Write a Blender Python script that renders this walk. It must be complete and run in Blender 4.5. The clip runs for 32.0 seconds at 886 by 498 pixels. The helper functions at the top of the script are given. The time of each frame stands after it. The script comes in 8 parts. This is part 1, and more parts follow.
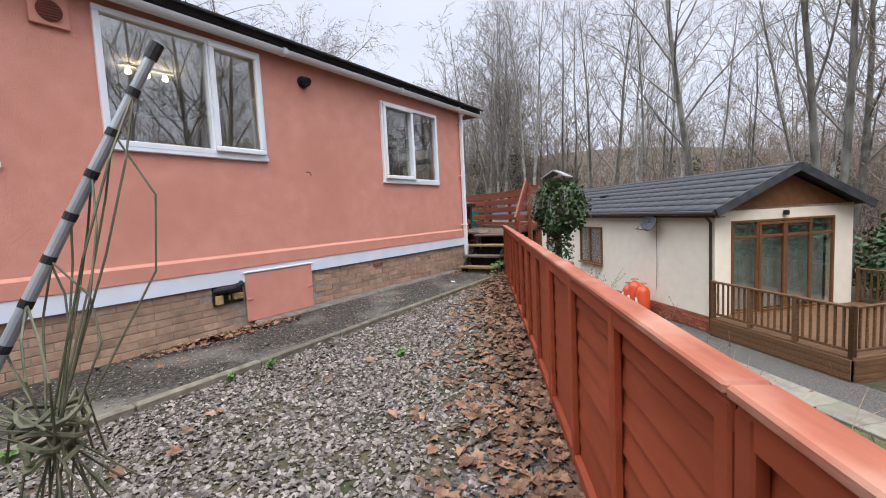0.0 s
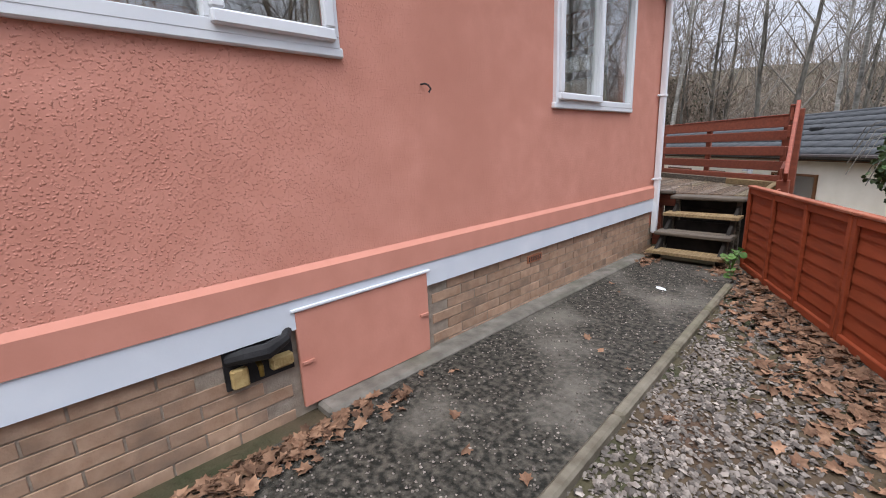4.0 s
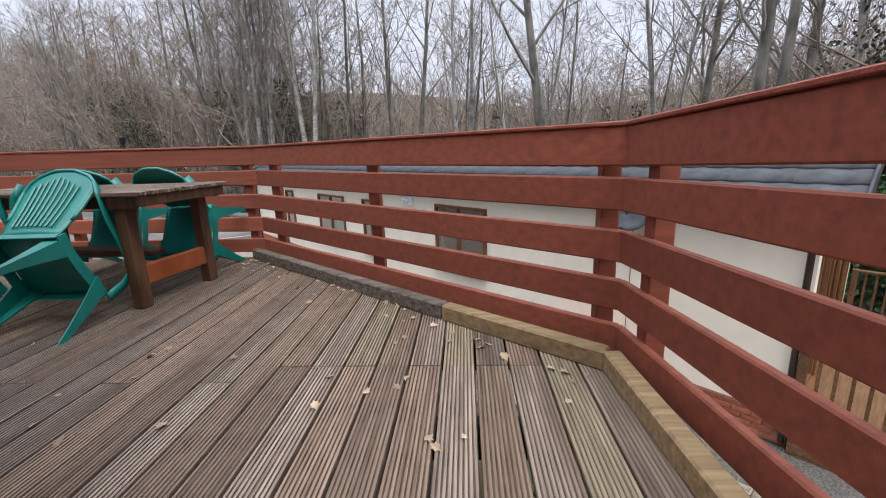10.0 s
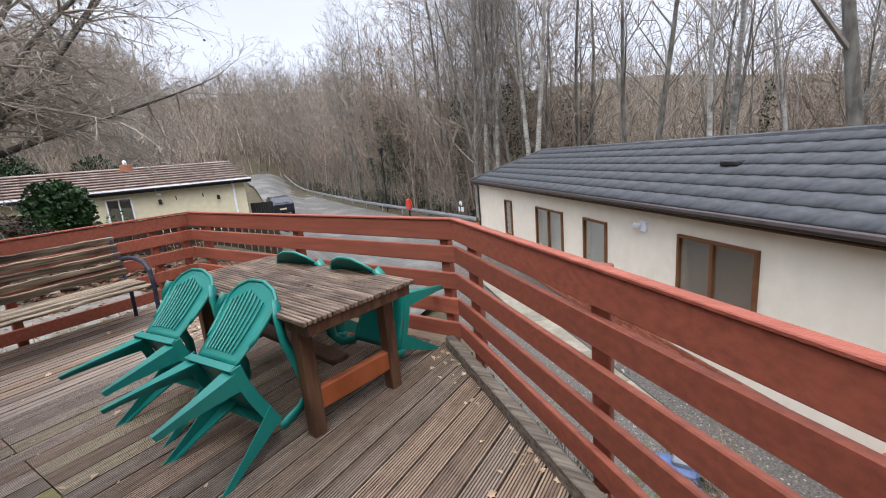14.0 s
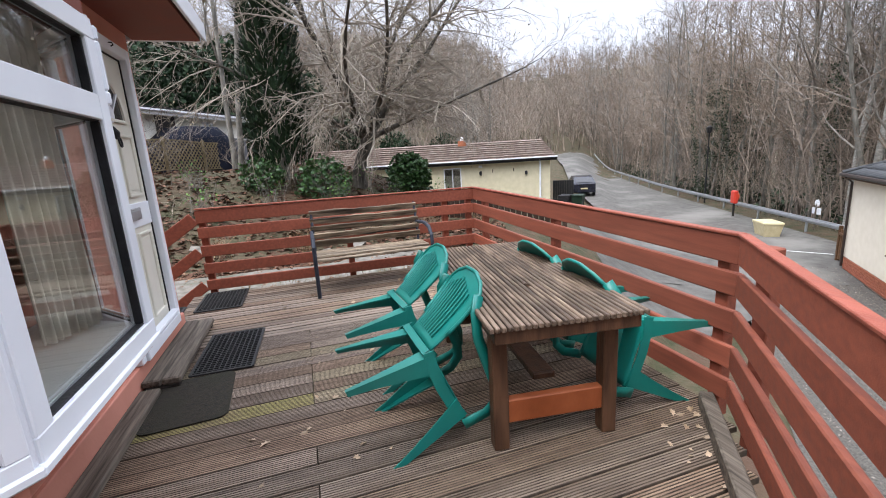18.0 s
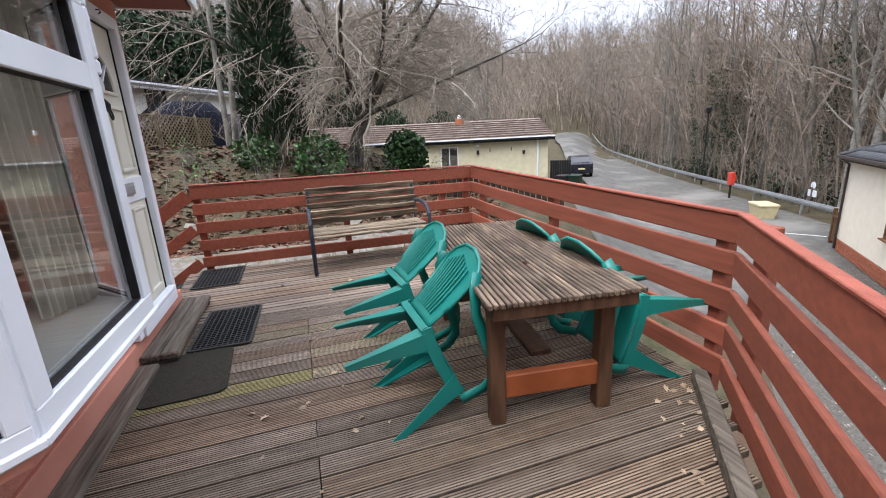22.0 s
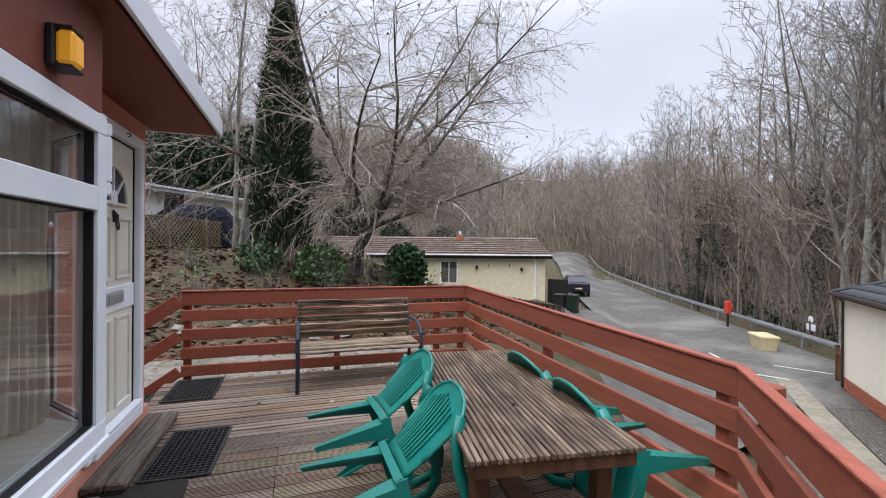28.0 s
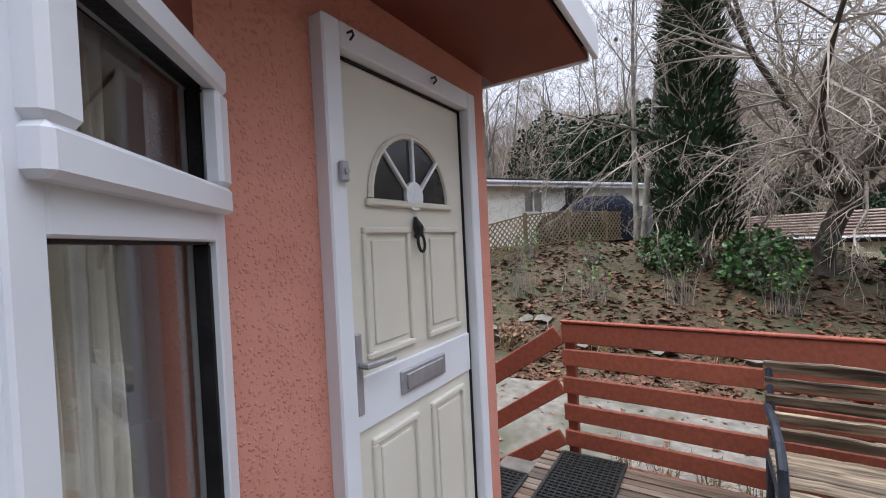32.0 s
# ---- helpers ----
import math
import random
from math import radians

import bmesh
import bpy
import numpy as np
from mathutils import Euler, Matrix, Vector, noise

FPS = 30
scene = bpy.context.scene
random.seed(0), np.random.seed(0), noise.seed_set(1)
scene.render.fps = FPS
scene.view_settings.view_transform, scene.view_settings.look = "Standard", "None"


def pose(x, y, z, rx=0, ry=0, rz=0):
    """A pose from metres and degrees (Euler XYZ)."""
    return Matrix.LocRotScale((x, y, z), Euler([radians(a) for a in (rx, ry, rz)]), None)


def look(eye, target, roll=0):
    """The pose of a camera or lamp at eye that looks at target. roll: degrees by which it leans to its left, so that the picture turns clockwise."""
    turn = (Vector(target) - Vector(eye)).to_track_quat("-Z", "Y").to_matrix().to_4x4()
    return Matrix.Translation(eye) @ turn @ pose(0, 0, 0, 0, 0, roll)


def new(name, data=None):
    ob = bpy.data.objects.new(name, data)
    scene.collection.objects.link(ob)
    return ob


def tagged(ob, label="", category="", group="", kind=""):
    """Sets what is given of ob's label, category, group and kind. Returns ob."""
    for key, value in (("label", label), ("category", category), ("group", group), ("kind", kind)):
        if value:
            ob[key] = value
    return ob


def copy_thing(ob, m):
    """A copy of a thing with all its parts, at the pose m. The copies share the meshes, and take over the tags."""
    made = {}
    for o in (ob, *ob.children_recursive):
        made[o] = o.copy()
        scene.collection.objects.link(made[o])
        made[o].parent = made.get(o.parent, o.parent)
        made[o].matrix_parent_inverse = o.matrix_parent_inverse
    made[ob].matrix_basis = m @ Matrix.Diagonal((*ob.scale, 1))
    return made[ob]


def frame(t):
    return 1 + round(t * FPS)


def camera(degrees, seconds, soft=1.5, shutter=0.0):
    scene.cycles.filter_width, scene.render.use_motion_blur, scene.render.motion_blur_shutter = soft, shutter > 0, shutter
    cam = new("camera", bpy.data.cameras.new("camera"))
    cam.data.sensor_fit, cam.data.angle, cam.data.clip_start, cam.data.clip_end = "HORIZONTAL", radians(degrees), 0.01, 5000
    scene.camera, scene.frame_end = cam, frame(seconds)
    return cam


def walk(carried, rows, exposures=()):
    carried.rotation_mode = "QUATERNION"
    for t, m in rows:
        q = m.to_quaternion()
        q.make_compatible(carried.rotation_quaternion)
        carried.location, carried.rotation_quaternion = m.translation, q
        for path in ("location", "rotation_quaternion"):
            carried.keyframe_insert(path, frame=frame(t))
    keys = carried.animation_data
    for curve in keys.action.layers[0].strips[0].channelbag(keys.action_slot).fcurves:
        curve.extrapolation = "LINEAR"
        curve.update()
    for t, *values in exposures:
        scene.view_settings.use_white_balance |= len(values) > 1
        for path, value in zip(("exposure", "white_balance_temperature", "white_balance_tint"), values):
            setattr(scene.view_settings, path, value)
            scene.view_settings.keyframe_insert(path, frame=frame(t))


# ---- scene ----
cam = camera(92.5, 32.0, 1.0)
PATH = [
    (0, (4.559, -7.658, 1.149), (3.443, -6.006, 0.983), -2.9),
    (0.5, (4.409, -7.541, 1.166), (3.15, -6.012, 0.892), -2.7),
    (1, (4.082, -7.322, 1.17), (2.439, -6.211, 0.917), -4.0),
    (1.5, (3.747, -7.097, 1.182), (1.979, -6.21, 0.882), 0.9),
    (2, (3.439, -6.848, 1.203), (1.658, -6.017, 0.83), 0.4),
    (2.5, (3.12, -6.58, 1.251), (1.298, -5.87, 0.832), -1.0),
    (3, (2.741, -6.425, 1.306), (0.909, -5.761, 0.857), -0.9),
    (3.5, (2.424, -6.155, 1.316), (0.649, -5.347, 0.874), -4.4),
    (4, (2.079, -5.834, 1.381), (0.666, -4.495, 0.923), -2.5),
    (4.5, (1.774, -5.487, 1.377), (1.092, -3.658, 0.938), -2.1),
    (6.5, (0.973, -3.658, 1.475), (0.698, -1.745, 0.963), -5.3),
    (7, (0.969, -3.099, 1.469), (0.726, -1.174, 0.981), -4.5),
    (7.5, (0.814, -2.51, 1.437), (0.63, -0.574, 0.978), -2.8),
    (8, (0.682, -2.023, 1.426), (0.565, -0.081, 0.962), -1.5),
    (8.5, (0.604, -1.488, 1.426), (0.502, 0.456, 0.968), -2.8),
    (9, (0.579, -1.044, 1.408), (0.519, 0.904, 0.958), -2.9),
    (9.5, (0.524, -0.648, 1.40), (0.468, 1.311, 1.0), -2.3),
    (10, (0.524, -0.365, 1.559), (0.411, 1.577, 1.097), -2.1),
    (10.5, (0.559, -0.189, 1.674), (0.282, 1.731, 1.187), -3.2),
    (11, (0.467, -0.114, 1.668), (-0.171, 1.750, 1.315), -2.6),
    (11.5, (0.366, -0.07, 1.881), (-0.484, 1.706, 1.532), -0.8),
    (12, (0.287, 0.092, 1.936), (-0.695, 1.801, 1.595), -2.5),
    (12.5, (0.311, 0.208, 2.035), (-0.786, 1.844, 1.688), -2.9),
    (13, (0.331, 0.326, 2.086), (-0.767, 1.954, 1.707), -4.1),
    (13.5, (0.283, 0.516, 2.074), (-0.78, 2.16, 1.668), -4.0),
    (14, (0.296, 0.659, 2.071), (-0.763, 2.299, 1.638), -5.2),
    (14.5, (0.362, 0.8, 2.086), (-1.007, 2.189, 1.646), -2.9),
    (15, (0.329, 0.89, 2.106), (-1.243, 2.046, 1.669), -0.3),
    (15.5, (0.181, 1.044, 2.069), (-1.637, 1.772, 1.664), -2.4),
    (17.5, (0.242, 1.151, 2.09), (-1.674, 1.55, 1.678), -3.5),
    (18, (0.247, 1.167, 2.082), (-1.615, 1.761, 1.659), -3.4),
    (18.5, (0.257, 1.189, 2.075), (-1.56, 1.903, 1.64), -3.7),
    (19, (0.268, 1.184, 2.071), (-1.538, 1.92, 1.629), -3.7),
    (19.5, (0.268, 1.187, 2.07), (-1.534, 1.926, 1.617), -3.7),
    (20, (0.265, 1.19, 2.065), (-1.539, 1.915, 1.6), -3.4),
    (20.5, (0.274, 1.161, 2.07), (-1.545, 1.846, 1.596), -3.7),
    (21, (0.268, 1.151, 2.074), (-1.561, 1.8, 1.59), -3.5),
    (21.5, (0.244, 1.157, 2.062), (-1.592, 1.772, 1.564), -3.0),
    (22, (0.236, 1.155, 2.067), (-1.6, 1.755, 1.551), -2.9),
    (22.5, (0.231, 1.161, 2.068), (-1.606, 1.76, 1.552), -2.7),
    (23, (0.235, 1.2, 2.11), (-1.506, 2.132, 1.793), -0.4),
    (23.5, (0.257, 1.237, 2.173), (-1.232, 2.573, 2.201), 0.4),
    (24, (0.256, 1.261, 2.18), (-1.099, 2.731, 2.219), 0.7),
    (24.5, (0.289, 1.309, 2.181), (-0.81, 2.979, 2.252), 1.2),
    (26.5, (0.228, 1.329, 2.182), (-0.498, 3.191, 2.27), 1.4),
    (27, (0.225, 1.351, 2.179), (-1.114, 2.837, 2.217), 0.8),
    (27.5, (0.211, 1.266, 2.181), (-1.53, 2.251, 2.196), 0.7),
    (28, (0.205, 1.22, 2.173), (-1.691, 1.859, 2.166), 0.5),
    (28.5, (0.154, 1.222, 2.118), (-1.798, 1.609, 1.925), 0.3),
    (29, (0.003, 1.168, 2.007), (-1.938, 1.228, 1.528), -0.1),
    (29.5, (-0.293, 1.131, 2.014), (-2.224, 1.13, 1.495), -0.3),
    (30, (-0.669, 1.142, 2.017), (-2.581, 1.019, 1.442), -1.2),
    (30.5, (-1.094, 1.045, 2.019), (-2.983, 0.81, 1.405), -1.9),
    (31, (-1.522, 1.016, 2.035), (-3.416, 0.83, 1.418), -2.1),
    (31.5, (-1.835, 0.941, 2.175), (-3.741, 0.383, 1.94), -2.7),
    (32, (-1.925, 0.971, 2.306), (-3.617, -0.096, 2.276), -2.8),
]
walk(cam, [(t, look(e, g, r)) for t, e, g, r in PATH], [(0, 0.9), (2, 0.87), (4, 0.76), (7, 1.02), (8.5, 1.0), (10, 0.9), (12, 0.88), (15, 1.15), (20, 1.23), (23, 1.15), (23.6, 0.7), (24, 0.46), (27, 0.55), (28, 0.82), (29, 1.38), (30, 1.4), (31, 1.32), (32, 1.05)])

# ---- plan, in metres: the pink house's corner by the downpipe is the origin ----
DECK = 0.70
RAIL = 0.945
C0, C1, C2, C3, C4 = (-5.08, 0.0), (-4.98, 3.30), (-1.22, 3.17), (1.12, 1.24), (1.28, 0.10)

# ---- world and light ----
world = bpy.data.worlds.new("overcast_sky")
scene.world = world
world.use_nodes = True
wn, wl = world.node_tree.nodes, world.node_tree.links
bg = wn["Background"]
sky = wn.new("ShaderNodeTexSky")
sky.sky_type, sky.sun_disc = "NISHITA", False
sky.sun_elevation, sky.sun_rotation = radians(42), radians(150)
wtc = wn.new("ShaderNodeTexCoord")
wmap = wn.new("ShaderNodeMapping")
wmap.inputs["Scale"].default_value = (1.0, 1.0, 2.6)
wno = wn.new("ShaderNodeTexNoise")
wno.inputs["Scale"].default_value, wno.inputs["Detail"].default_value = 2.2, 6.0
wramp = wn.new("ShaderNodeValToRGB")
wramp.color_ramp.elements[0].position, wramp.color_ramp.elements[1].position = 0.3, 0.75
wramp.color_ramp.elements[0].color = (5.2, 5.5, 6.45, 1)
wramp.color_ramp.elements[1].color = (6.1, 6.35, 7.25, 1)
wmix = wn.new("ShaderNodeMixRGB")
wmix.inputs[0].default_value = 0.9
wl.new(wtc.outputs["Generated"], wmap.inputs["Vector"])
wl.new(wmap.outputs["Vector"], wno.inputs["Vector"])
wl.new(wno.outputs["Fac"], wramp.inputs["Fac"])
wl.new(sky.outputs["Color"], wmix.inputs[1])
wl.new(wramp.outputs["Color"], wmix.inputs[2])
# an overcast sky is brighter overhead than at the horizon
wsep = wn.new("ShaderNodeSeparateXYZ")
wl.new(wtc.outputs["Generated"], wsep.inputs[0])
wgrad = wn.new("ShaderNodeMapRange")
wgrad.interpolation_type = "SMOOTHSTEP"
wgrad.inputs["From Min"].default_value, wgrad.inputs["From Max"].default_value = 0.42, 0.85
wgrad.inputs["To Min"].default_value, wgrad.inputs["To Max"].default_value = 0.84, 3.1
wl.new(wsep.outputs["Z"], wgrad.inputs["Value"])
wmul = wn.new("ShaderNodeVectorMath")
wmul.operation = "SCALE"
wl.new(wmix.outputs["Color"], wmul.inputs[0])
wl.new(wgrad.outputs["Result"], wmul.inputs["Scale"])
wl.new(wmul.outputs[0], bg.inputs["Color"])
bg.inputs["Strength"].default_value = 0.1
sun = new("sun", bpy.data.lights.new("sun", "SUN"))
sun.data.energy, sun.data.angle, sun.data.color = 1.5, radians(40), (1.0, 0.97, 0.92)
sun.matrix_world = look((0, 0, 30), (-8, 14, 0))


# ---- materials ----
def material(name, c1, c2, scale=4.0, rough=0.7, bump=0.0, bump_scale=60.0, metal=0.0, stretch=(1, 1, 1), c3=None,
             big=0.7, vary=0.0, spec=0.5, dist=0.01, island=False, detail=6.0, stipple=None, common=False, ramp=(0.32, 0.7)):
    """A node material with fine grain, broad stains and, if asked, a shift of tone from piece to piece."""
    m = bpy.data.materials.new(name)
    m.use_nodes = True
    n, l = m.node_tree.nodes, m.node_tree.links
    b = n["Principled BSDF"]
    tc = n.new("ShaderNodeTexCoord")
    mp = n.new("ShaderNodeMapping")
    mp.inputs["Scale"].default_value = stretch
    info = n.new("ShaderNodeObjectInfo")
    geo = n.new("ShaderNodeNewGeometry")
    rnd = geo.outputs["Random Per Island"] if island else info.outputs["Random"]
    l.new(tc.outputs["Object"], mp.inputs["Vector"])
    vec = mp.outputs["Vector"]
    if vary:
        sh = n.new("ShaderNodeMath")
        sh.operation = "MULTIPLY"
        sh.inputs[1].default_value = 37.0
        l.new(rnd, sh.inputs[0])
        ad = n.new("ShaderNodeVectorMath")
        ad.operation = "ADD"
        l.new(vec, ad.inputs[0])
        l.new(sh.outputs[0], ad.inputs[1])
        vec = ad.outputs[0]
    fine = n.new("ShaderNodeTexNoise")
    fine.inputs["Scale"].default_value, fine.inputs["Detail"].default_value = scale, detail
    l.new(vec, fine.inputs["Vector"])
    r1 = n.new("ShaderNodeValToRGB")
    r1.color_ramp.elements[0].position, r1.color_ramp.elements[1].position = ramp
    r1.color_ramp.elements[0].color, r1.color_ramp.elements[1].color = (*c1, 1), (*c2, 1)
    l.new(fine.outputs["Fac"], r1.inputs["Fac"])
    col = r1.outputs["Color"]
    broad = n.new("ShaderNodeTexNoise")
    broad.inputs["Scale"].default_value, broad.inputs["Detail"].default_value = big, 4.0
    l.new(tc.outputs["Object"] if common or not vary else vec, broad.inputs["Vector"])
    if c3:
        r2 = n.new("ShaderNodeValToRGB")
        r2.color_ramp.elements[0].position, r2.color_ramp.elements[1].position = 0.5, 0.72
        l.new(broad.outputs["Fac"], r2.inputs["Fac"])
        mx = n.new("ShaderNodeMixRGB")
        l.new(r2.outputs["Color"], mx.inputs[0])
        l.new(col, mx.inputs[1])
        mx.inputs[2].default_value = (*c3, 1)
        col = mx.outputs["Color"]
    hs = n.new("ShaderNodeHueSaturation")
    mr = n.new("ShaderNodeMapRange")
    mr.inputs["To Min"].default_value, mr.inputs["To Max"].default_value = 1 - vary - 0.06, 1 + vary + 0.06
    if vary:
        l.new(rnd, mr.inputs["Value"])
    else:
        l.new(broad.outputs["Fac"], mr.inputs["Value"])
    l.new(mr.outputs["Result"], hs.inputs["Value"])
    l.new(col, hs.inputs["Color"])
    l.new(hs.outputs["Color"], b.inputs["Base Color"])
    b.inputs["Roughness"].default_value = rough
    rr = n.new("ShaderNodeMapRange")
    rr.inputs["To Min"].default_value, rr.inputs["To Max"].default_value = max(0.03, rough - 0.12), min(1, rough + 0.12)
    l.new(fine.outputs["Fac"], rr.inputs["Value"])
    l.new(rr.outputs["Result"], b.inputs["Roughness"])
    b.inputs["Metallic"].default_value = metal
    b.inputs["Specular IOR Level"].default_value = spec if rough < 0.5 else spec * 0.55
    height = None
    if bump:
        bn = n.new("ShaderNodeTexNoise")
        bn.inputs["Scale"].default_value, bn.inputs["Detail"].default_value = bump_scale, 3.0
        l.new(vec, bn.inputs["Vector"])
        height = bn.outputs["Fac"]
        if stipple:
            # raised dabs of roughcast, dense in some places and sparse in others
            vo = n.new("ShaderNodeTexVoronoi")
            vo.inputs["Scale"].default_value = bump_scale
            wob = n.new("ShaderNodeVectorMath")
            wob.operation = "MULTIPLY_ADD"
            wob.inputs[1].default_value = (0.015, 0.015, 0.015)
            l.new(bn.outputs["Color"], wob.inputs[0])
            l.new(vec, wob.inputs[2])
            l.new(wob.outputs[0], vo.inputs["Vector"])
            dab = n.new("ShaderNodeMapRange")
            dab.interpolation_type = "SMOOTHSTEP"
            dab.inputs["From Min"].default_value, dab.inputs["From Max"].default_value = 0.5, 0.12
            l.new(vo.outputs["Distance"], dab.inputs["Value"])
            some = n.new("ShaderNodeMapRange")
            some.inputs["From Min"].default_value, some.inputs["From Max"].default_value = stipple
            l.new(vo.outputs["Color"], some.inputs["Value"])
            mu = n.new("ShaderNodeMath")
            mu.operation = "MULTIPLY"
            l.new(dab.outputs["Result"], mu.inputs[0])
            l.new(some.outputs["Result"], mu.inputs[1])
            height = mu.outputs[0]
    if height is not None:
        bp = n.new("ShaderNodeBump")
        bp.inputs["Strength"].default_value, bp.inputs["Distance"].default_value = bump, dist
        l.new(height, bp.inputs["Height"])
        l.new(bp.outputs["Normal"], b.inputs["Normal"])
    return m


def glass_material(name, tint=(0.9, 0.95, 0.93), rough=0.01, ior=2.1):
    m = bpy.data.materials.new(name)
    m.use_nodes = True
    n, l = m.node_tree.nodes, m.node_tree.links
    b = n["Principled BSDF"]
    b.inputs["Base Color"].default_value = (*tint, 1)
    b.inputs["Roughness"].default_value = rough
    b.inputs["Transmission Weight"].default_value = 1.0
    b.inputs["IOR"].default_value = ior
    return m


PINK = material("pink_render", (0.585, 0.257, 0.192), (0.655, 0.302, 0.232), 5, 0.85, 0.8, 75, big=0.9, c3=(0.53, 0.23, 0.17), dist=0.0065, stipple=(0.2, 0.8))
WHITE_PVC = material("white_upvc", (0.72, 0.75, 0.80), (0.78, 0.81, 0.85), 3, 0.35, 0.02, 200)
CREAM = material("cream_render", (0.76, 0.69, 0.565), (0.82, 0.75, 0.63), 4, 0.85, 0.15, 90)
RED_STAIN = material("red_stained_wood", (0.178, 0.051, 0.031), (0.262, 0.077, 0.045), 6, 0.62, 0.25, 40, stretch=(0.4, 6, 6), vary=0.08, dist=0.004)
FENCE_RED = material("orange_red_fence_paint", (0.235, 0.046, 0.017), (0.31, 0.068, 0.026), 5, 0.7, 0.2, 30, stretch=(0.6, 3, 3), vary=0.06, dist=0.004)
GREY_DECK = material("weathered_deck", (0.105, 0.078, 0.06), (0.27, 0.212, 0.165), 7, 0.6, 0.4, 30, stretch=(7, 0.35, 7), vary=0.28, dist=0.003, c3=(0.10, 0.066, 0.044), big=1.3)
BRICK = material("buff_brick", (0.31, 0.195, 0.13), (0.42, 0.285, 0.2), 14, 0.9, 0.4, 90, vary=0.13, dist=0.004, c3=(0.22, 0.155, 0.115), big=5.0)
MORTAR = material("grey_mortar", (0.24, 0.195, 0.155), (0.34, 0.285, 0.23), 20, 0.95, 0.4, 120)
CONCRETE = material("old_concrete", (0.012, 0.012, 0.009), (0.092, 0.083, 0.068), 26, 0.85, 0.9, 90, c3=(0.16, 0.148, 0.125), big=1.3, detail=14.0, ramp=(0.40, 0.66), dist=0.012)
PALE_CONC = material("pale_concrete", (0.11, 0.10, 0.085), (0.21, 0.195, 0.17), 8, 0.9, 0.5, 60, c3=(0.085, 0.085, 0.06), big=1.6)
GRAVELBED = material("gravel_bed", (0.05, 0.046, 0.04), (0.15, 0.14, 0.125), 40, 0.95, 0.8, 90, dist=0.02)
GRASS = material("rough_ground", (0.035, 0.04, 0.018), (0.095, 0.07, 0.045), 3, 0.95, 0.8, 12, c3=(0.075, 0.045, 0.03), dist=0.05)
ROOF_TILE = material("dark_roof_tile", (0.03, 0.032, 0.035), (0.062, 0.064, 0.068), 4, 0.75, 0.2, 40, vary=0.1)
GREEN_PLASTIC = material("green_plastic", (0.0, 0.13, 0.11), (0.006, 0.19, 0.155), 3, 0.38, 0.05, 90, c3=(0.01, 0.11, 0.09))
TABLE_WOOD = material("weathered_table_wood", (0.04, 0.024, 0.016), (0.18, 0.13, 0.094), 6, 0.6, 0.5, 30, stretch=(0.8, 8, 8), vary=0.2, dist=0.003, c3=(0.03, 0.02, 0.013), big=3.2, common=True)
ASPHALT = material("asphalt", (0.068, 0.064, 0.058), (0.125, 0.12, 0.11), 3, 0.85, 0.3, 80, c3=(0.175, 0.168, 0.153), big=0.35)
BROWN_FRAME = material("brown_upvc", (0.13, 0.055, 0.022), (0.18, 0.08, 0.035), 6, 0.5, 0.05, 60)
BARK = material("grey_bark", (0.075, 0.07, 0.06), (0.24, 0.23, 0.205), 5, 0.95, 0.6, 18, stretch=(1, 1, 0.4))
BLACK = material("black_plastic", (0.01, 0.01, 0.011), (0.025, 0.025, 0.027), 12, 0.55, 0.3, 70)
GLASS = glass_material("window_glass", ior=2.9)
CLEAR_GLASS = glass_material("clear_window_glass", (0.94, 0.97, 0.96), 0.01, 1.62)


# ---- mesh helpers ----
def mesh_object(name, verts, faces, mat, parent=None, label="", smooth=False):
    me = bpy.data.meshes.new(name)
    me.from_pydata(verts, [], faces)
    if mat:
        me.materials.append(mat)
    if smooth:
        for p in me.polygons:
            p.use_smooth = True
    ob = new(name, me)
    if parent is not None:
        ob.parent = parent
    if label:
        tagged(ob, label)
    return ob


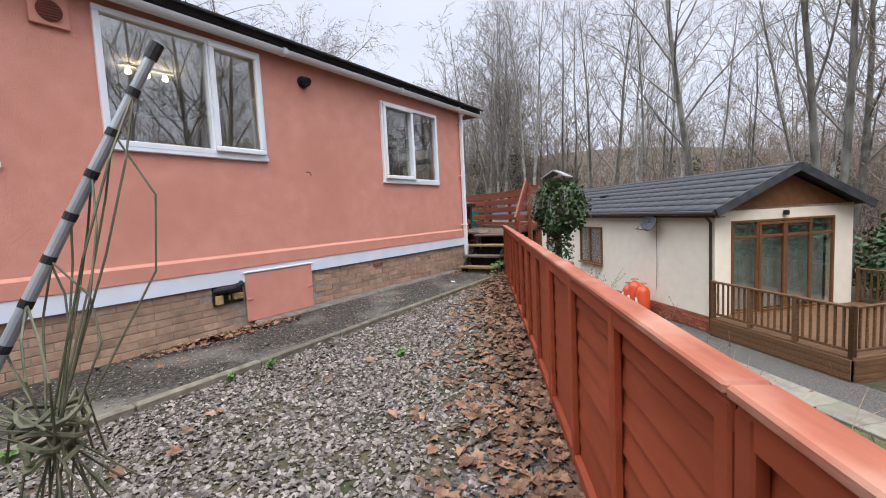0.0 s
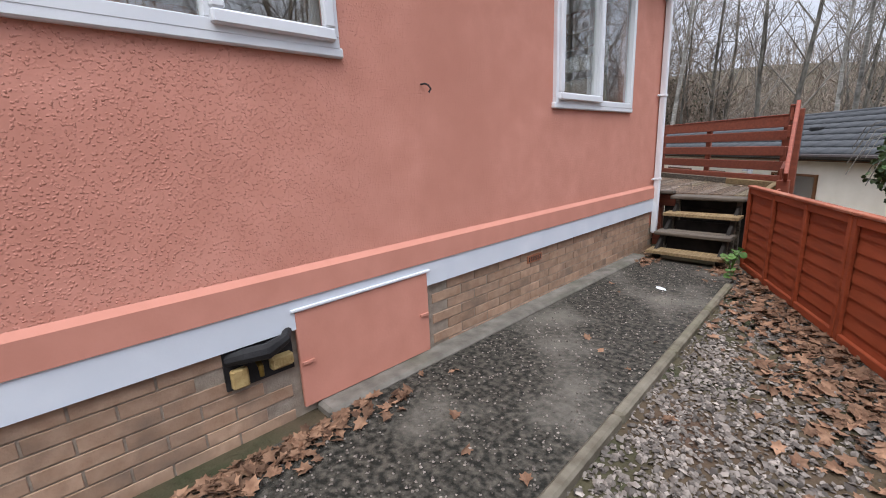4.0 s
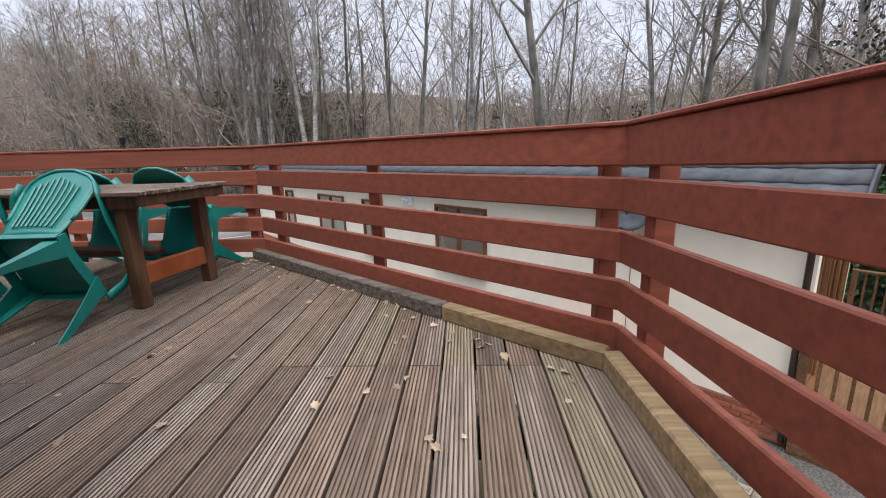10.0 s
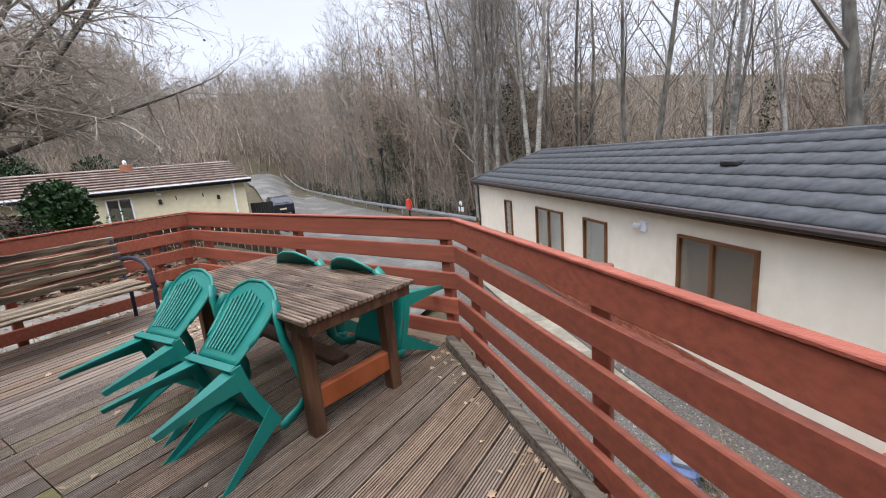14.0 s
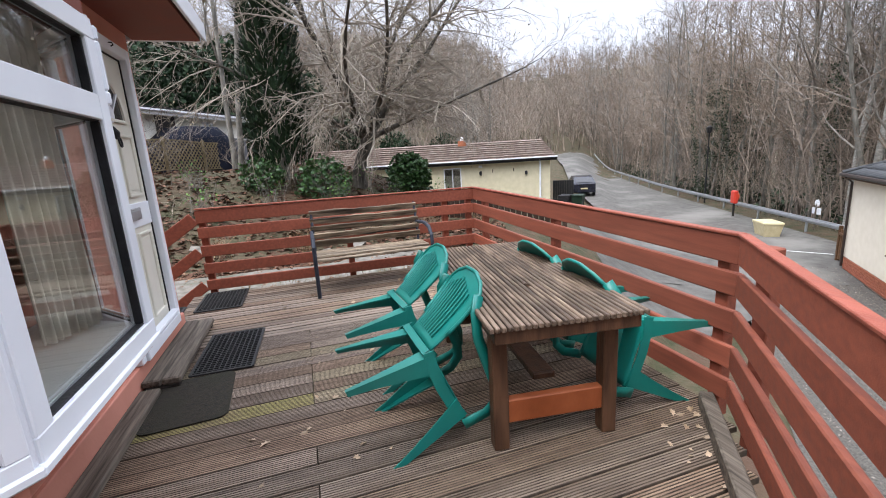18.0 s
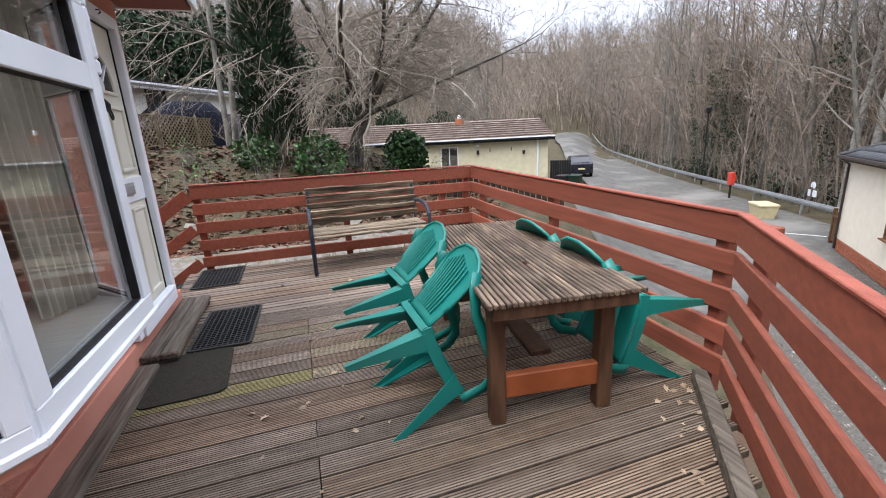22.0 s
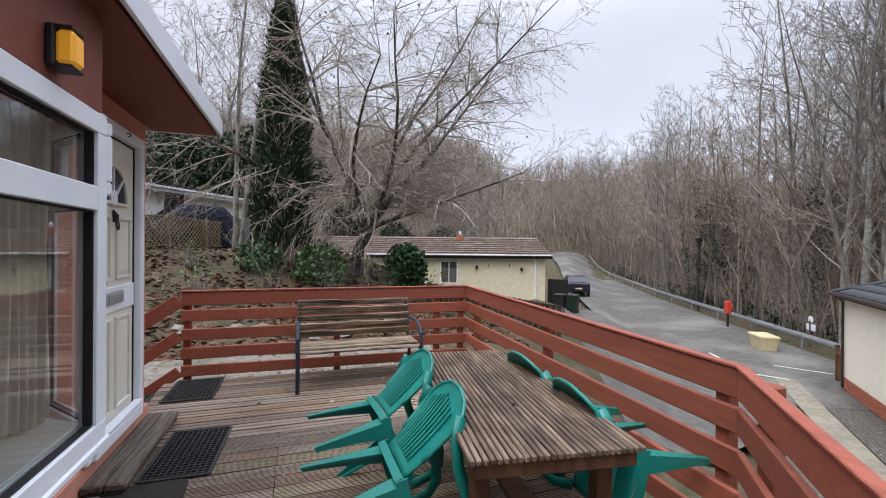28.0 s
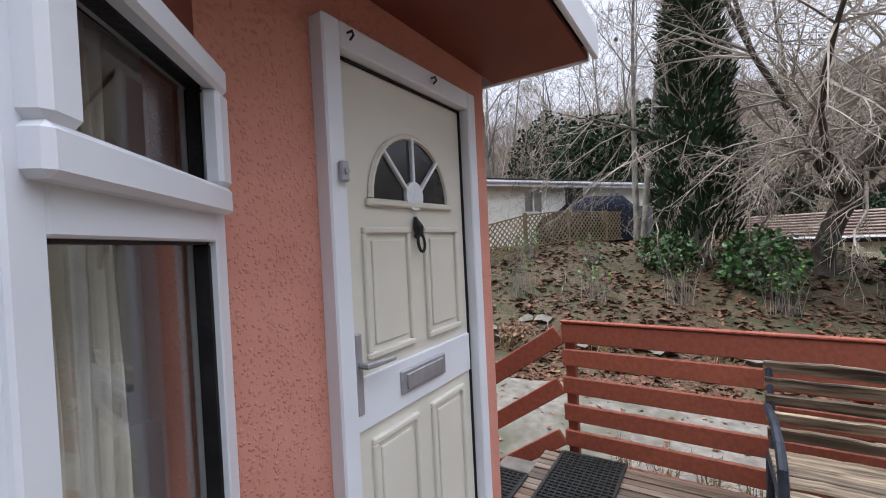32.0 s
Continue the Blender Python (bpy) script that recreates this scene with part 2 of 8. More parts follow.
class Mesh:
    """Gathers chamfered boxes, tubes and faces into one mesh."""

    def __init__(self):
        self.v, self.f = [], []

    def add(self, verts, faces, m=None):
        k = len(self.v)
        self.v += [tuple(m @ Vector(p)) for p in verts] if m is not None else [tuple(p) for p in verts]
        self.f += [tuple(i + k for i in f) for f in faces]
        return self

    def box(self, c, s, b=0.004, m=None):
        x, y, z = s[0] / 2, s[1] / 2, s[2] / 2
        b = min(b, x * 0.45, y * 0.45, z * 0.45)
        if b <= 0:
            vs = [(i * x + c[0], j * y + c[1], k * z + c[2]) for i in (-1, 1) for j in (-1, 1) for k in (-1, 1)]
            return self.add(vs, [(0, 1, 3, 2), (4, 6, 7, 5), (0, 4, 5, 1), (2, 3, 7, 6), (0, 2, 6, 4), (1, 5, 7, 3)], m)
        vs, idx = [], {}
        for i in (-1, 1):
            for j in (-1, 1):
                for k in (-1, 1):
                    for a in range(3):
                        p = [i * x, j * y, k * z]
                        for q in range(3):
                            if q != a:
                                p[q] -= b * (i, j, k)[q]
                        idx[i, j, k, a] = len(vs)
                        vs.append((p[0] + c[0], p[1] + c[1], p[2] + c[2]))
        fs = []
        for a in range(3):
            o = [q for q in range(3) if q != a]
            for s0 in (-1, 1):
                loop = []
                for u, w in ((-1, -1), (1, -1), (1, 1), (-1, 1)):
                    key = [0, 0, 0]
                    key[a], key[o[0]], key[o[1]] = s0, u, w
                    loop.append(idx[(*key, a)])
                if (s0 > 0) != (a == 1):
                    fs.append(tuple(loop))
                else:
                    fs.append(tuple(reversed(loop)))
        for a in range(3):
            o = [q for q in range(3) if q != a]
            for u in (-1, 1):
                for w in (-1, 1):
                    k1, k2 = [0, 0, 0], [0, 0, 0]
                    k1[a], k2[a] = -1, 1
                    k1[o[0]] = k2[o[0]] = u
                    k1[o[1]] = k2[o[1]] = w
                    q4 = (idx[(*k1, o[0])], idx[(*k2, o[0])], idx[(*k2, o[1])], idx[(*k1, o[1])])
                    fs.append(q4 if (u * w > 0) != (a == 1) else tuple(reversed(q4)))
        for i in (-1, 1):
            for j in (-1, 1):
                for k in (-1, 1):
                    t3 = (idx[i, j, k, 0], idx[i, j, k, 1], idx[i, j, k, 2])
                    fs.append(t3 if i * j * k > 0 else tuple(reversed(t3)))
        return self.add(vs, fs, m)

    def beam(self, a, b, w, h, bev=0.004, up=(0, 0, 1)):
        """A board from a to b, w wide across and h along 'up'."""
        a, b = Vector(a), Vector(b)
        d = b - a
        x = d.normalized()
        y = Vector(up).cross(x)
        y = y.normalized() if y.length > 1e-6 else Vector((0, 1, 0))
        z = x.cross(y)
        m = Matrix((x, y, z)).transposed().to_4x4()
        m.translation = (a + b) / 2
        return self.box((0, 0, 0), (d.length, w, h), bev, m)

    def tube(self, pts, radii, n=6, caps=True):
        pts = [Vector(p) for p in pts]
        if not hasattr(radii, "__len__"):
            radii = [radii] * len(pts)
        base = len(self.v)
        ref = None
        for i, p in enumerate(pts):
            d = (pts[min(i + 1, len(pts) - 1)] - pts[max(i - 1, 0)]).normalized()
            if ref is None:
                ref = d.orthogonal().normalized()
            ref = (ref - d * ref.dot(d))
            ref = ref.normalized() if ref.length > 1e-6 else d.orthogonal().normalized()
            o = d.cross(ref)
            for k in range(n):
                a = 2 * math.pi * k / n
                self.v.append(tuple(p + radii[i] * (ref * math.cos(a) + o * math.sin(a))))
        for i in range(len(pts) - 1):
            for k in range(n):
                k2 = (k + 1) % n
                self.f.append((base + i * n + k, base + i * n + k2, base + (i + 1) * n + k2, base + (i + 1) * n + k))
        if caps:
            self.f.append(tuple(base + k for k in reversed(range(n))))
            self.f.append(tuple(base + (len(pts) - 1) * n + k for k in range(n)))
        return self

    def prism(self, outline, z0, z1, m=None):
        """A flat outline of (x, y), counter-clockwise, raised from z0 to z1."""
        n = len(outline)
        vs = [(x, y, z0) for x, y in outline] + [(x, y, z1) for x, y in outline]
        fs = [tuple(reversed(range(n))), tuple(range(n, 2 * n))]
        fs += [(k, (k + 1) % n, n + (k + 1) % n, n + k) for k in range(n)]
        return self.add(vs, fs, m)

    def make(self, name, mat, parent=None, label="", smooth=False):
        return mesh_object(name, self.v, self.f, mat, parent, label, smooth)


def thing(name, m, label, category, group="", kind=""):
    ob = new(name)
    ob.empty_display_size = 0.1
    ob.matrix_basis = m
    return tagged(ob, label, category, group, kind)


def part(name, mesh, mat, parent, label="", smooth=False):
    return mesh.make(name, mat, parent, label, smooth)


def lump(a, b, c=0.0):
    return noise.noise(Vector((a, b, c)))


# ---- the ground: one sheet from the yard to the horizon ----
LOW = -2.1
ROAD_U, ROAD_V = Vector((-0.879, 0.477)), Vector((0.477, 0.879))


def step(a, b, x):
    t = min(1.0, max(0.0, (x - a) / (b - a)))
    return t * t * (3 - 2 * t)


def ground_z(x, y):
    s_fence = (x - 1.12) * 0.88 + (y + 0.48) * 0.475
    s_diag = (x - 1.0) * 0.583 + (y - 1.45) * 0.812
    north = y - 3.2 - 0.75 * max(0.0, -6.0 - x)
    edge = max(s_fence, s_diag, north)
    top = -0.03 + 0.33 * step(-5.2, -6.5, x)
    bank = 1.75 * step(-8.0, -15.0, x + 0.35 * y) * step(6.0, 0.0, y + 0.2 * x)
    top += bank + (0.18 * lump(x * 0.5, y * 0.5) + 0.1 * lump(x * 1.7, y * 1.7)) * step(-6.5, -9.0, x)
    far = math.hypot(x, y)
    u, v = x * ROAD_U[0] + y * ROAD_U[1], x * ROAD_V[0] + y * ROAD_V[1]
    low = LOW - 2.5 * step(14.2, 25.0, v)
    low += 0.02 * max(0.0, u - 40)
    w = step(0.0, 2.6, edge) if x > -6 else step(0.0, 6.0, edge)
    z = top * (1 - w) + low * w
    w = step(-13.5, -18.5, x) * step(2.0, 6.5, y) * step(60.0, 42.0, far)
    z = z * (1 - w) + min(z, -1.5) * w
    left = step(4.0, -24.0, v) * step(22.0, 120.0, far) * 17.0
    z += left + step(60.0, 230.0, far) * (30.0 + 5.0 * math.sin(3.1 * math.atan2(y, x) + 0.6) + 3.0 * math.sin(8.3 * math.atan2(y, x)))
    return z


def spaced(n, near, far):
    return [math.copysign(near * abs(k) + (far - near * n) * (abs(k) / n) ** 4, k) for k in range(-n, n + 1)]


def bed(x, y):
    """The ground is dug out a little under the road."""
    u, v = x * ROAD_U[0] + y * ROAD_U[1], x * ROAD_V[0] + y * ROAD_V[1]
    return 0.25 if 9.5 < u < 77 and 4.6 < v < 12.9 else 0.0


def make_ground():
    xs = [x - 6 for x in spaced(85, 0.42, 650)]
    ys = [y + 4 for y in spaced(85, 0.42, 650)]
    vs = [(x, y, ground_z(x, y) - bed(x, y)) for y in ys for x in xs]
    n = len(xs)
    fs = [(j * n + i, j * n + i + 1, (j + 1) * n + i + 1, (j + 1) * n + i) for j in range(n - 1) for i in range(n - 1)]
    ob = mesh_object("ground", vs, fs, GRASS, smooth=True)
    tagged(ob, "rough ground with brown leaf litter, moss and patchy grass", "ground", kind="structure")


make_ground()


def drape(name, mat, quad, nu, nv, lift, label, category, kind="structure"):
    """A sheet between four corners that follows the ground."""
    a, b, c, d = [Vector(p) for p in quad]
    vs = []
    for j in range(nv + 1):
        for i in range(nu + 1):
            s, t = i / nu, j / nv
            p = (a * (1 - s) + b * s) * (1 - t) + (d * (1 - s) + c * s) * t
            vs.append((p[0], p[1], ground_z(p[0], p[1]) + lift))
    fs = [(j * (nu + 1) + i, j * (nu + 1) + i + 1, (j + 1) * (nu + 1) + i + 1, (j + 1) * (nu + 1) + i) for j in range(nv) for i in range(nu)]
    return tagged(mesh_object(name, vs, fs, mat, smooth=True), label, category, kind=kind)


# ---- the pink house ----
HOUSE_W, HOUSE_L, EAVE = 3.92, 13.0, 3.14


def wall_with_holes(name, length, z0, z1, thick, holes, m, mat, label):
    """A wall along local x, its outer face at local y = 0, with rectangular openings (x0, x1, z0, z1) cut right through."""
    xs = sorted({0.0, length, *[h[0] for h in holes], *[h[1] for h in holes]})
    zs = sorted({z0, z1, *[h[2] for h in holes], *[h[3] for h in holes]})
    g = Mesh()
    solid = {}
    for i in range(len(xs) - 1):
        for k in range(len(zs) - 1):
            cx, cz = (xs[i] + xs[i + 1]) / 2, (zs[k] + zs[k + 1]) / 2
            solid[i, k] = not any(h[0] < cx < h[1] and h[2] < cz < h[3] for h in holes)
    for (i, k), s in solid.items():
        if not s:
            continue
        x0, x1, a, b = xs[i], xs[i + 1], zs[k], zs[k + 1]
        g.add([(x0, 0, a), (x1, 0, a), (x1, 0, b), (x0, 0, b)], [(0, 1, 2, 3)])
        g.add([(x0, thick, a), (x1, thick, a), (x1, thick, b), (x0, thick, b)], [(3, 2, 1, 0)])
        for (di, dk, q) in ((-1, 0, [(x0, 0, a), (x0, 0, b), (x0, thick, b), (x0, thick, a)]), (1, 0, [(x1, 0, a), (x1, thick, a), (x1, thick, b), (x1, 0, b)]),
                            (0, -1, [(x0, 0, a), (x0, thick, a), (x1, thick, a), (x1, 0, a)]), (0, 1, [(x0, 0, b), (x1, 0, b), (x1, thick, b), (x0, thick, b)])):
            if not solid.get((i + di, k + dk), False):
                g.add(q, [(0, 1, 2, 3)])
    ob = g.make(name, mat)
    ob.matrix_basis = m
    return tagged(ob, label, "wall", kind="structure")



def uprights_window(name, m, w, h, mat, pane_mat, bars=(), sash=(), transom=0.0, sill=0.04, label="", deep=0.07, sill_out=0.08, f=0.055, gasket=False):
    """A framed window in an opening w by h; local x along the wall, -y outwards. bars: upright bars; sash: (x0, x1) opening lights."""
    win = thing(name, m, label, "window", kind="structure")
    g = Mesh()
    g.box((w / 2, 0, f / 2), (w, deep, f)).box((w / 2, 0, h - f / 2), (w, deep, f))
    g.box((f / 2, 0, h / 2), (f, deep, h - 2 * f)).box((w - f / 2, 0, h / 2), (f, deep, h - 2 * f))
    for x in bars:
        g.box((x, 0, h / 2), (f * 1.1, deep, h - 2 * f))
    if transom:
        g.box((w / 2, 0, transom), (w - 2 * f, deep, f * 1.2))
    part("window_frame", g, mat, win)
    edges = [0.0, *bars, w]
    zs = [(0.0, h)] if not transom else [(0.0, transom), (transom, h)]
    for k in range(len(edges) - 1):
        for z0, z1 in zs:
            p = Mesh().box(((edges[k] + edges[k + 1]) / 2, 0.012, (z0 + z1) / 2), (edges[k + 1] - edges[k] - 0.06, 0.006, z1 - z0 - 0.06), 0)
            ob = part("pane", p, pane_mat, win)
            ob.visible_shadow = False
            if gasket:
                xa, xb = edges[k] + (f if k == 0 else f * 0.55) - 0.004, edges[k + 1] - (f if k + 2 == len(edges) else f * 0.55) + 0.004
                za, zb = z0 + (f if z0 == 0 else f * 0.6) - 0.004, z1 - (f if z1 == h else f * 0.6) + 0.004
                q = Mesh()
                for cx, cz, wx, wz in (((xa + xb) / 2, za, xb - xa, 0.018), ((xa + xb) / 2, zb, xb - xa, 0.018), (xa, (za + zb) / 2, 0.018, zb - za - 0.018), (xb, (za + zb) / 2, 0.018, zb - za - 0.018)):
                    q.box((cx, 0.0, cz), (wx, deep - 0.03, wz), 0.004)
                part("gasket", q, BLACK, win, "black rubber glazing gasket")
    for x0, x1, z0, z1 in sash:
        s2, q = 0.06, Mesh()
        q.box(((x0 + x1) / 2, -0.045, z0 + s2 / 2), (x1 - x0, 0.04, s2), 0.01).box(((x0 + x1) / 2, -0.045, z1 - s2 / 2), (x1 - x0, 0.04, s2), 0.01)
        q.box((x0 + s2 / 2, -0.045, (z0 + z1) / 2), (s2, 0.04, z1 - z0 - 2 * s2), 0.01).box((x1 - s2 / 2, -0.045, (z0 + z1) / 2), (s2, 0.04, z1 - z0 - 2 * s2), 0.01)
        part("opening_sash", q, mat, win)
    if sill:
        part("window_sill", Mesh().box((w / 2, -0.02 - sill_out / 2, -sill / 2 + 0.01), (w + 0.04, 0.05 + sill_out, sill), 0.008), mat, win)
    return win


E_SIDE = [(-8.95, -6.83, 1.70, 3.05), (-6.14, -4.56, 1.90, 3.10), (-2.50, -0.96, 1.72, 2.97)]
wall_with_holes("wall_east", HOUSE_L, 0.66, EAVE + 0.06, 0.14, [(HOUSE_L + a, HOUSE_L + b, z0, z1) for a, b, z0, z1 in E_SIDE],
                pose(0, -HOUSE_L, 0, 0, 0, 90), PINK, "pink roughcast render wall of a park home")
ROOM = material("dim_room_wallpaper", (0.56, 0.52, 0.45), (0.64, 0.6, 0.53), 2, 0.9)
for nm, (a, b, z0, z1), bars, sash in (
        ("window_1", E_SIDE[0], (1.0,), ((0.03, 1.02, 0.03, 1.32),)),
        ("window_2", E_SIDE[1], (0.98,), ((0.97, 1.55, 0.03, 1.17),)),
        ("window_3", E_SIDE[2], (0.77,), ((0.03, 0.79, 0.03, 1.22),))):
    uprights_window(nm, pose(-0.0, a, z0, 0, 0, 90), b - a, z1 - z0, WHITE_PVC, GLASS, bars, sash, sill=0.05, sill_out=-0.012, label="white upvc double-glazed window with one opening sash")

# end wall towards the deck, with the bay opening and the doorway
BAY = [(-0.60, 0.0), (-1.05, 0.385), (-2.02, 0.385), (-2.465, 0.0)]
wall_with_holes("wall_north", HOUSE_W, 0.3, EAVE + 0.06, 0.14, [(0.66, 2.40, 1.34, 2.86), (2.81, 3.70, 0.88, 2.98)],
                pose(0, 0, 0, 0, 0, 180), PINK, "pink roughcast render end wall beside the deck")
wall_with_holes("wall_west", HOUSE_L, 0.0, EAVE + 0.06, 0.14, [], pose(-HOUSE_W, 0, 0, 0, 0, -90), PINK, "pink render long wall on the bank side")
wall_with_holes("wall_south", HOUSE_W, 0.0, EAVE + 0.06, 0.14, [], pose(-HOUSE_W, -HOUSE_L, 0, 0, 0, 0), PINK, "pink render far end wall of the park home")
tagged(Mesh().box((-HOUSE_W / 2, -HOUSE_L / 2, 0.72), (HOUSE_W - 0.3, HOUSE_L - 0.3, 0.1), 0).make("floor", material("brown_carpet", (0.2, 0.14, 0.1), (0.27, 0.19, 0.14), 30, 0.95)), "brown carpeted floor inside the park home", "floor", kind="structure")
tagged(Mesh().box((-HOUSE_W / 2, -HOUSE_L / 2, 3.12), (HOUSE_W - 0.3, HOUSE_L - 0.3, 0.06), 0).make("ceiling", material("white_ceiling", (0.76, 0.75, 0.72), (0.8, 0.79, 0.76), 3, 0.9)), "white painted ceiling inside the park home", "ceiling", kind="structure")
for yy in (-3.6, -6.5):
    tagged(Mesh().box((-HOUSE_W / 2, yy, 1.92), (HOUSE_W - 0.3, 0.08, 2.3), 0).make("wall_inner", ROOM), "papered partition wall inside the park home", "wall", kind="structure")

# pink moulding, white skirting board, plinth core
PINK_TRIM = material("smooth_pink_trim", (0.55, 0.24, 0.178), (0.605, 0.272, 0.205), 6, 0.75, 0.1, 60)
def skirting(name, mat, z0, z1, out, label, chamfer):
    g = Mesh()
    g.add([(out, -HOUSE_L - out, z0), (out, 0.0 + out * 0.3, z0), (out, 0.0 + out * 0.3, z1), (out, -HOUSE_L - out, z1), (0.002, -HOUSE_L - out, z1 + chamfer), (0.002, 0.0, z1 + chamfer), (0.002, 0.0, z0), (0.002, -HOUSE_L - out, z0)],
          [(0, 1, 2, 3), (3, 2, 5, 4), (0, 7, 6, 1), (1, 6, 5, 2)])
    return tagged(g.make(name, mat), label, "trim", kind="structure")
skirting("trim_moulding", PINK_TRIM, 0.655, 0.79, 0.03, "pink painted moulding along the wall's foot", 0.03)
skirting("trim_skirting_board", material("white_board", (0.62, 0.67, 0.74), (0.70, 0.74, 0.8), 4, 0.5, 0.05, 80, c3=(0.58, 0.62, 0.68)), 0.49, 0.652, 0.022, "white skirting board under the pink wall", 0.0)
g = Mesh().box((-HOUSE_W / 2 - 0.003, -HOUSE_L / 2 - 0.01, 0.235), (HOUSE_W - 0.02, HOUSE_L - 0.03, 0.53), 0)
tagged(g.make("plinth", MORTAR), "grey mortar core of the brick plinth", "plinth", kind="structure")
tagged(Mesh().box((-HOUSE_W / 2, 0.012, 0.78), (HOUSE_W + 0.02, 0.03, 0.16), 0.01).make("trim_base", PINK_TRIM), "pink painted base strip beside the deck", "trim", kind="structure")

# hipped roof with tiles along the eaves, white gutter and fascia
TIP = 0.52
g = Mesh()
x0, x1, y0, y1, ez, rz = -HOUSE_W - 0.16, 0.16, -HOUSE_L - 0.4, TIP, EAVE + 0.14, EAVE + 0.72
xm = (x0 + x1) / 2
g.add([(x0, y0, ez), (x1, y0, ez), (x1, y1, ez), (x0, y1, ez), (xm, y0 + 2.2, rz), (xm, y1 - 2.2, rz),
       (x0, y0, ez - 0.05), (x1, y0, ez - 0.05), (x1, y1, ez - 0.05), (x0, y1, ez - 0.05)],
      [(0, 1, 4), (1, 2, 5, 4), (2, 3, 5), (3, 0, 4, 5), (1, 0, 6, 7), (2, 1, 7, 8), (3, 2, 8, 9), (0, 3, 9, 6), (6, 9, 8, 7)])
roof = tagged(g.make("roof", ROOF_TILE), "dark tiled low hipped roof of the pink park home", "roof", kind="structure")
SOFFIT = material("red_brown_soffit", (0.17, 0.05, 0.035), (0.21, 0.065, 0.045), 5, 0.6, 0.05, 60)
tagged(Mesh().box(((x0 + x1) / 2, TIP / 2 - 0.01, EAVE + 0.03), (x1 - x0 - 0.04, TIP - 0.02, 0.03), 0.004).make("trim_soffit", SOFFIT), "red-brown painted soffit over the door", "soffit", kind="structure")
tagged(Mesh().box(((x0 + x1) / 2, TIP + 0.012, EAVE + 0.09), (x1 - x0 + 0.03, 0.024, 0.15), 0.006).box((x0 - 0.012, -3, EAVE + 0.09), (0.024, 7.0, 0.15), 0.006).make("trim_fascia", WHITE_PVC), "white fascia board along the eaves", "fascia", kind="structure")
gut = thing("gutter", pose(0.13, 0, EAVE + 0.05), "white plastic half-round gutter with joint clips", "gutter", kind="structure")
g = Mesh()
prof = [(0.055 * math.cos(a), 0.055 * math.sin(a)) for a in [math.pi + math.pi * k / 8 for k in range(9)]]
prof += [(0.05 * math.cos(a), 0.05 * math.sin(a)) for a in [2 * math.pi - math.pi * k / 8 for k in range(9)]]
vs = [(p[0], yy, p[1]) for yy in (-HOUSE_L - 0.3, TIP) for p in prof]
nn_ = len(prof)
g.add(vs, [(k, (k + 1) % nn_, nn_ + (k + 1) % nn_, nn_ + k) for k in range(nn_)] + [tuple(range(nn_, 2 * nn_)), tuple(reversed(range(nn_)))])
part("channel", g, WHITE_PVC, gut)
for yy in (-9.6, -7.2, -4.3, -2.1, -0.35):
    part("joint_clip", Mesh().box((0.0, yy, -0.02), (0.122, 0.07, 0.085), 0.03), WHITE_PVC, gut)
tagged(Mesh().box((0.07, -HOUSE_L / 2, EAVE + 0.07), (0.02, HOUSE_L, 0.13), 0.004).make("trim_fascia_side", WHITE_PVC), "white fascia board behind the gutter", "fascia", kind="structure")
for k in range(64):
    yy = TIP - 0.1 - k * 0.2
    ob = Mesh().box((0, 0, 0), (0.36, 0.19, 0.03), 0.012).make("roof_tile", ROOF_TILE, roof) if k == 0 else new("roof_tile", ob.data)
    ob.parent = roof
    ob.matrix_basis = pose(0.08, yy, EAVE + 0.185, 0, 17, 0)

# downpipe at the corner
dp = thing("downpipe", pose(0.045, -0.11, 0), "white square plastic downpipe with brackets at the corner", "downpipe", kind="structure")
part("pipe", Mesh().box((0, 0, 1.68), (0.066, 0.066, 2.95), 0.008), WHITE_PVC, dp)
for z in (0.9, 1.9, 2.95):
    part("bracket", Mesh().box((0, 0, z), (0.082, 0.082, 0.03), 0.006).box((-0.02, -0.07, z), (0.02, 0.09, 0.02), 0.004), WHITE_PVC, dp)
part("swan_neck", Mesh().tube([(0, 0, 3.08), (0.03, 0.02, 3.13), (0.085, 0.03, 3.16), (0.085, 0.03, 3.2)], 0.036, 8), WHITE_PVC, dp)

# ---- bay window ----
def facet(name, a, b, opening, label, f=0.085):
    """One glazed face of the bay between plan points a and b, seen from outside with a on the right."""
    a, b = Vector(a), Vector(b)
    d = (a - b)
    ang = math.degrees(math.atan2(d[1], d[0]))
    w = d.length
    # local x runs from b to a's far side with -y outwards
    return uprights_window(name, Matrix.Translation((a[0], a[1], 1.33)) @ pose(0, 0, 0, 0, 0, ang + 180), w, 1.395, WHITE_PVC, CLEAR_GLASS,
                           (), opening, transom=1.035, sill=0.035, sill_out=0.0, label=label, f=f, gasket=True)


facet("window_4", BAY[0], BAY[1], (), "white upvc angled side of the bay window", 0.055)
facet("window_5", BAY[1], BAY[2], (), "white upvc front of the bay window over a pink wall")
facet("window_6", BAY[2], BAY[3], ((0.02, 0.56, 1.06, 1.385),), "white upvc angled bay window side with a top-hung light", 0.055)
for p in (BAY[1], BAY[2]):
    tagged(Mesh().tube([(p[0], p[1] - 0.012, 1.305), (p[0], p[1] - 0.012, 2.738)], 0.037, 12).make("trim_bay_post", WHITE_PVC), "white corner post of the bay window", "post", kind="structure")


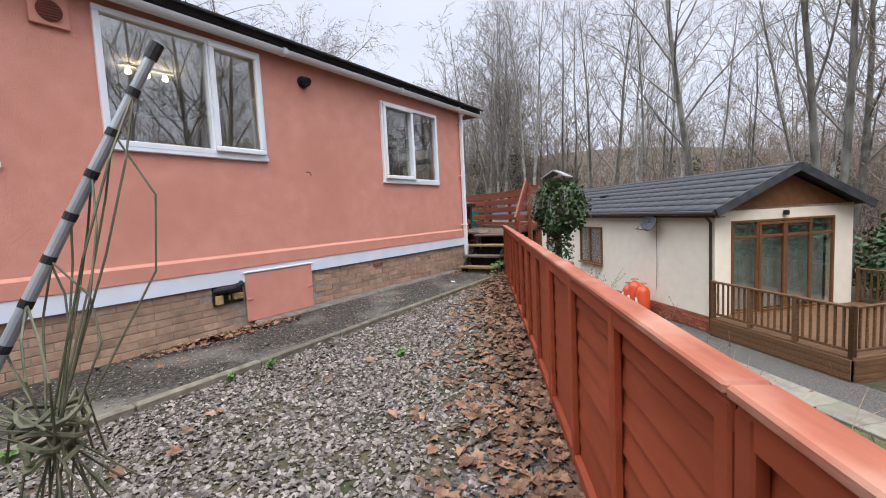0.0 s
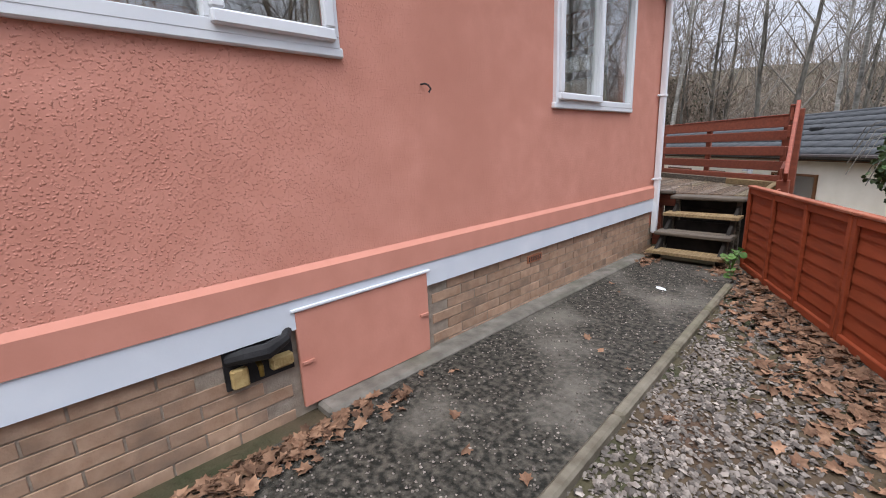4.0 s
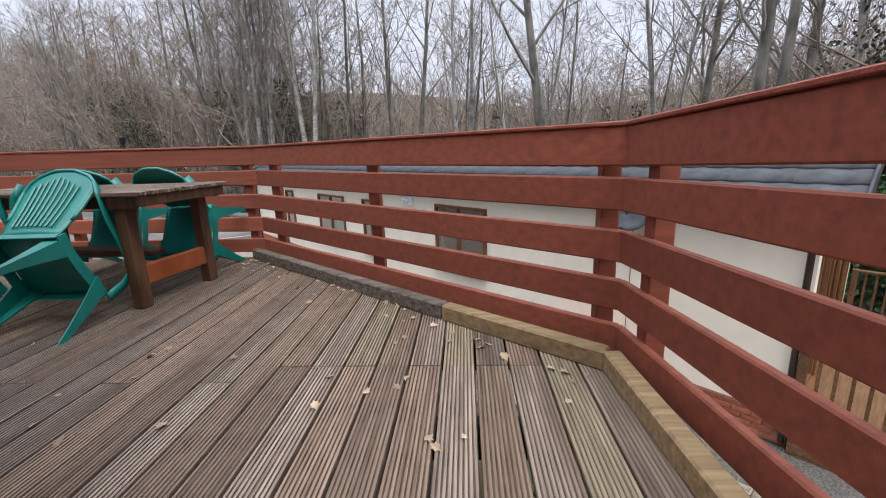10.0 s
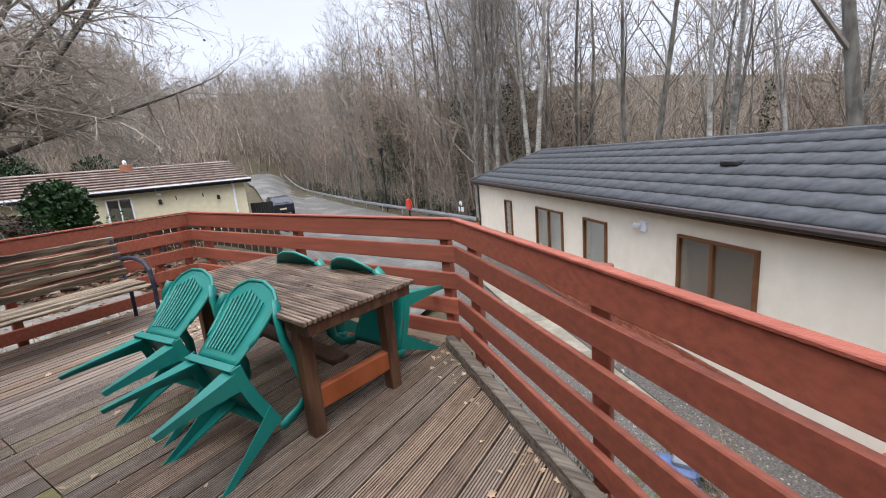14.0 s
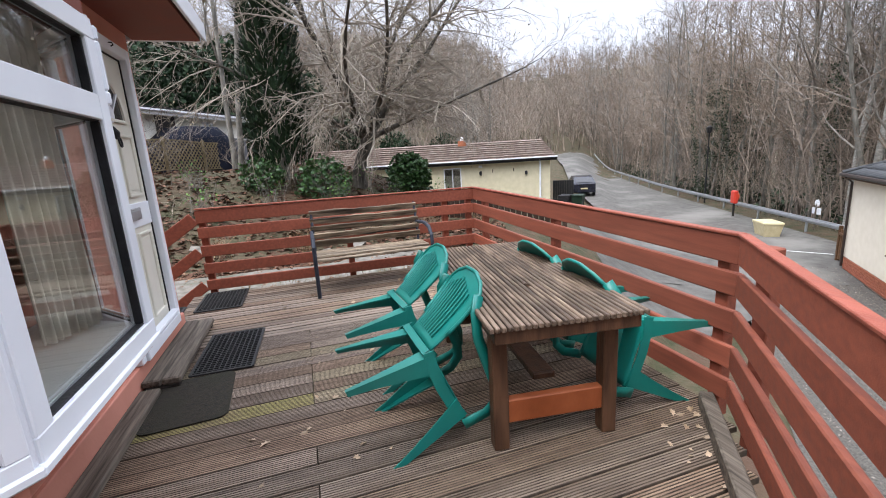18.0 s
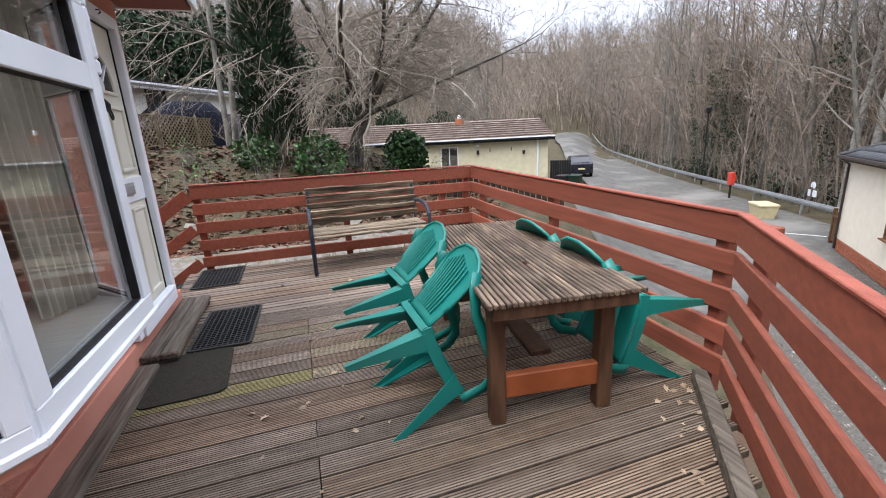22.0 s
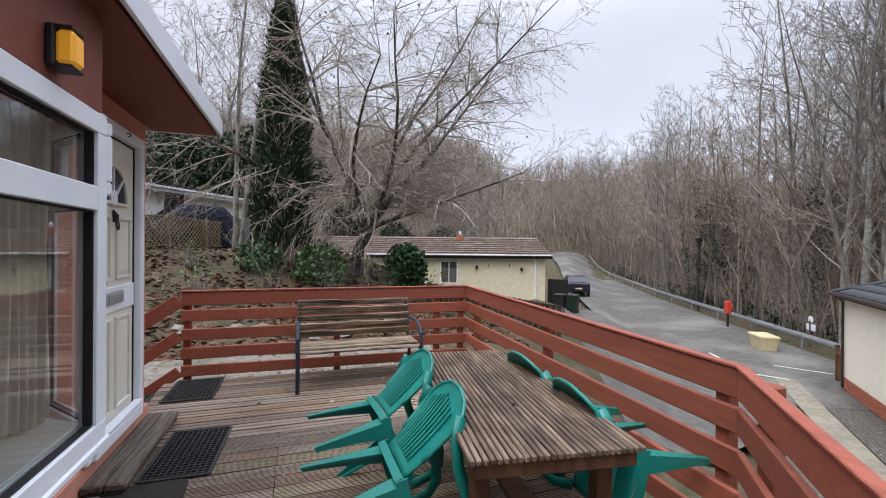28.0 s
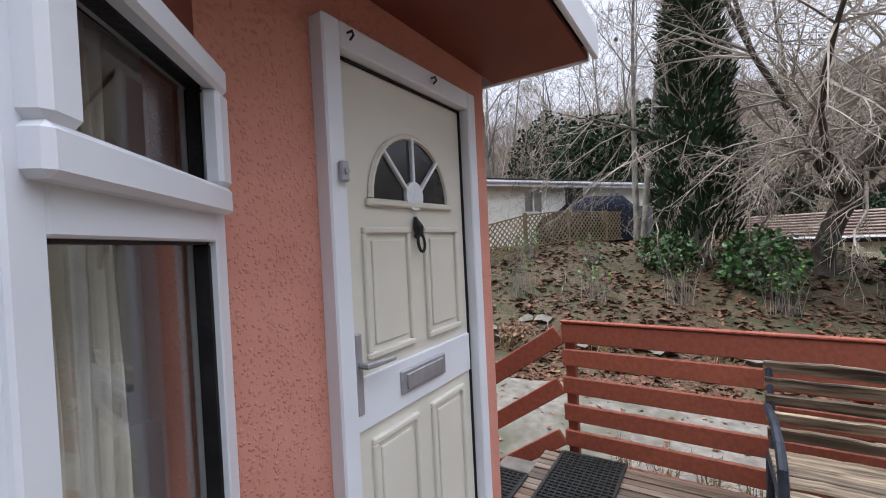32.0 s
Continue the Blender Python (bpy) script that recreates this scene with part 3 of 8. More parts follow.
def bay_ring(name, mat, z0, z1, grow, label):
    pts = [(BAY[0][0] + grow, -0.01), (BAY[1][0] + 0.4 * grow, 0.40 + grow), (BAY[2][0] - 0.4 * grow, 0.40 + grow), (BAY[3][0] - grow, -0.01)]
    inn = [(BAY[3][0] + 0.16, -0.01), (BAY[2][0] + 0.06, 0.27), (BAY[1][0] - 0.06, 0.27), (BAY[0][0] - 0.16, -0.01)]
    return tagged(Mesh().prism(pts + inn, z0, z1).make(name, mat), label, "wall", kind="structure")


tagged(Mesh().prism([(-0.60, -0.005), (-1.03, 0.385), (-2.04, 0.385), (-2.45, -0.005)], 1.265, 1.30).make("wall_bay_base", PINK_TRIM), "pink painted underside of the overhanging bay window", "wall", kind="structure")
bay_ring("wall_bay_head", SOFFIT, 2.74, EAVE + 0.02, 0.0, "dark red painted head over the bay window")
SILLBOARD = material("pale_grey_sill_board", (0.76, 0.79, 0.77), (0.82, 0.84, 0.82), 3, 0.45)
tagged(Mesh().prism([(-0.74, -0.16), (-1.06, 0.335), (-2.01, 0.335), (-2.34, -0.16)], 1.375, 1.405).make("window_board", SILLBOARD), "pale grey window board inside the bay", "window board")
CURTAIN = material("cream_curtain", (0.66, 0.61, 0.51), (0.76, 0.71, 0.6), 30, 0.9, 0.2, 120)
LEATHER = material("brown_leather", (0.42, 0.185, 0.135), (0.52, 0.25, 0.19), 8, 0.45, 0.2, 60)


def curtain(p, q, label):
    p, q = Vector(p), Vector(q)
    n, rows = 60, 10
    vs = []
    side = Vector((-(q - p)[1], (q - p)[0])).normalized()
    for j in range(rows + 1):
        z = 1.425 + 1.3 * j / rows
        for i in range(n + 1):
            s = i / n
            o = side * (0.022 * math.sin(s * 44) * (0.7 + 0.3 * math.sin(j * 0.7 + i * 0.2)))
            b = p + (q - p) * s + o
            vs.append((b[0], b[1], z))
    fs = [(j * (n + 1) + i, j * (n + 1) + i + 1, (j + 1) * (n + 1) + i + 1, (j + 1) * (n + 1) + i) for j in range(rows) for i in range(n)]
    ob = mesh_object("curtain", vs, fs, CURTAIN, smooth=True)
    ob.modifiers.new("thickness", "SOLIDIFY").thickness = 0.006
    return tagged(ob, label, "curtain", group="bay curtains")


curtain((-1.80, 0.10), (-2.02, 0.20), "cream pleated curtain drawn aside in the bay window")
curtain((-2.05, 0.19), (-2.26, 0.02), "cream pleated curtain gathered beside the bay's angled side")
curtain((-0.82, 0.03), (-1.0, 0.2), "cream pleated curtain gathered at the bay's other side")
sofa = thing("sofa", pose(-1.6, -0.60, 0.77, 0, 0, 180), "brown leather sofa standing behind the bay window", "sofa")
part("base", Mesh().box((0, 0, 0.2), (1.75, 0.8, 0.36), 0.05), LEATHER, sofa)
for k in (-0.42, 0.42):
    part("seat_cushion", Mesh().box((k, 0.05, 0.45), (0.82, 0.62, 0.16), 0.07), LEATHER, sofa)
    part("back_cushion", Mesh().box((k, -0.35, 0.60), (0.82, 0.22, 0.42), 0.09), LEATHER, sofa)
    part("headrest", Mesh().box((k, -0.17, 0.80), (0.80, 0.2, 0.22), 0.09), LEATHER, sofa)
for k in (-0.98, 0.98):
    part("arm", Mesh().box((k, 0, 0.32), (0.22, 0.84, 0.6), 0.1), LEATHER, sofa)
shade = thing("table_lamp", pose(-0.55, -7.6, 1.9), "cream drum lampshade on a table lamp behind the window", "lamp")
part("lamp_shade", Mesh().tube([(0, 0, 0.0), (0, 0, 0.28)], [0.2, 0.15], 20), CURTAIN, shade)
part("lamp_base", Mesh().tube([(0, 0, -0.35), (0, 0, -0.3), (0, 0, 0.02)], [0.09, 0.03, 0.02], 12), LEATHER, shade)
stand = thing("side_table", pose(-0.55, -7.6, 0.77), "small brown wooden side table inside the room", "table")
part("tabletop", Mesh().box((0, 0, 0.765), (0.5, 0.5, 0.03), 0.006), LEATHER, stand)
for sx in (-0.2, 0.2):
    for sy in (-0.2, 0.2):
        part("leg", Mesh().box((sx, sy, 0.375), (0.04, 0.04, 0.75), 0.004), LEATHER, stand)
BULB = bpy.data.materials.new("warm_bulb")
BULB.use_nodes = True
BULB.node_tree.nodes["Principled BSDF"].inputs["Emission Color"].default_value = (1, 0.75, 0.45, 1)
BULB.node_tree.nodes["Principled BSDF"].inputs["Emission Strength"].default_value = 14
spot = thing("ceiling_spotlights", pose(-1.3, -5.2, 3.09), "lit spotlight bar on the kitchen ceiling", "lamp")
part("bar", Mesh().box((0, 0, -0.02), (0.06, 0.6, 0.03), 0.005), WHITE_PVC, spot)
for k in (-0.2, 0.0, 0.2):
    part("bulb", Mesh().tube([(0, k, -0.05), (0, k, -0.1), (0.0, k, -0.12)], [0.02, 0.035, 0.02], 10), BULB, spot)

# ---- front door ----
DOOR_CREAM = material("ivory_door", (0.66, 0.64, 0.55), (0.72, 0.70, 0.61), 3, 0.35, 0.03, 150)
CHROME = material("dull_chrome", (0.36, 0.37, 0.39), (0.46, 0.47, 0.49), 20, 0.45, 0.0, metal=0.55)
IRON = material("black_iron", (0.012, 0.012, 0.013), (0.03, 0.03, 0.032), 20, 0.5, 0.2, 90)
door = thing("door_1", pose(-2.79, 0.0, 0.87, 0, 0, 180), "ivory panelled front door with a fanlight in a white frame", "door", kind="structure")
W, H = 0.93, 2.12
g = Mesh().box((0.035, -0.01, H / 2), (0.07, 0.09, H), 0.006).box((W - 0.035, -0.01, H / 2), (0.07, 0.09, H), 0.006)
g.box((W / 2, -0.01, H - 0.04), (W - 0.14, 0.09, 0.08), 0.006).box((W / 2, -0.02, 0.04), (W - 0.14, 0.11, 0.08), 0.006)
part("door_frame", g, WHITE_PVC, door)
leaf = part("door_leaf", Mesh().box((W / 2, 0.02, H / 2), (W - 0.16, 0.044, H - 0.18), 0.004), DOOR_CREAM, door)
for bx, bz, bw, bh in ((0.075, H / 2, 0.008, H - 0.17), (W - 0.075, H / 2, 0.008, H - 0.17), (W / 2, 0.085, W - 0.15, 0.008), (W / 2, H - 0.085, W - 0.15, 0.008)):
    part("gasket", Mesh().box((bx, -0.004, bz), (bw, 0.012, bh), 0.002), BLACK, door, "black rubber door seal")
part("weather_bar", Mesh().box((W / 2, -0.05, 0.105), (W - 0.17, 0.06, 0.03), 0.01), WHITE_PVC, door)
zl = 0.93
part("mid_rail", Mesh().box((W / 2, -0.006, zl), (W - 0.18, 0.018, 0.17), 0.003), WHITE_PVC, door)


def raised_panel(x0, x1, z0, z1):
    g = Mesh()
    for a, b, c, d in ((x0, x1, z0, z0 + 0.022), (x0, x1, z1 - 0.022, z1), (x0, x0 + 0.022, z0 + 0.022, z1 - 0.022), (x1 - 0.022, x1, z0 + 0.022, z1 - 0.022)):
        g.box(((a + b) / 2, -0.008, (c + d) / 2), (b - a, 0.02, d - c), 0.007)
    g.box(((x0 + x1) / 2, -0.004, (z0 + z1) / 2), (x1 - x0 - 0.09, 0.012, z1 - z0 - 0.09), 0.005)
    part("door_panel", g, DOOR_CREAM, door)


for x0, x1 in ((0.17, 0.43), (0.52, 0.78)):
    raised_panel(x0, x1, 1.06, 1.50)
    raised_panel(x0, x1, 0.16, 0.80)
cx, fz, R = W / 2, 1.60, 0.245
g = Mesh()
ring = [(cx + R * math.cos(math.pi * k / 20), -0.004, fz + R * math.sin(math.pi * k / 20)) for k in range(21)]
g.add([(cx, -0.004, fz)] + ring, [(0, k, k + 1) for k in range(1, 21)])
part("fanlight_pane", g, material("dark_door_glass", (0.02, 0.022, 0.024), (0.035, 0.037, 0.04), 6, 0.05), door)
g = Mesh().tube([(p[0], -0.008, p[2]) for p in ring], 0.012, 6)
g.box((cx, -0.008, fz - 0.015), (2 * R + 0.05, 0.024, 0.025), 0.006)
part("fanlight_frame", g, DOOR_CREAM, door)
for a in (45, 90, 135):
    part("fanlight_bar", Mesh().beam((cx, -0.008, fz), (cx + R * math.cos(radians(a)), -0.008, fz + R * math.sin(radians(a))), 0.014, 0.022, 0.003, (0, 1, 0)), WHITE_PVC, door)
part("fanlight_hub", Mesh().tube([(cx, -0.001, fz + 0.02), (cx, -0.018, fz + 0.02)], 0.055, 18), WHITE_PVC, door)
part("letterbox", Mesh().box((cx, -0.018, 0.94), (0.29, 0.02, 0.085), 0.006).box((cx, -0.03, 0.94), (0.24, 0.01, 0.055), 0.004), CHROME, door, "brushed chrome letterbox plate")
han = part("door_handle", Mesh().box((0.115, -0.014, 1.03), (0.032, 0.016, 0.26), 0.006), CHROME, door, "chrome lever handle on a long plate")
part("lever", Mesh().tube([(0.115, -0.02, 1.06), (0.115, -0.055, 1.06), (0.15, -0.06, 1.06), (0.25, -0.055, 1.055)], [0.011, 0.011, 0.01, 0.008], 8), CHROME, han)
g = Mesh().tube([(cx, -0.012, 1.46), (cx, -0.026, 1.475), (cx, -0.026, 1.5), (cx, -0.012, 1.54)], [0.009, 0.017, 0.021, 0.006], 8)
g.tube([(cx + 0.021 * math.sin(a), -0.03 - 0.01 * math.sin(a / 2), 1.44 + 0.034 * math.cos(a)) for a in [2 * math.pi * k / 16 for k in range(17)]], 0.006, 6)
part("knocker", g, IRON, door, "black iron urn-shaped door knocker")
part("bell_push", Mesh().box((0.045, -0.066, 1.66), (0.03, 0.02, 0.06), 0.004).tube([(0.045, -0.075, 1.66), (0.045, -0.082, 1.66)], 0.009, 10), CHROME, door, "small brass bell push")
for x in (0.1, 0.56):
    part("hook", Mesh().tube([(x, -0.05, H - 0.03), (x, -0.075, H - 0.03), (x, -0.08, H - 0.045), (x, -0.065, H - 0.055)], 0.004, 6), IRON, door, "rusty cup hook")
tagged(Mesh().box((-3.22, -0.3, 1.9), (1.2, 0.05, 2.3), 0).make("wall_hall", ROOM), "dim hall wall behind the front door", "wall", kind="structure")

# amber bulkhead lamp over the bay
AMBER = bpy.data.materials.new("amber_glass")
AMBER.use_nodes = True
b = AMBER.node_tree.nodes["Principled BSDF"]
b.inputs["Base Color"].default_value = (0.75, 0.36, 0.02, 1)
b.inputs["Roughness"].default_value = 0.25
b.inputs["Emission Color"].default_value, b.inputs["Emission Strength"].default_value = (1.0, 0.45, 0.05, 1), 0.12
lamp = thing("wall_lamp", pose(-1.62, 0.402, 2.85) @ Matrix.Diagonal((0.78, 0.8, 0.85, 1)), "amber glass bulkhead lamp on the dark red head of the bay", "lamp")
part("back_plate", Mesh().box((0, 0.015, 0), (0.12, 0.03, 0.17), 0.02), IRON, lamp)
part("lamp_glass", Mesh().box((0, 0.065, 0.0), (0.1, 0.07, 0.14), 0.025), AMBER, lamp)
for z in (0.078, -0.078):
    part("guard", Mesh().box((0, 0.05, z), (0.11, 0.09, 0.012), 0.004), IRON, lamp)

# ---- side wall details ----
hatch = thing("access_hatch", pose(0.0, -4.98, 0.02), "pink painted access hatch in the brick plinth", "hatch")
part("panel", Mesh().box((0.012, 0.47, 0.285), (0.024, 0.93, 0.555), 0.004), PINK_TRIM, hatch)
part("frame_strip", Mesh().box((0.02, 0.47, 0.575), (0.03, 0.97, 0.016), 0.003), WHITE_PVC, hatch, "thin white strip")
for y, z in ((0.05, 0.27), (0.89, 0.28)):
    part("latch", Mesh().box((0.03, y, z), (0.012, 0.07, 0.02), 0.004), PINK_TRIM, hatch)
tap = thing("outside_tap", pose(0.0, -5.17, 0.40), "garden tap wrapped in black lagging in a hole of the plinth", "tap")
part("hole_lining", Mesh().box((-0.02, 0.0, -0.02), (0.05, 0.34, 0.2), 0.002), BLACK, tap)
part("lagging", Mesh().tube([(0.0, -0.15, 0.04), (0.05, -0.08, 0.055), (0.07, 0.02, 0.05), (0.06, 0.12, 0.08), (0.0, 0.16, 0.1)], [0.03, 0.038, 0.042, 0.03, 0.022], 9), BLACK, tap)
part("tap_body", Mesh().tube([(0.02, -0.02, 0.0), (0.06, -0.02, -0.02), (0.065, -0.02, -0.07)], [0.014, 0.014, 0.011], 8), material("old_brass", (0.25, 0.17, 0.05), (0.4, 0.3, 0.1), 20, 0.4, 0.1, metal=1.0), tap)
FOAM = material("yellowed_foam", (0.3, 0.2, 0.08), (0.5, 0.38, 0.18), 20, 0.9, 0.8, 60)
part("foam", Mesh().box((0.015, 0.1, -0.05), (0.05, 0.12, 0.07), 0.02), FOAM, tap, "yellowed filling foam")
part("foam", Mesh().box((0.02, -0.11, -0.06), (0.04, 0.08, 0.1), 0.02), FOAM, tap, "yellowed filling foam")
hk = tagged(Mesh().tube([(0.0, -3.99, 1.775), (0.035, -3.99, 1.775), (0.05, -3.975, 1.765), (0.05, -3.955, 1.745), (0.04, -3.965, 1.725)], 0.006, 6).make("wall_hook", IRON), "small rusty hook screwed into the pink wall", "hook")
vent = thing("flue_vent", pose(0.0, -3.95, 2.92), "black round flue outlet on the pink wall", "vent")
part("flange", Mesh().tube([(0.0, 0, 0), (0.02, 0, 0)], 0.075, 18), BLACK, vent)
part("spout", Mesh().tube([(0.01, 0, 0), (0.07, 0, 0), (0.1, 0.0, -0.02)], [0.055, 0.058, 0.06], 16), BLACK, vent)
grille = thing("wall_vent", pose(0.0, -6.42, 2.93), "pink painted square wall vent with a round grille", "vent")
part("plate", Mesh().box((0.015, 0, 0), (0.03, 0.26, 0.24), 0.006), PINK_TRIM, grille)
part("grille_ring", Mesh().tube([(0.03, 0, 0), (0.04, 0, 0)], 0.085, 20), SOFFIT, grille)
for k in range(-3, 4):
    part("slat", Mesh().box((0.044, 0, k * 0.022), (0.01, 2 * math.sqrt(max(0.0004, 0.0064 - (k * 0.022) ** 2)), 0.008), 0.002), SOFFIT, grille)

# ---- yard: concrete path, kerb, gravel ----
tagged(Mesh().prism([(0.16, -12.9), (1.36, -12.9), (1.36, -7.5), (1.30, -5.2), (1.16, -1.3), (1.12, -0.62), (0.16, -0.62)], -0.2, 0.0).make("path", CONCRETE), "dark stained concrete path with paler worn patches", "path", kind="structure")
tagged(Mesh().box((0.07, -2.75, -0.075), (0.17, 4.3, 0.2), 0.02).make("path_ledge", PALE_CONC), "pale concrete ledge along the foot of the plinth", "kerb", kind="structure")
KERB = material("mossy_kerb", (0.11, 0.095, 0.07), (0.2, 0.18, 0.14), 9, 0.92, 0.5, 50, c3=(0.10, 0.105, 0.05), vary=0.1)
kerb_pts = [(1.45, -10.2), (1.44, -9.3), (1.42, -8.4), (1.41, -7.5), (1.385, -6.6), (1.36, -5.7), (1.32, -4.8), (1.28, -3.9), (1.24, -3.0), (1.20, -2.1), (1.165, -1.25)]
kerb = thing("kerb", pose(0, 0, 0), "narrow mossy concrete kerb between path and gravel", "kerb", kind="structure")
for (xa, ya), (xb, yb) in zip(kerb_pts, kerb_pts[1:]):
    part("kerb_stone", Mesh().beam((xa, ya + 0.004, -0.03), (xb, yb - 0.004, -0.03), 0.062, 0.12, 0.014), KERB, kerb)
F0, FD = Vector((1.13, -0.47)), Vector((0.475, -0.88))


def fence_x(y):
    return F0[0] + (y - F0[1]) / FD[1] * FD[0]


tagged(Mesh().prism([(1.3, -13), (8.0, -13), (fence_x(-0.5), -0.5), (1.0, -0.5)], -0.09, -0.035).make("gravel_bed", GRAVELBED), "dirty gravel bed of the yard", "gravel", kind="structure")
rng = random.Random(5)


def scatter(name, spots, shape, mat, label, category):
    vs, fs = [], []
    for m, v, f in (shape(p) for p in spots):
        k = len(vs)
        vs += [tuple(m @ Vector(q)) for q in v]
        fs += [tuple(i + k for i in t) for t in f]
    return tagged(mesh_object(name, vs, fs, mat), label, category, kind="stuff")


STONE = material("mixed_gravel", (0.064, 0.053, 0.046), (0.27, 0.238, 0.21), 9, 0.85, 0.3, 60, vary=0.5, island=True)
OCT = [(1, 0, 0), (0, 1, 0), (-1, 0, 0), (0, -1, 0), (0, 0, 1), (0, 0, -1), (0.7, 0.7, 0.55), (-0.7, 0.6, 0.5)]
OCTF = [(0, 6, 4), (6, 1, 4), (1, 7, 4), (7, 2, 4), (2, 3, 4), (3, 0, 4), (0, 1, 6), (1, 2, 7), (1, 0, 5), (2, 1, 5), (3, 2, 5), (0, 3, 5)]


def stone(p):
    s = rng.uniform(0.006, 0.017) * (1.4 if rng.random() < 0.15 else 1)
    m = pose(p[0], p[1], p[2], rng.uniform(-40, 40), rng.uniform(-40, 40), rng.uniform(0, 360)) @ Matrix.Diagonal((s * rng.uniform(0.8, 1.5), s, s * rng.uniform(0.4, 0.8), 1))
    return m, OCT, OCTF[:8]


spots = []
while len(spots) < 40000:
    y = -0.9 - 8.2 * rng.random()
    x = rng.uniform(1.2, 5.6)
    kx = 1.17 + 0.035 * max(0, -y - 1)
    if x < kx + 0.03 or x > fence_x(y) - 0.03:
        continue
    d = fence_x(y) - x
    if d < 0.8 and rng.random() < 0.5:
        continue
    if x < kx + 0.1 and rng.random() < 0.5:
        continue
    spots.append((x, y, -0.03 + rng.uniform(0, 0.012)))
scatter("gravel", spots, stone, STONE, "loose grey and buff angular gravel in the yard", "gravel")
LITTER = material("dead_leaves", (0.085, 0.042, 0.024), (0.26, 0.155, 0.098), 14, 0.85, 0.3, 40, vary=0.4, island=True)
LEAF = [(0, -1, 0), (0.35, -0.45, 0.08), (0.62, -0.5, 0.2), (0.5, 0.0, 0.12), (0.72, 0.35, 0.22), (0.3, 0.4, 0.1), (0, 1, 0.02), (-0.3, 0.42, 0.1), (-0.7, 0.3, 0.2), (-0.5, -0.02, 0.12), (-0.6, -0.5, 0.16), (-0.33, -0.45, 0.08), (0, 0, 0)]
LEAFF = [(12, k, k + 1) for k in range(11)] + [(12, 11, 0)]


def dead_leaf(p, lo=0.022, hi=0.055):
    s = rng.uniform(lo, hi)
    m = pose(p[0], p[1], p[2] + 0.006, rng.uniform(-25, 25), rng.uniform(-25, 25), rng.uniform(0, 360)) @ Matrix.Diagonal((s, s, s * rng.choice((-1.4, 1.0, 1.6)), 1))
    return m, LEAF, LEAFF


spots = []
while len(spots) < 3000:
    y = -0.6 - 8.2 * rng.random()
    d = abs(rng.gauss(0, 0.34)) + 0.02
    if d > 1.1 or fence_x(y) - d < 1.19 + 0.035 * max(0, -y - 1):
        continue
    spots.append((fence_x(y) - d, y, -0.02 + rng.uniform(0, 0.03) * max(0.2, 1 - d)))
for k in range(260):
    spots.append((0.19 + abs(rng.gauss(0, 0.1)), -5.35 + rng.gauss(0, 0.4), 0.005 + rng.uniform(0, 0.02)))
for k in range(120):
    spots.append((rng.choice((0.22, 1.05, 0.95)) + rng.gauss(0, 0.07), -0.75 + rng.gauss(0, 0.12), 0.004))
for k in range(60):
    spots.append((rng.uniform(0.2, 3.0), rng.uniform(-8, -1), 0.004))
scatter("leaf_litter", spots, dead_leaf, LITTER, "drift of curled brown dead leaves along the fence", "leaves")
# small stones and grit lying on the concrete
spots = [(rng.uniform(0.2, 1.25), rng.uniform(-9, -0.7), 0.004) for k in range(5200)]
scatter("path_grit", spots, lambda p: (pose(p[0], p[1], p[2], 0, 0, rng.uniform(0, 360)) @ Matrix.Diagonal((*[rng.uniform(0.003, 0.009)] * 3, 1)), OCT, OCTF[:8]), STONE, "grit and small stones lying on the path", "grit")

# weeds
WEED = material("weed_green", (0.05, 0.12, 0.025), (0.13, 0.24, 0.06), 12, 0.55, 0.1, 60, vary=0.2, island=True)
LEAF2 = [(0, 0, 0), (0.5, 0.35, 0.12), (0.45, 0.75, 0.1), (0, 1, -0.05), (-0.45, 0.75, 0.1), (-0.5, 0.35, 0.12), (0, 0.55, 0.0)]
LEAF2F = [(6, 0, 1), (6, 1, 2), (6, 2, 3), (6, 3, 4), (6, 4, 5), (6, 5, 0)]


def leaves(g, spots, lo, hi, r, flat=60, shape=LEAF2, faces=LEAF2F):
    for p in spots:
        s = r.uniform(lo, hi)
        g.add(shape, faces, pose(p[0], p[1], p[2], r.uniform(-flat, flat), r.uniform(-flat, flat), r.uniform(0, 360)) @ Matrix.Diagonal((s, s, s, 1)))
    return g


def weed(x, y, z, hgt, size, n, label, name="weed"):
    w = thing(name, pose(x, y, z), label, "plant")
    g, st = Mesh(), Mesh()
    pts = []
    for k in range(n):
        a, r = rng.uniform(0, 6.28), rng.uniform(0.1, 1) * hgt * 0.5
        h = rng.uniform(0.25, 1) * hgt
        pts.append((r * math.cos(a), r * math.sin(a), h))
        st.tube([(0, 0, 0), (r * 0.5 * math.cos(a), r * 0.5 * math.sin(a), h * 0.7), pts[-1]], 0.003, 4, False)
    part("leaves", leaves(g, pts, size * 0.6, size, rng, 45), WEED, w)
    part("stems", st, WEED, w)
    return w


weed(1.06, -0.72, 0.0, 0.28, 0.085, 12, "green broad-leaved weed growing beside the steps")
weed(1.12, -0.95, -0.02, 0.12, 0.06, 8, "low green weed at the end of the kerb")
for x, y in ((1.47, -6.0), (1.5, -5.7), (2.3, -5.0), (1.45, -7.2)):
    weed(x, y, -0.03, 0.07, 0.03, 22, "tuft of grass and moss in the gravel", "grass_tuft")

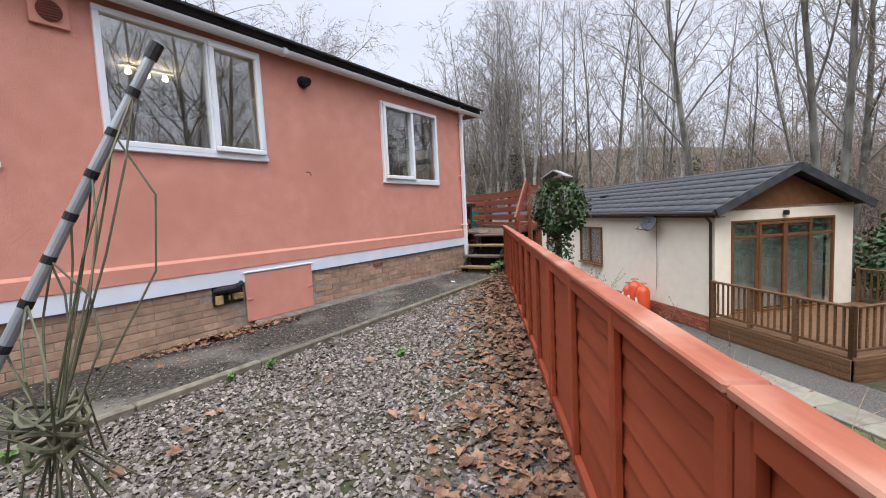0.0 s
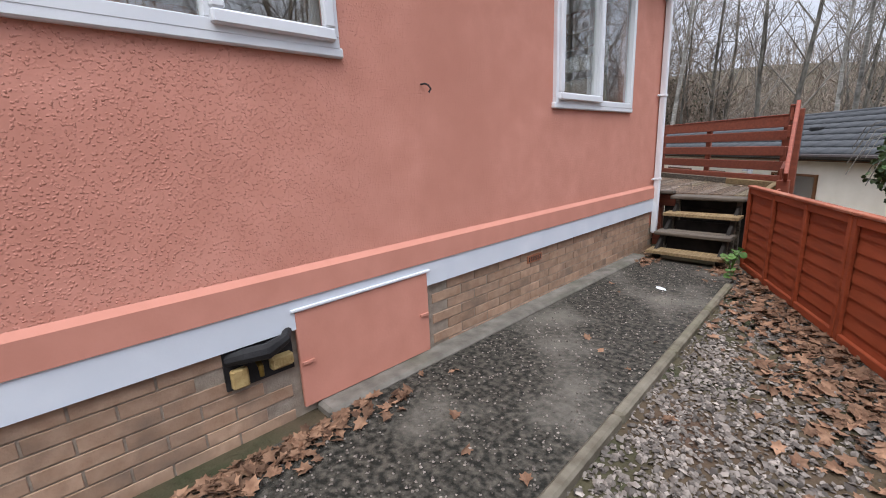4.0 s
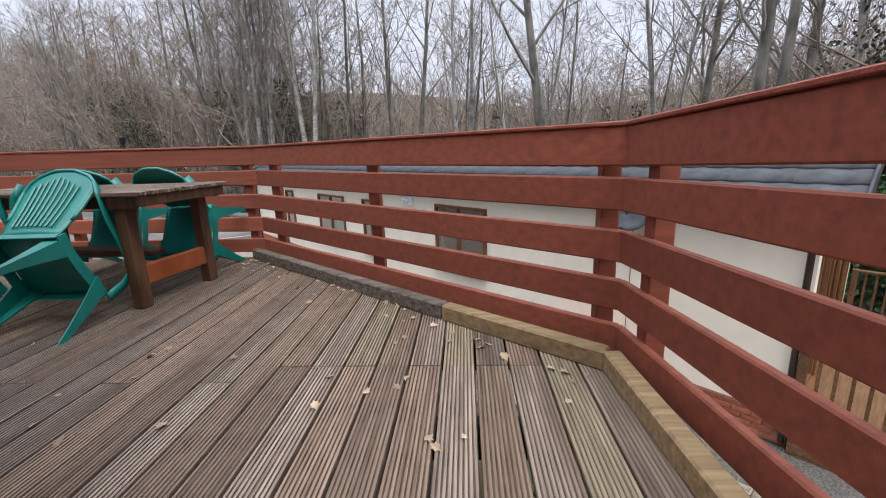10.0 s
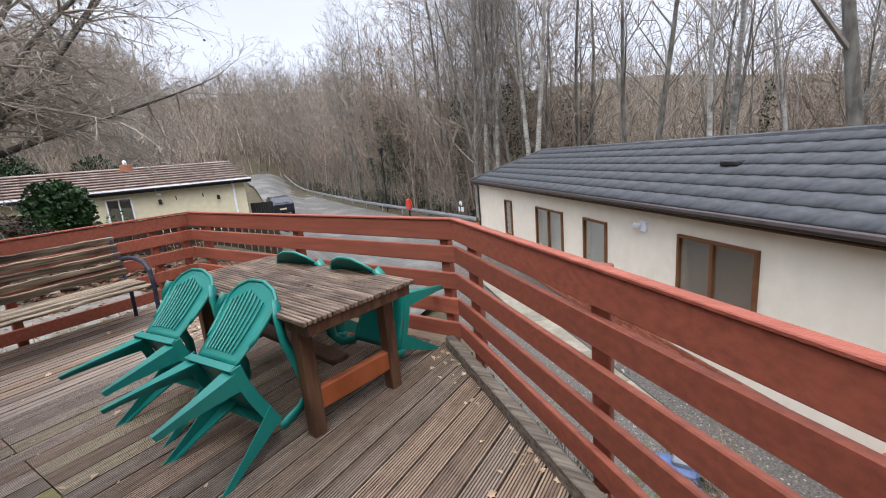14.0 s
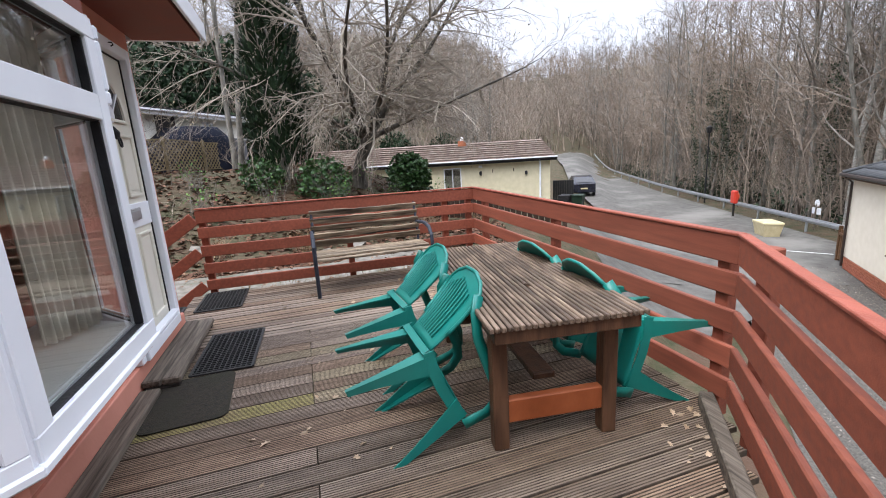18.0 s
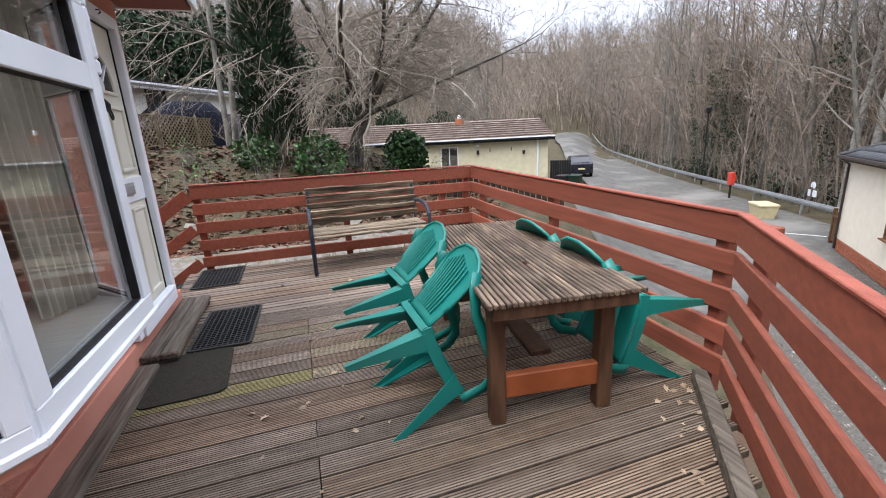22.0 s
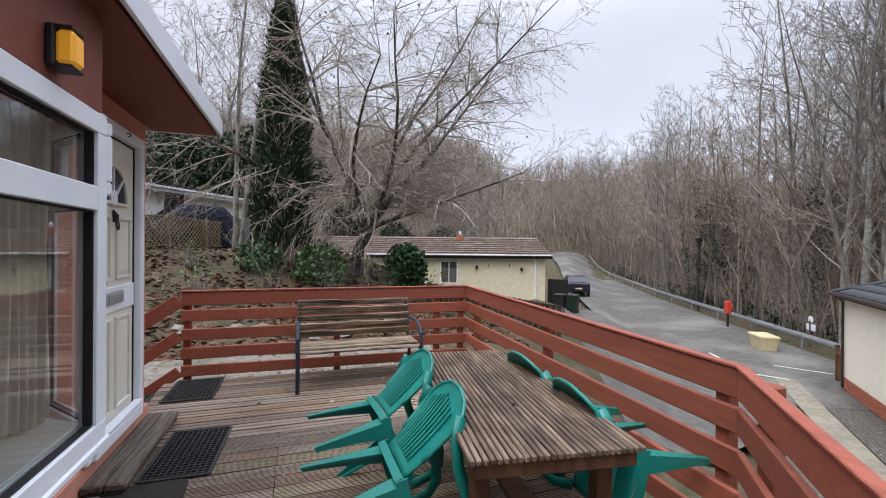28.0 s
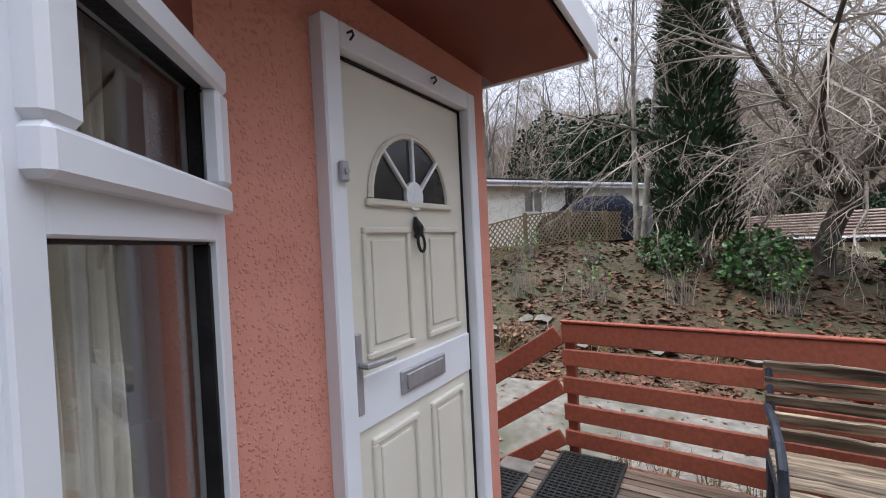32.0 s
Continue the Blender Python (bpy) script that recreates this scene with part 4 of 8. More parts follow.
# ---- red fence ----
fence = thing("fence", pose(F0[0], F0[1], 0, 0, 0, math.degrees(math.atan2(FD[1], FD[0]))), "orange-red painted overlap panel fence with a flat capping", "fence", kind="structure")
CAP = material("worn_red_capping", (0.23, 0.06, 0.03), (0.33, 0.11, 0.062), 7, 0.65, 0.3, 40, stretch=(0.5, 4, 4), c3=(0.38, 0.2, 0.14), big=3.5, dist=0.004)
TOP = 0.86
for p in range(6):
    x0 = p * 1.83
    for k in range(8):
        part("slat", Mesh().add([(x0 + 0.02, -0.022, 0.03 + k * 0.1), (x0 + 1.8, -0.022, 0.03 + k * 0.1), (x0 + 1.8, -0.008, 0.145 + k * 0.1), (x0 + 0.02, -0.008, 0.145 + k * 0.1),
                                 (x0 + 0.02, -0.010, 0.03 + k * 0.1), (x0 + 1.8, -0.010, 0.03 + k * 0.1), (x0 + 1.8, 0.004, 0.145 + k * 0.1), (x0 + 0.02, 0.004, 0.145 + k * 0.1)],
                                [(0, 1, 2, 3), (7, 6, 5, 4), (0, 4, 5, 1), (3, 2, 6, 7)]), FENCE_RED, fence)
    for x in (x0 + 0.025, x0 + 0.62, x0 + 1.22, x0 + 1.8):
        part("batten", Mesh().box((x, -0.034, 0.43), (0.045, 0.028, 0.84), 0.005), FENCE_RED, fence)
        part("batten", Mesh().box((x, 0.018, 0.42), (0.045, 0.026, 0.80), 0.005), FENCE_RED, fence)
    part("top_rail", Mesh().box((x0 + 0.915, -0.03, TOP - 0.03), (1.82, 0.03, 0.06), 0.005), FENCE_RED, fence)
    part("capping", Mesh().box((x0 + 0.915, -0.024, TOP + 0.012), (1.825, 0.07, 0.022), 0.007), CAP, fence)
    part("gravel_board", Mesh().box((x0 + 0.915, -0.03, 0.035), (1.82, 0.03, 0.06), 0.005), FENCE_RED, fence)
    part("post", Mesh().box((x0 + 0.0, 0.066, 0.14), (0.07, 0.07, 1.36), 0.008), FENCE_RED, fence)

# ---- folded rotary clothes dryer ----
ALU = material("dull_aluminium", (0.26, 0.29, 0.31), (0.38, 0.41, 0.43), 12, 0.45, 0.1, 80, metal=0.35)
CORD = material("green_washing_line", (0.05, 0.06, 0.035), (0.14, 0.13, 0.08), 20, 0.6)
dry = thing("rotary_dryer", pose(2.98, -7.58, -0.05), "folded rotary clothes dryer with tied-up green lines", "clothes dryer")
A, B = Vector((0.39, 0.0, 0.75)), Vector((0.62, 0.34, 1.55))
part("mast", Mesh().tube([(0.31, -0.1, 0), (0.31, -0.1, 0.9)], 0.022, 12), ALU, dry)
part("arm", Mesh().tube([A, A * 0.5 + B * 0.5, B], [0.0115, 0.011, 0.0095], 12), ALU, dry)
part("end_cap", Mesh().tube([B - (B - A).normalized() * 0.015, B + (B - A).normalized() * 0.02], 0.0125, 10), BLACK, dry)
part("hub", Mesh().tube([(0.31, -0.1, 0.66), (0.31, -0.1, 0.78)], 0.045, 12), BLACK, dry)
part("strut", Mesh().beam((0.31, -0.1, 0.72), A, 0.02, 0.02), ALU, dry)
knot = Vector((0.57, 0.13, 0.84))
for k in range(9):
    q = A + (B - A) * (0.1 + 0.1 * k)
    part("clip", Mesh().tube([q - (B - A).normalized() * 0.008, q + (B - A).normalized() * 0.008], 0.0118, 10), IRON, dry)
    for j in range(2):
        e = Vector((rng.gauss(0, 0.06), rng.gauss(0, 0.03), 0))
        low = knot + e * 0.35
        mid = (q + low) / 2 + e
        part("line", Mesh().tube([q, q * 0.55 + mid * 0.45 + e * 0.4, mid, low, low + Vector((rng.gauss(0, 0.08), rng.gauss(0, 0.05), -rng.uniform(0.1, 0.3)))], 0.0022, 5), CORD, dry)
g = Mesh().tube([knot + Vector((0.045 * math.cos(a + 0.16 * a), 0.045 * math.sin(a), 0.013 * a / 6.3 - 0.04 + 0.01 * math.sin(2.3 * a))) for a in [44.0 * i / 110 for i in range(111)]], 0.005, 5)
part("knot", g, CORD, dry, "knotted bundle of line")
for k in range(6):
    a = rng.uniform(0, 6.28)
    part("loop", Mesh().tube([knot, knot + Vector((0.16 * math.cos(a), 0.08 * math.sin(a), 0.04)), knot + Vector((0.26 * math.cos(a), 0.12 * math.sin(a), -0.12)), knot + Vector((0.1 * math.cos(a), 0.05 * math.sin(a), -0.22))], 0.0025, 5), CORD, dry)

# ---- steps up to the deck ----
OLDWOOD = material("weathered_grey_wood", (0.04, 0.032, 0.025), (0.165, 0.138, 0.11), 7, 0.8, 0.5, 26, stretch=(0.4, 7, 7), vary=0.12, dist=0.004)
NEWWOOD = material("pale_treated_wood", (0.17, 0.115, 0.06), (0.32, 0.235, 0.125), 6, 0.75, 0.35, 26, stretch=(0.4, 7, 7), vary=0.12, dist=0.003)
GROOVE = material("dirt_in_grooves", (0.035, 0.026, 0.02), (0.10, 0.076, 0.056), 12, 0.9, 0.2, 60)
# near-black timber; also colours the boards that imitate shade behind the steps
DARKWOOD_AND_SHADE = material("black_timber_and_step_shade", (0.012, 0.011, 0.01), (0.035, 0.03, 0.026), 7, 0.8, 0.3, 26)


def ridged_board(name, length, width, thick, mat, parent, ridges=8):
    """A grooved deck board along local y, its top at z = 0."""
    prof, p = [], width / ridges
    for k in range(ridges):
        x = -width / 2 + k * p
        prof += [(x + p * 0.02, -0.004), (x + p * 0.17, -0.0004), (x + p * 0.45, 0.0), (x + p * 0.72, -0.0004), (x + p * 0.86, -0.004)]
    prof += [(width / 2, -thick), (-width / 2, -thick)]
    n = len(prof)
    vs = [(x, y, z) for y in (0.0, length) for x, z in prof]
    fs = [(k, n + k, n + (k + 1) % n, (k + 1) % n) for k in range(n)] + [tuple(range(n)), tuple(reversed(range(n, 2 * n)))]
    ob = mesh_object(name, vs, fs, mat, parent)
    ob.data.materials.append(GROOVE)
    for k in range(ridges * 5):
        if k % 5 == 4 or (k % 5 == 3 and ridges > 4):
            ob.data.polygons[k].material_index = 1
    return ob


steps = thing("steps", pose(0.585, 0, 0), "four wooden steps with open risers up to the deck", "steps")
for k, (yf, zt, kind) in enumerate(((-0.72, 0.115, 1), (-0.50, 0.305, 0), (-0.245, 0.495, 1), (-0.03, 0.685, 0))):
    if kind:
        for j in range(2):
            ob = ridged_board("tread", 0.80, 0.115, 0.035, NEWWOOD, steps, 7)
            ob.matrix_basis = pose(0.40, yf + 0.06 + j * 0.12, zt, 0, 0, 90)
    else:
        part("tread", Mesh().box((0, yf + 0.13, zt - 0.022), (0.80, 0.26, 0.044), 0.014), OLDWOOD, steps)
for sx in (-0.33, 0.33):
    for yf, zt in ((-0.44, 0.26), (-0.19, 0.45), (0.03, 0.64)):
        part("bearer", Mesh().box((sx, yf + 0.06, zt / 2), (0.05, 0.07, zt), 0.006), OLDWOOD, steps)
    part("side_stringer", Mesh().beam((sx, -0.62, 0.0), (sx, 0.1, 0.52), 0.04, 0.16, 0.004), DARKWOOD_AND_SHADE, steps)

# added black boards: the dark void under steps and deck, put in as colour
part("back_board", Mesh().box((0.0, 0.26, 0.3), (1.1, 0.02, 0.6), 0.002), DARKWOOD_AND_SHADE, steps)
part("inner_riser", Mesh().box((0.0, -0.08, 0.2), (0.6, 0.02, 0.38), 0.002), DARKWOOD_AND_SHADE, steps)
part("inner_riser", Mesh().box((0.0, -0.32, 0.12), (0.6, 0.02, 0.24), 0.002), DARKWOOD_AND_SHADE, steps)

# ---- deck ----
def deck_span(x):
    """The deck's south and north edge at x."""
    south = 0.20 if x > -0.03 else (0.02 if x > -3.9 else -0.14)
    if x < C2[0]:
        t = (x - C1[0]) / (C2[0] - C1[0])
        north = C1[1] + (C2[1] - C1[1]) * t
    elif x < C3[0]:
        t = (x - C2[0]) / (C3[0] - C2[0])
        north = C2[1] + (C3[1] - C2[1]) * t
    else:
        north = C3[1]
    return south, north - 0.05


deck = thing("deck", pose(0, 0, DECK), "weathered grooved timber deck with some newer pale boards", "deck", kind="structure")
tones = [GREY_DECK, GREY_DECK, GREY_DECK, material("brown_deck", (0.11, 0.07, 0.048), (0.25, 0.18, 0.125), 7, 0.75, 0.5, 30, stretch=(7, 0.35, 7), vary=0.18, dist=0.004),
         material("pale_deck", (0.15, 0.12, 0.075), (0.31, 0.255, 0.17), 7, 0.75, 0.5, 30, stretch=(7, 0.35, 7), vary=0.12, dist=0.004),
         material("yellow_algae_deck", (0.17, 0.15, 0.05), (0.31, 0.27, 0.11), 7, 0.75, 0.5, 30, stretch=(7, 0.35, 7), dist=0.004, c3=(0.2, 0.15, 0.09), big=3.0)]
drng = random.Random(11)
PITCH = 0.1355
# rows of newer boards, counted from the row at x = -2.23: (south piece, north piece)
NEWER = {0: (5, 4), -2: (0, 4), -5: (4, 4), 17: (3, 4), 18: (3, 3), 20: (0, 4), 21: (3, 0), 22: (0, 3), 23: (4, 0), 24: (0, 4)}
for i in range(-20, 25):
    xc = -2.23 + i * PITCH
    s, n_ = deck_span(xc)
    worn = xc < -3.35
    c = 1.20 if i > 13 else (1.08 if i > -9 else drng.choice((0.9, 1.7, 2.2)))
    cut = s + 0.2 < c < n_ - 0.2 and (i in NEWER or i > 13 or drng.random() < 0.45)
    cuts = [s, c, n_] if cut else [s, n_]
    for j, (a, b2) in enumerate(zip(cuts, cuts[1:])):
        k = NEWER[i][j] if i in NEWER else (3 if drng.random() < 0.4 else 0)
        ob = ridged_board("deck_board", b2 - a - 0.006, 0.1285, 0.028, tones[k], deck, 2 if worn else 9)
        ob.matrix_basis = pose(xc, a + 0.003, drng.uniform(-0.0015, 0.0015), 0, drng.uniform(-0.3, 0.3), 0)
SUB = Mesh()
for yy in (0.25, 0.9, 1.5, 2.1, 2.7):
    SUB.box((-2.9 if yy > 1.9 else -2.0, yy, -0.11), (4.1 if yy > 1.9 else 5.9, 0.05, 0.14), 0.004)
part("joists", SUB, DARKWOOD_AND_SHADE, deck)
part("fascia_board", Mesh().box((-0.1, 0.23, -0.105), (0.55, 0.03, 0.15), 0.004).box((1.04, 0.19, -0.1), (0.16, 0.03, 0.15), 0.004), RED_STAIN, deck)
part("fascia_board", Mesh().beam((-5.1, -0.1, -0.11), (-5.0, 3.3, -0.11), 0.03, 0.15), RED_STAIN, deck)
for q in ((1.1, 0.28), (1.04, 1.16), (-1.25, 3.05), (-4.9, 3.15), (-4.9, 0.1), (-3.0, 3.1), (0.0, 2.15), (-0.05, 0.3)):
    gz = ground_z(*q)
    part("deck_post", Mesh().box((q[0], q[1], (gz - DECK - 0.03) / 2 - 0.03), (0.1, 0.1, DECK - gz), 0.008), RED_STAIN, deck)
part("short_board", Mesh().box((0.03, 0.14, 0.012), (0.3, 0.14, 0.035), 0.006), OLDWOOD, deck)


def edge_board(a, b2, mat=NEWWOOD):
    part("edging", Mesh().beam((*a, 0.04), (*b2, 0.04), 0.07, 0.085, 0.008), mat, deck)


edge_board((C2[0] - 0.06, C2[1] - 0.09), (0.40, 1.70), OLDWOOD)
edge_board((0.406, 1.694), (1.06, 1.17), NEWWOOD)
edge_board((1.07, 1.16), (1.13, 0.1), NEWWOOD)
edge_board((-4.9, 3.2), (-4.1, 3.18), OLDWOOD)

# ---- railing ----
BOARDS = [(0.87, 0.145), (0.69, 0.125), (0.485, 0.125), (0.285, 0.125), (0.095, 0.12)]
rail = thing("railing", pose(0, 0, DECK), "red-brown stained timber railing with five flat boards", "railing", kind="structure")
TOPRED = material("faded_red_rail_top", (0.2, 0.05, 0.03), (0.29, 0.085, 0.055), 7, 0.6, 0.3, 40, stretch=(0.5, 4, 4), big=2.0)


TOPS = {C0: 0.02, C1: 0.02, C2: -0.025, C3: -0.03, C4: 0.025}


def run(p0, p1, posts):
    a, b2 = Vector(p0), Vector(p1)
    da, db = TOPS[p0], TOPS[p1]
    for z, h in BOARDS:
        part("rail_board", Mesh().beam((*a, z + da * z), (*b2, z + db * z), 0.032, h, 0.006), RED_STAIN, rail)
    part("cap", Mesh().beam((*a, RAIL + 0.008 + da), (*b2, RAIL + 0.008 + db), 0.05, 0.016, 0.005), TOPRED, rail)
    d = (b2 - a).normalized()
    out = Vector((d[1], -d[0]))
    for s in posts:
        q = a + (b2 - a) * s + out * 0.055
        part("post", Mesh().box((q[0], q[1], 0.40), (0.072, 0.072, 1.03), 0.006, None), RED_STAIN, rail)


run(C1, C0, (0.02, 0.12, 0.5, 0.985))
run(C2, C1, (0.03, 0.48, 0.93))
run(C3, C2, (0.03, 0.51, 0.93))
# end run with the boards cut back to the sloping board
slope_a, slope_b = Vector((1.29, 0.12, RAIL + 0.035)), Vector((1.36, -0.6, 0.27))
for (z, h), yend in zip(BOARDS, (0.11, -0.10, -0.29, -0.47, -0.57)):
    t = (C4[1] - yend) / 0.99
    part("rail_board", Mesh().beam((*C3, z + TOPS[C3] * z), (C4[0] + 0.1 * t, yend, z + TOPS[C4] * z), 0.032, h, 0.006), RED_STAIN, rail)
part("cap", Mesh().beam((*C3, RAIL + 0.008 + TOPS[C3]), (*C4, RAIL + 0.008 + TOPS[C4]), 0.05, 0.016, 0.006), TOPRED, rail)
part("sloping_board", Mesh().beam(slope_a + Vector((0.03, 0, 0.0)), slope_b + Vector((0.03, 0, 0)), 0.036, 0.13, 0.006), TOPRED, rail)
for q in ((1.155, 1.10), (1.30, 0.22)):
    part("post", Mesh().box((q[0] + 0.03, q[1], 0.1), (0.075, 0.075, 1.68), 0.006), RED_STAIN, rail)
part("newel_post", Mesh().box((1.085, 0.17, -0.39), (0.08, 0.08, 0.7), 0.006), RED_STAIN, rail)
part("end_post", Mesh().box((1.36, -0.46, -0.16), (0.1, 0.09, 0.8), 0.006), RED_STAIN, rail)
for q in ((1.075, 0.132, -0.12), (1.095, 0.132, -0.2)):
    part("bolt", Mesh().tube([q, (q[0], q[1] - 0.016, q[2])], 0.008, 8), BLACK, rail)
part("lower_brace", Mesh().beam((1.115, 0.2, -0.1), (1.46, -0.85, -0.34), 0.034, 0.12), RED_STAIN, rail)
# rail down the back steps
for z, h in BOARDS[:1] + BOARDS[2:3] + BOARDS[4:]:
    part("rail_board", Mesh().beam((C0[0], C0[1] - 0.02, z), (C0[0] + 0.02, -1.5, z - 1.0), 0.032, h, 0.006), RED_STAIN, rail)
part("post", Mesh().box((C0[0] - 0.05, -1.4, -0.3), (0.072, 0.072, 1.1), 0.006), RED_STAIN, rail)
back = thing("back_steps", pose(0, 0, 0), "pale concrete steps down to the path behind the house", "steps")
for k in range(2):
    part("step", Mesh().box((-4.45, -0.3 - 0.32 * k, 0.28 - 0.17 * k), (1.1, 0.34, 0.62), 0.012), PALE_CONC, back)

# plank along the foot of the bay and the door step
tagged(Mesh().beam((-0.35, 0.092, DECK + 0.022), (-2.70, 0.092, DECK + 0.022), 0.12, 0.044, 0.008).make("plank", OLDWOOD), "weathered plank lying along the foot of the end wall", "plank")
stp = thing("door_step", pose(-3.32, 0.145, DECK), "low weathered timber step in front of the door", "step")
for k in (-0.058, 0.058):
    part("step_plank", Mesh().box((0, k, 0.055), (1.16, 0.112, 0.05), 0.01), OLDWOOD, stp)
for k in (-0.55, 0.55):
    part("bearer", Mesh().box((k, 0, 0.015), (0.06, 0.2, 0.03), 0.004), DARKWOOD_AND_SHADE, stp)

# ---- mats ----
RUBBER = material("black_rubber", (0.012, 0.013, 0.013), (0.03, 0.03, 0.03), 30, 0.6, 0.4, 90)
MATCLOTH = material("worn_dark_mat", (0.012, 0.011, 0.009), (0.04, 0.034, 0.024), 60, 0.9, 0.6, 120, c3=(0.02, 0.02, 0.012), big=4)


def rounded(w, h, r, n=5):
    pts = []
    for cx, cy, a0 in ((w / 2 - r, h / 2 - r, 0), (-w / 2 + r, h / 2 - r, 90), (-w / 2 + r, -h / 2 + r, 180), (w / 2 - r, -h / 2 + r, 270)):
        pts += [(cx + r * math.cos(radians(a0 + 90 * k / n)), cy + r * math.sin(radians(a0 + 90 * k / n))) for k in range(n + 1)]
    return pts


m1 = Mesh().prism(rounded(0.60, 0.46, 0.06), 0, 0.009).make("door_mat", MATCLOTH)
m1.matrix_basis = pose(-2.52, 0.36, DECK + 0.002, 0, 0, 3)
tagged(m1, "dark worn rectangular door mat with rounded corners", "mat", "door mats")


def ring_mat(x, y, w, h, rz):
    t = thing("rubber_mat", pose(x, y, DECK + 0.002, 0, 0, rz), "black ribbed rubber mat with drainage holes", "mat", "door mats")
    part("backing", Mesh().prism(rounded(w, h, 0.02), 0, 0.003), RUBBER, t)
    g = Mesh()
    for a, b2 in (((-w / 2, -h / 2), (w / 2, -h / 2)), ((w / 2, -h / 2), (w / 2, h / 2)), ((w / 2, h / 2), (-w / 2, h / 2)), ((-w / 2, h / 2), (-w / 2, -h / 2))):
        g.beam((*a, 0.008), (*b2, 0.008), 0.022, 0.012, 0.003)
    k = -w / 2 + 0.03
    while k < w / 2 - 0.01:
        g.beam((k, -h / 2 + 0.01, 0.008), (k, h / 2 - 0.01, 0.008), 0.008, 0.012, 0.002)
        k += 0.036
    k = -h / 2 + 0.03
    while k < h / 2 - 0.01:
        g.beam((-w / 2 + 0.01, k, 0.007), (w / 2 - 0.01, k, 0.007), 0.008, 0.01, 0.002)
        k += 0.036
    tagged(part("grid", g, RUBBER, t), kind="stuff")


ring_mat(-3.22, 0.49, 0.74, 0.40, -2)
ring_mat(-4.69, 0.21, 0.66, 0.43, 0)
ring_mat(-4.35, -0.28, 0.5, 0.3, 0)

# ---- garden table ----
table = thing("garden_table", pose(-1.985, 2.29, DECK, 0, 0, -8.3), "weathered slatted wooden garden table with a parasol hole", "table")
TL, TW, TH = 1.63, 0.73, 0.69
n_sl = 27
for k in range(n_sl):
    yy = -TW / 2 + (k + 0.5) * TW / n_sl
    if k == n_sl // 2:
        for xa, xb in ((-TL / 2, 0.275), (0.325, TL / 2)):
            part("slat", Mesh().box(((xa + xb) / 2, yy, TH - 0.012), (xb - xa, TW / n_sl - 0.007, 0.024), 0.004), TABLE_WOOD, table)
    else:
        part("slat", Mesh().box((0, yy, TH - 0.012), (TL, TW / n_sl - 0.007, 0.024), 0.004), TABLE_WOOD, table)
DARKTABLE = material("dark_oiled_wood", (0.045, 0.022, 0.012), (0.11, 0.055, 0.03), 6, 0.55, 0.3, 30, stretch=(3, 3, 0.5), vary=0.1)
for yy in (-TW / 2 + 0.05, TW / 2 - 0.05):
    part("apron", Mesh().box((0, yy, TH - 0.06), (TL - 0.12, 0.03, 0.07), 0.004), DARKTABLE, table)
for xx in (-TL / 2 + 0.04, TL / 2 - 0.04, 0):
    part("apron", Mesh().box((xx, 0, TH - 0.055), (0.04, TW - 0.06, 0.06), 0.004), DARKTABLE, table)
for sx in (-1, 1):
    for sy in (-1, 1):
        part("leg", Mesh().box((sx * (TL / 2 - 0.19), sy * (TW / 2 - 0.09), (TH - 0.03) / 2), (0.075, 0.075, TH - 0.03), 0.006), DARKTABLE, table)
    part("end_stretcher", Mesh().box((sx * (TL / 2 - 0.19), 0, 0.19), (0.05, TW - 0.24, 0.12), 0.006), material("orange_oiled_wood", (0.2, 0.05, 0.015), (0.3, 0.085, 0.03), 6, 0.5, 0.2, 30) if sx > 0 else DARKTABLE, table)
part("long_stretcher", Mesh().box((0, 0, 0.27), (TL - 0.6, 0.12, 0.035), 0.006), DARKTABLE, table)

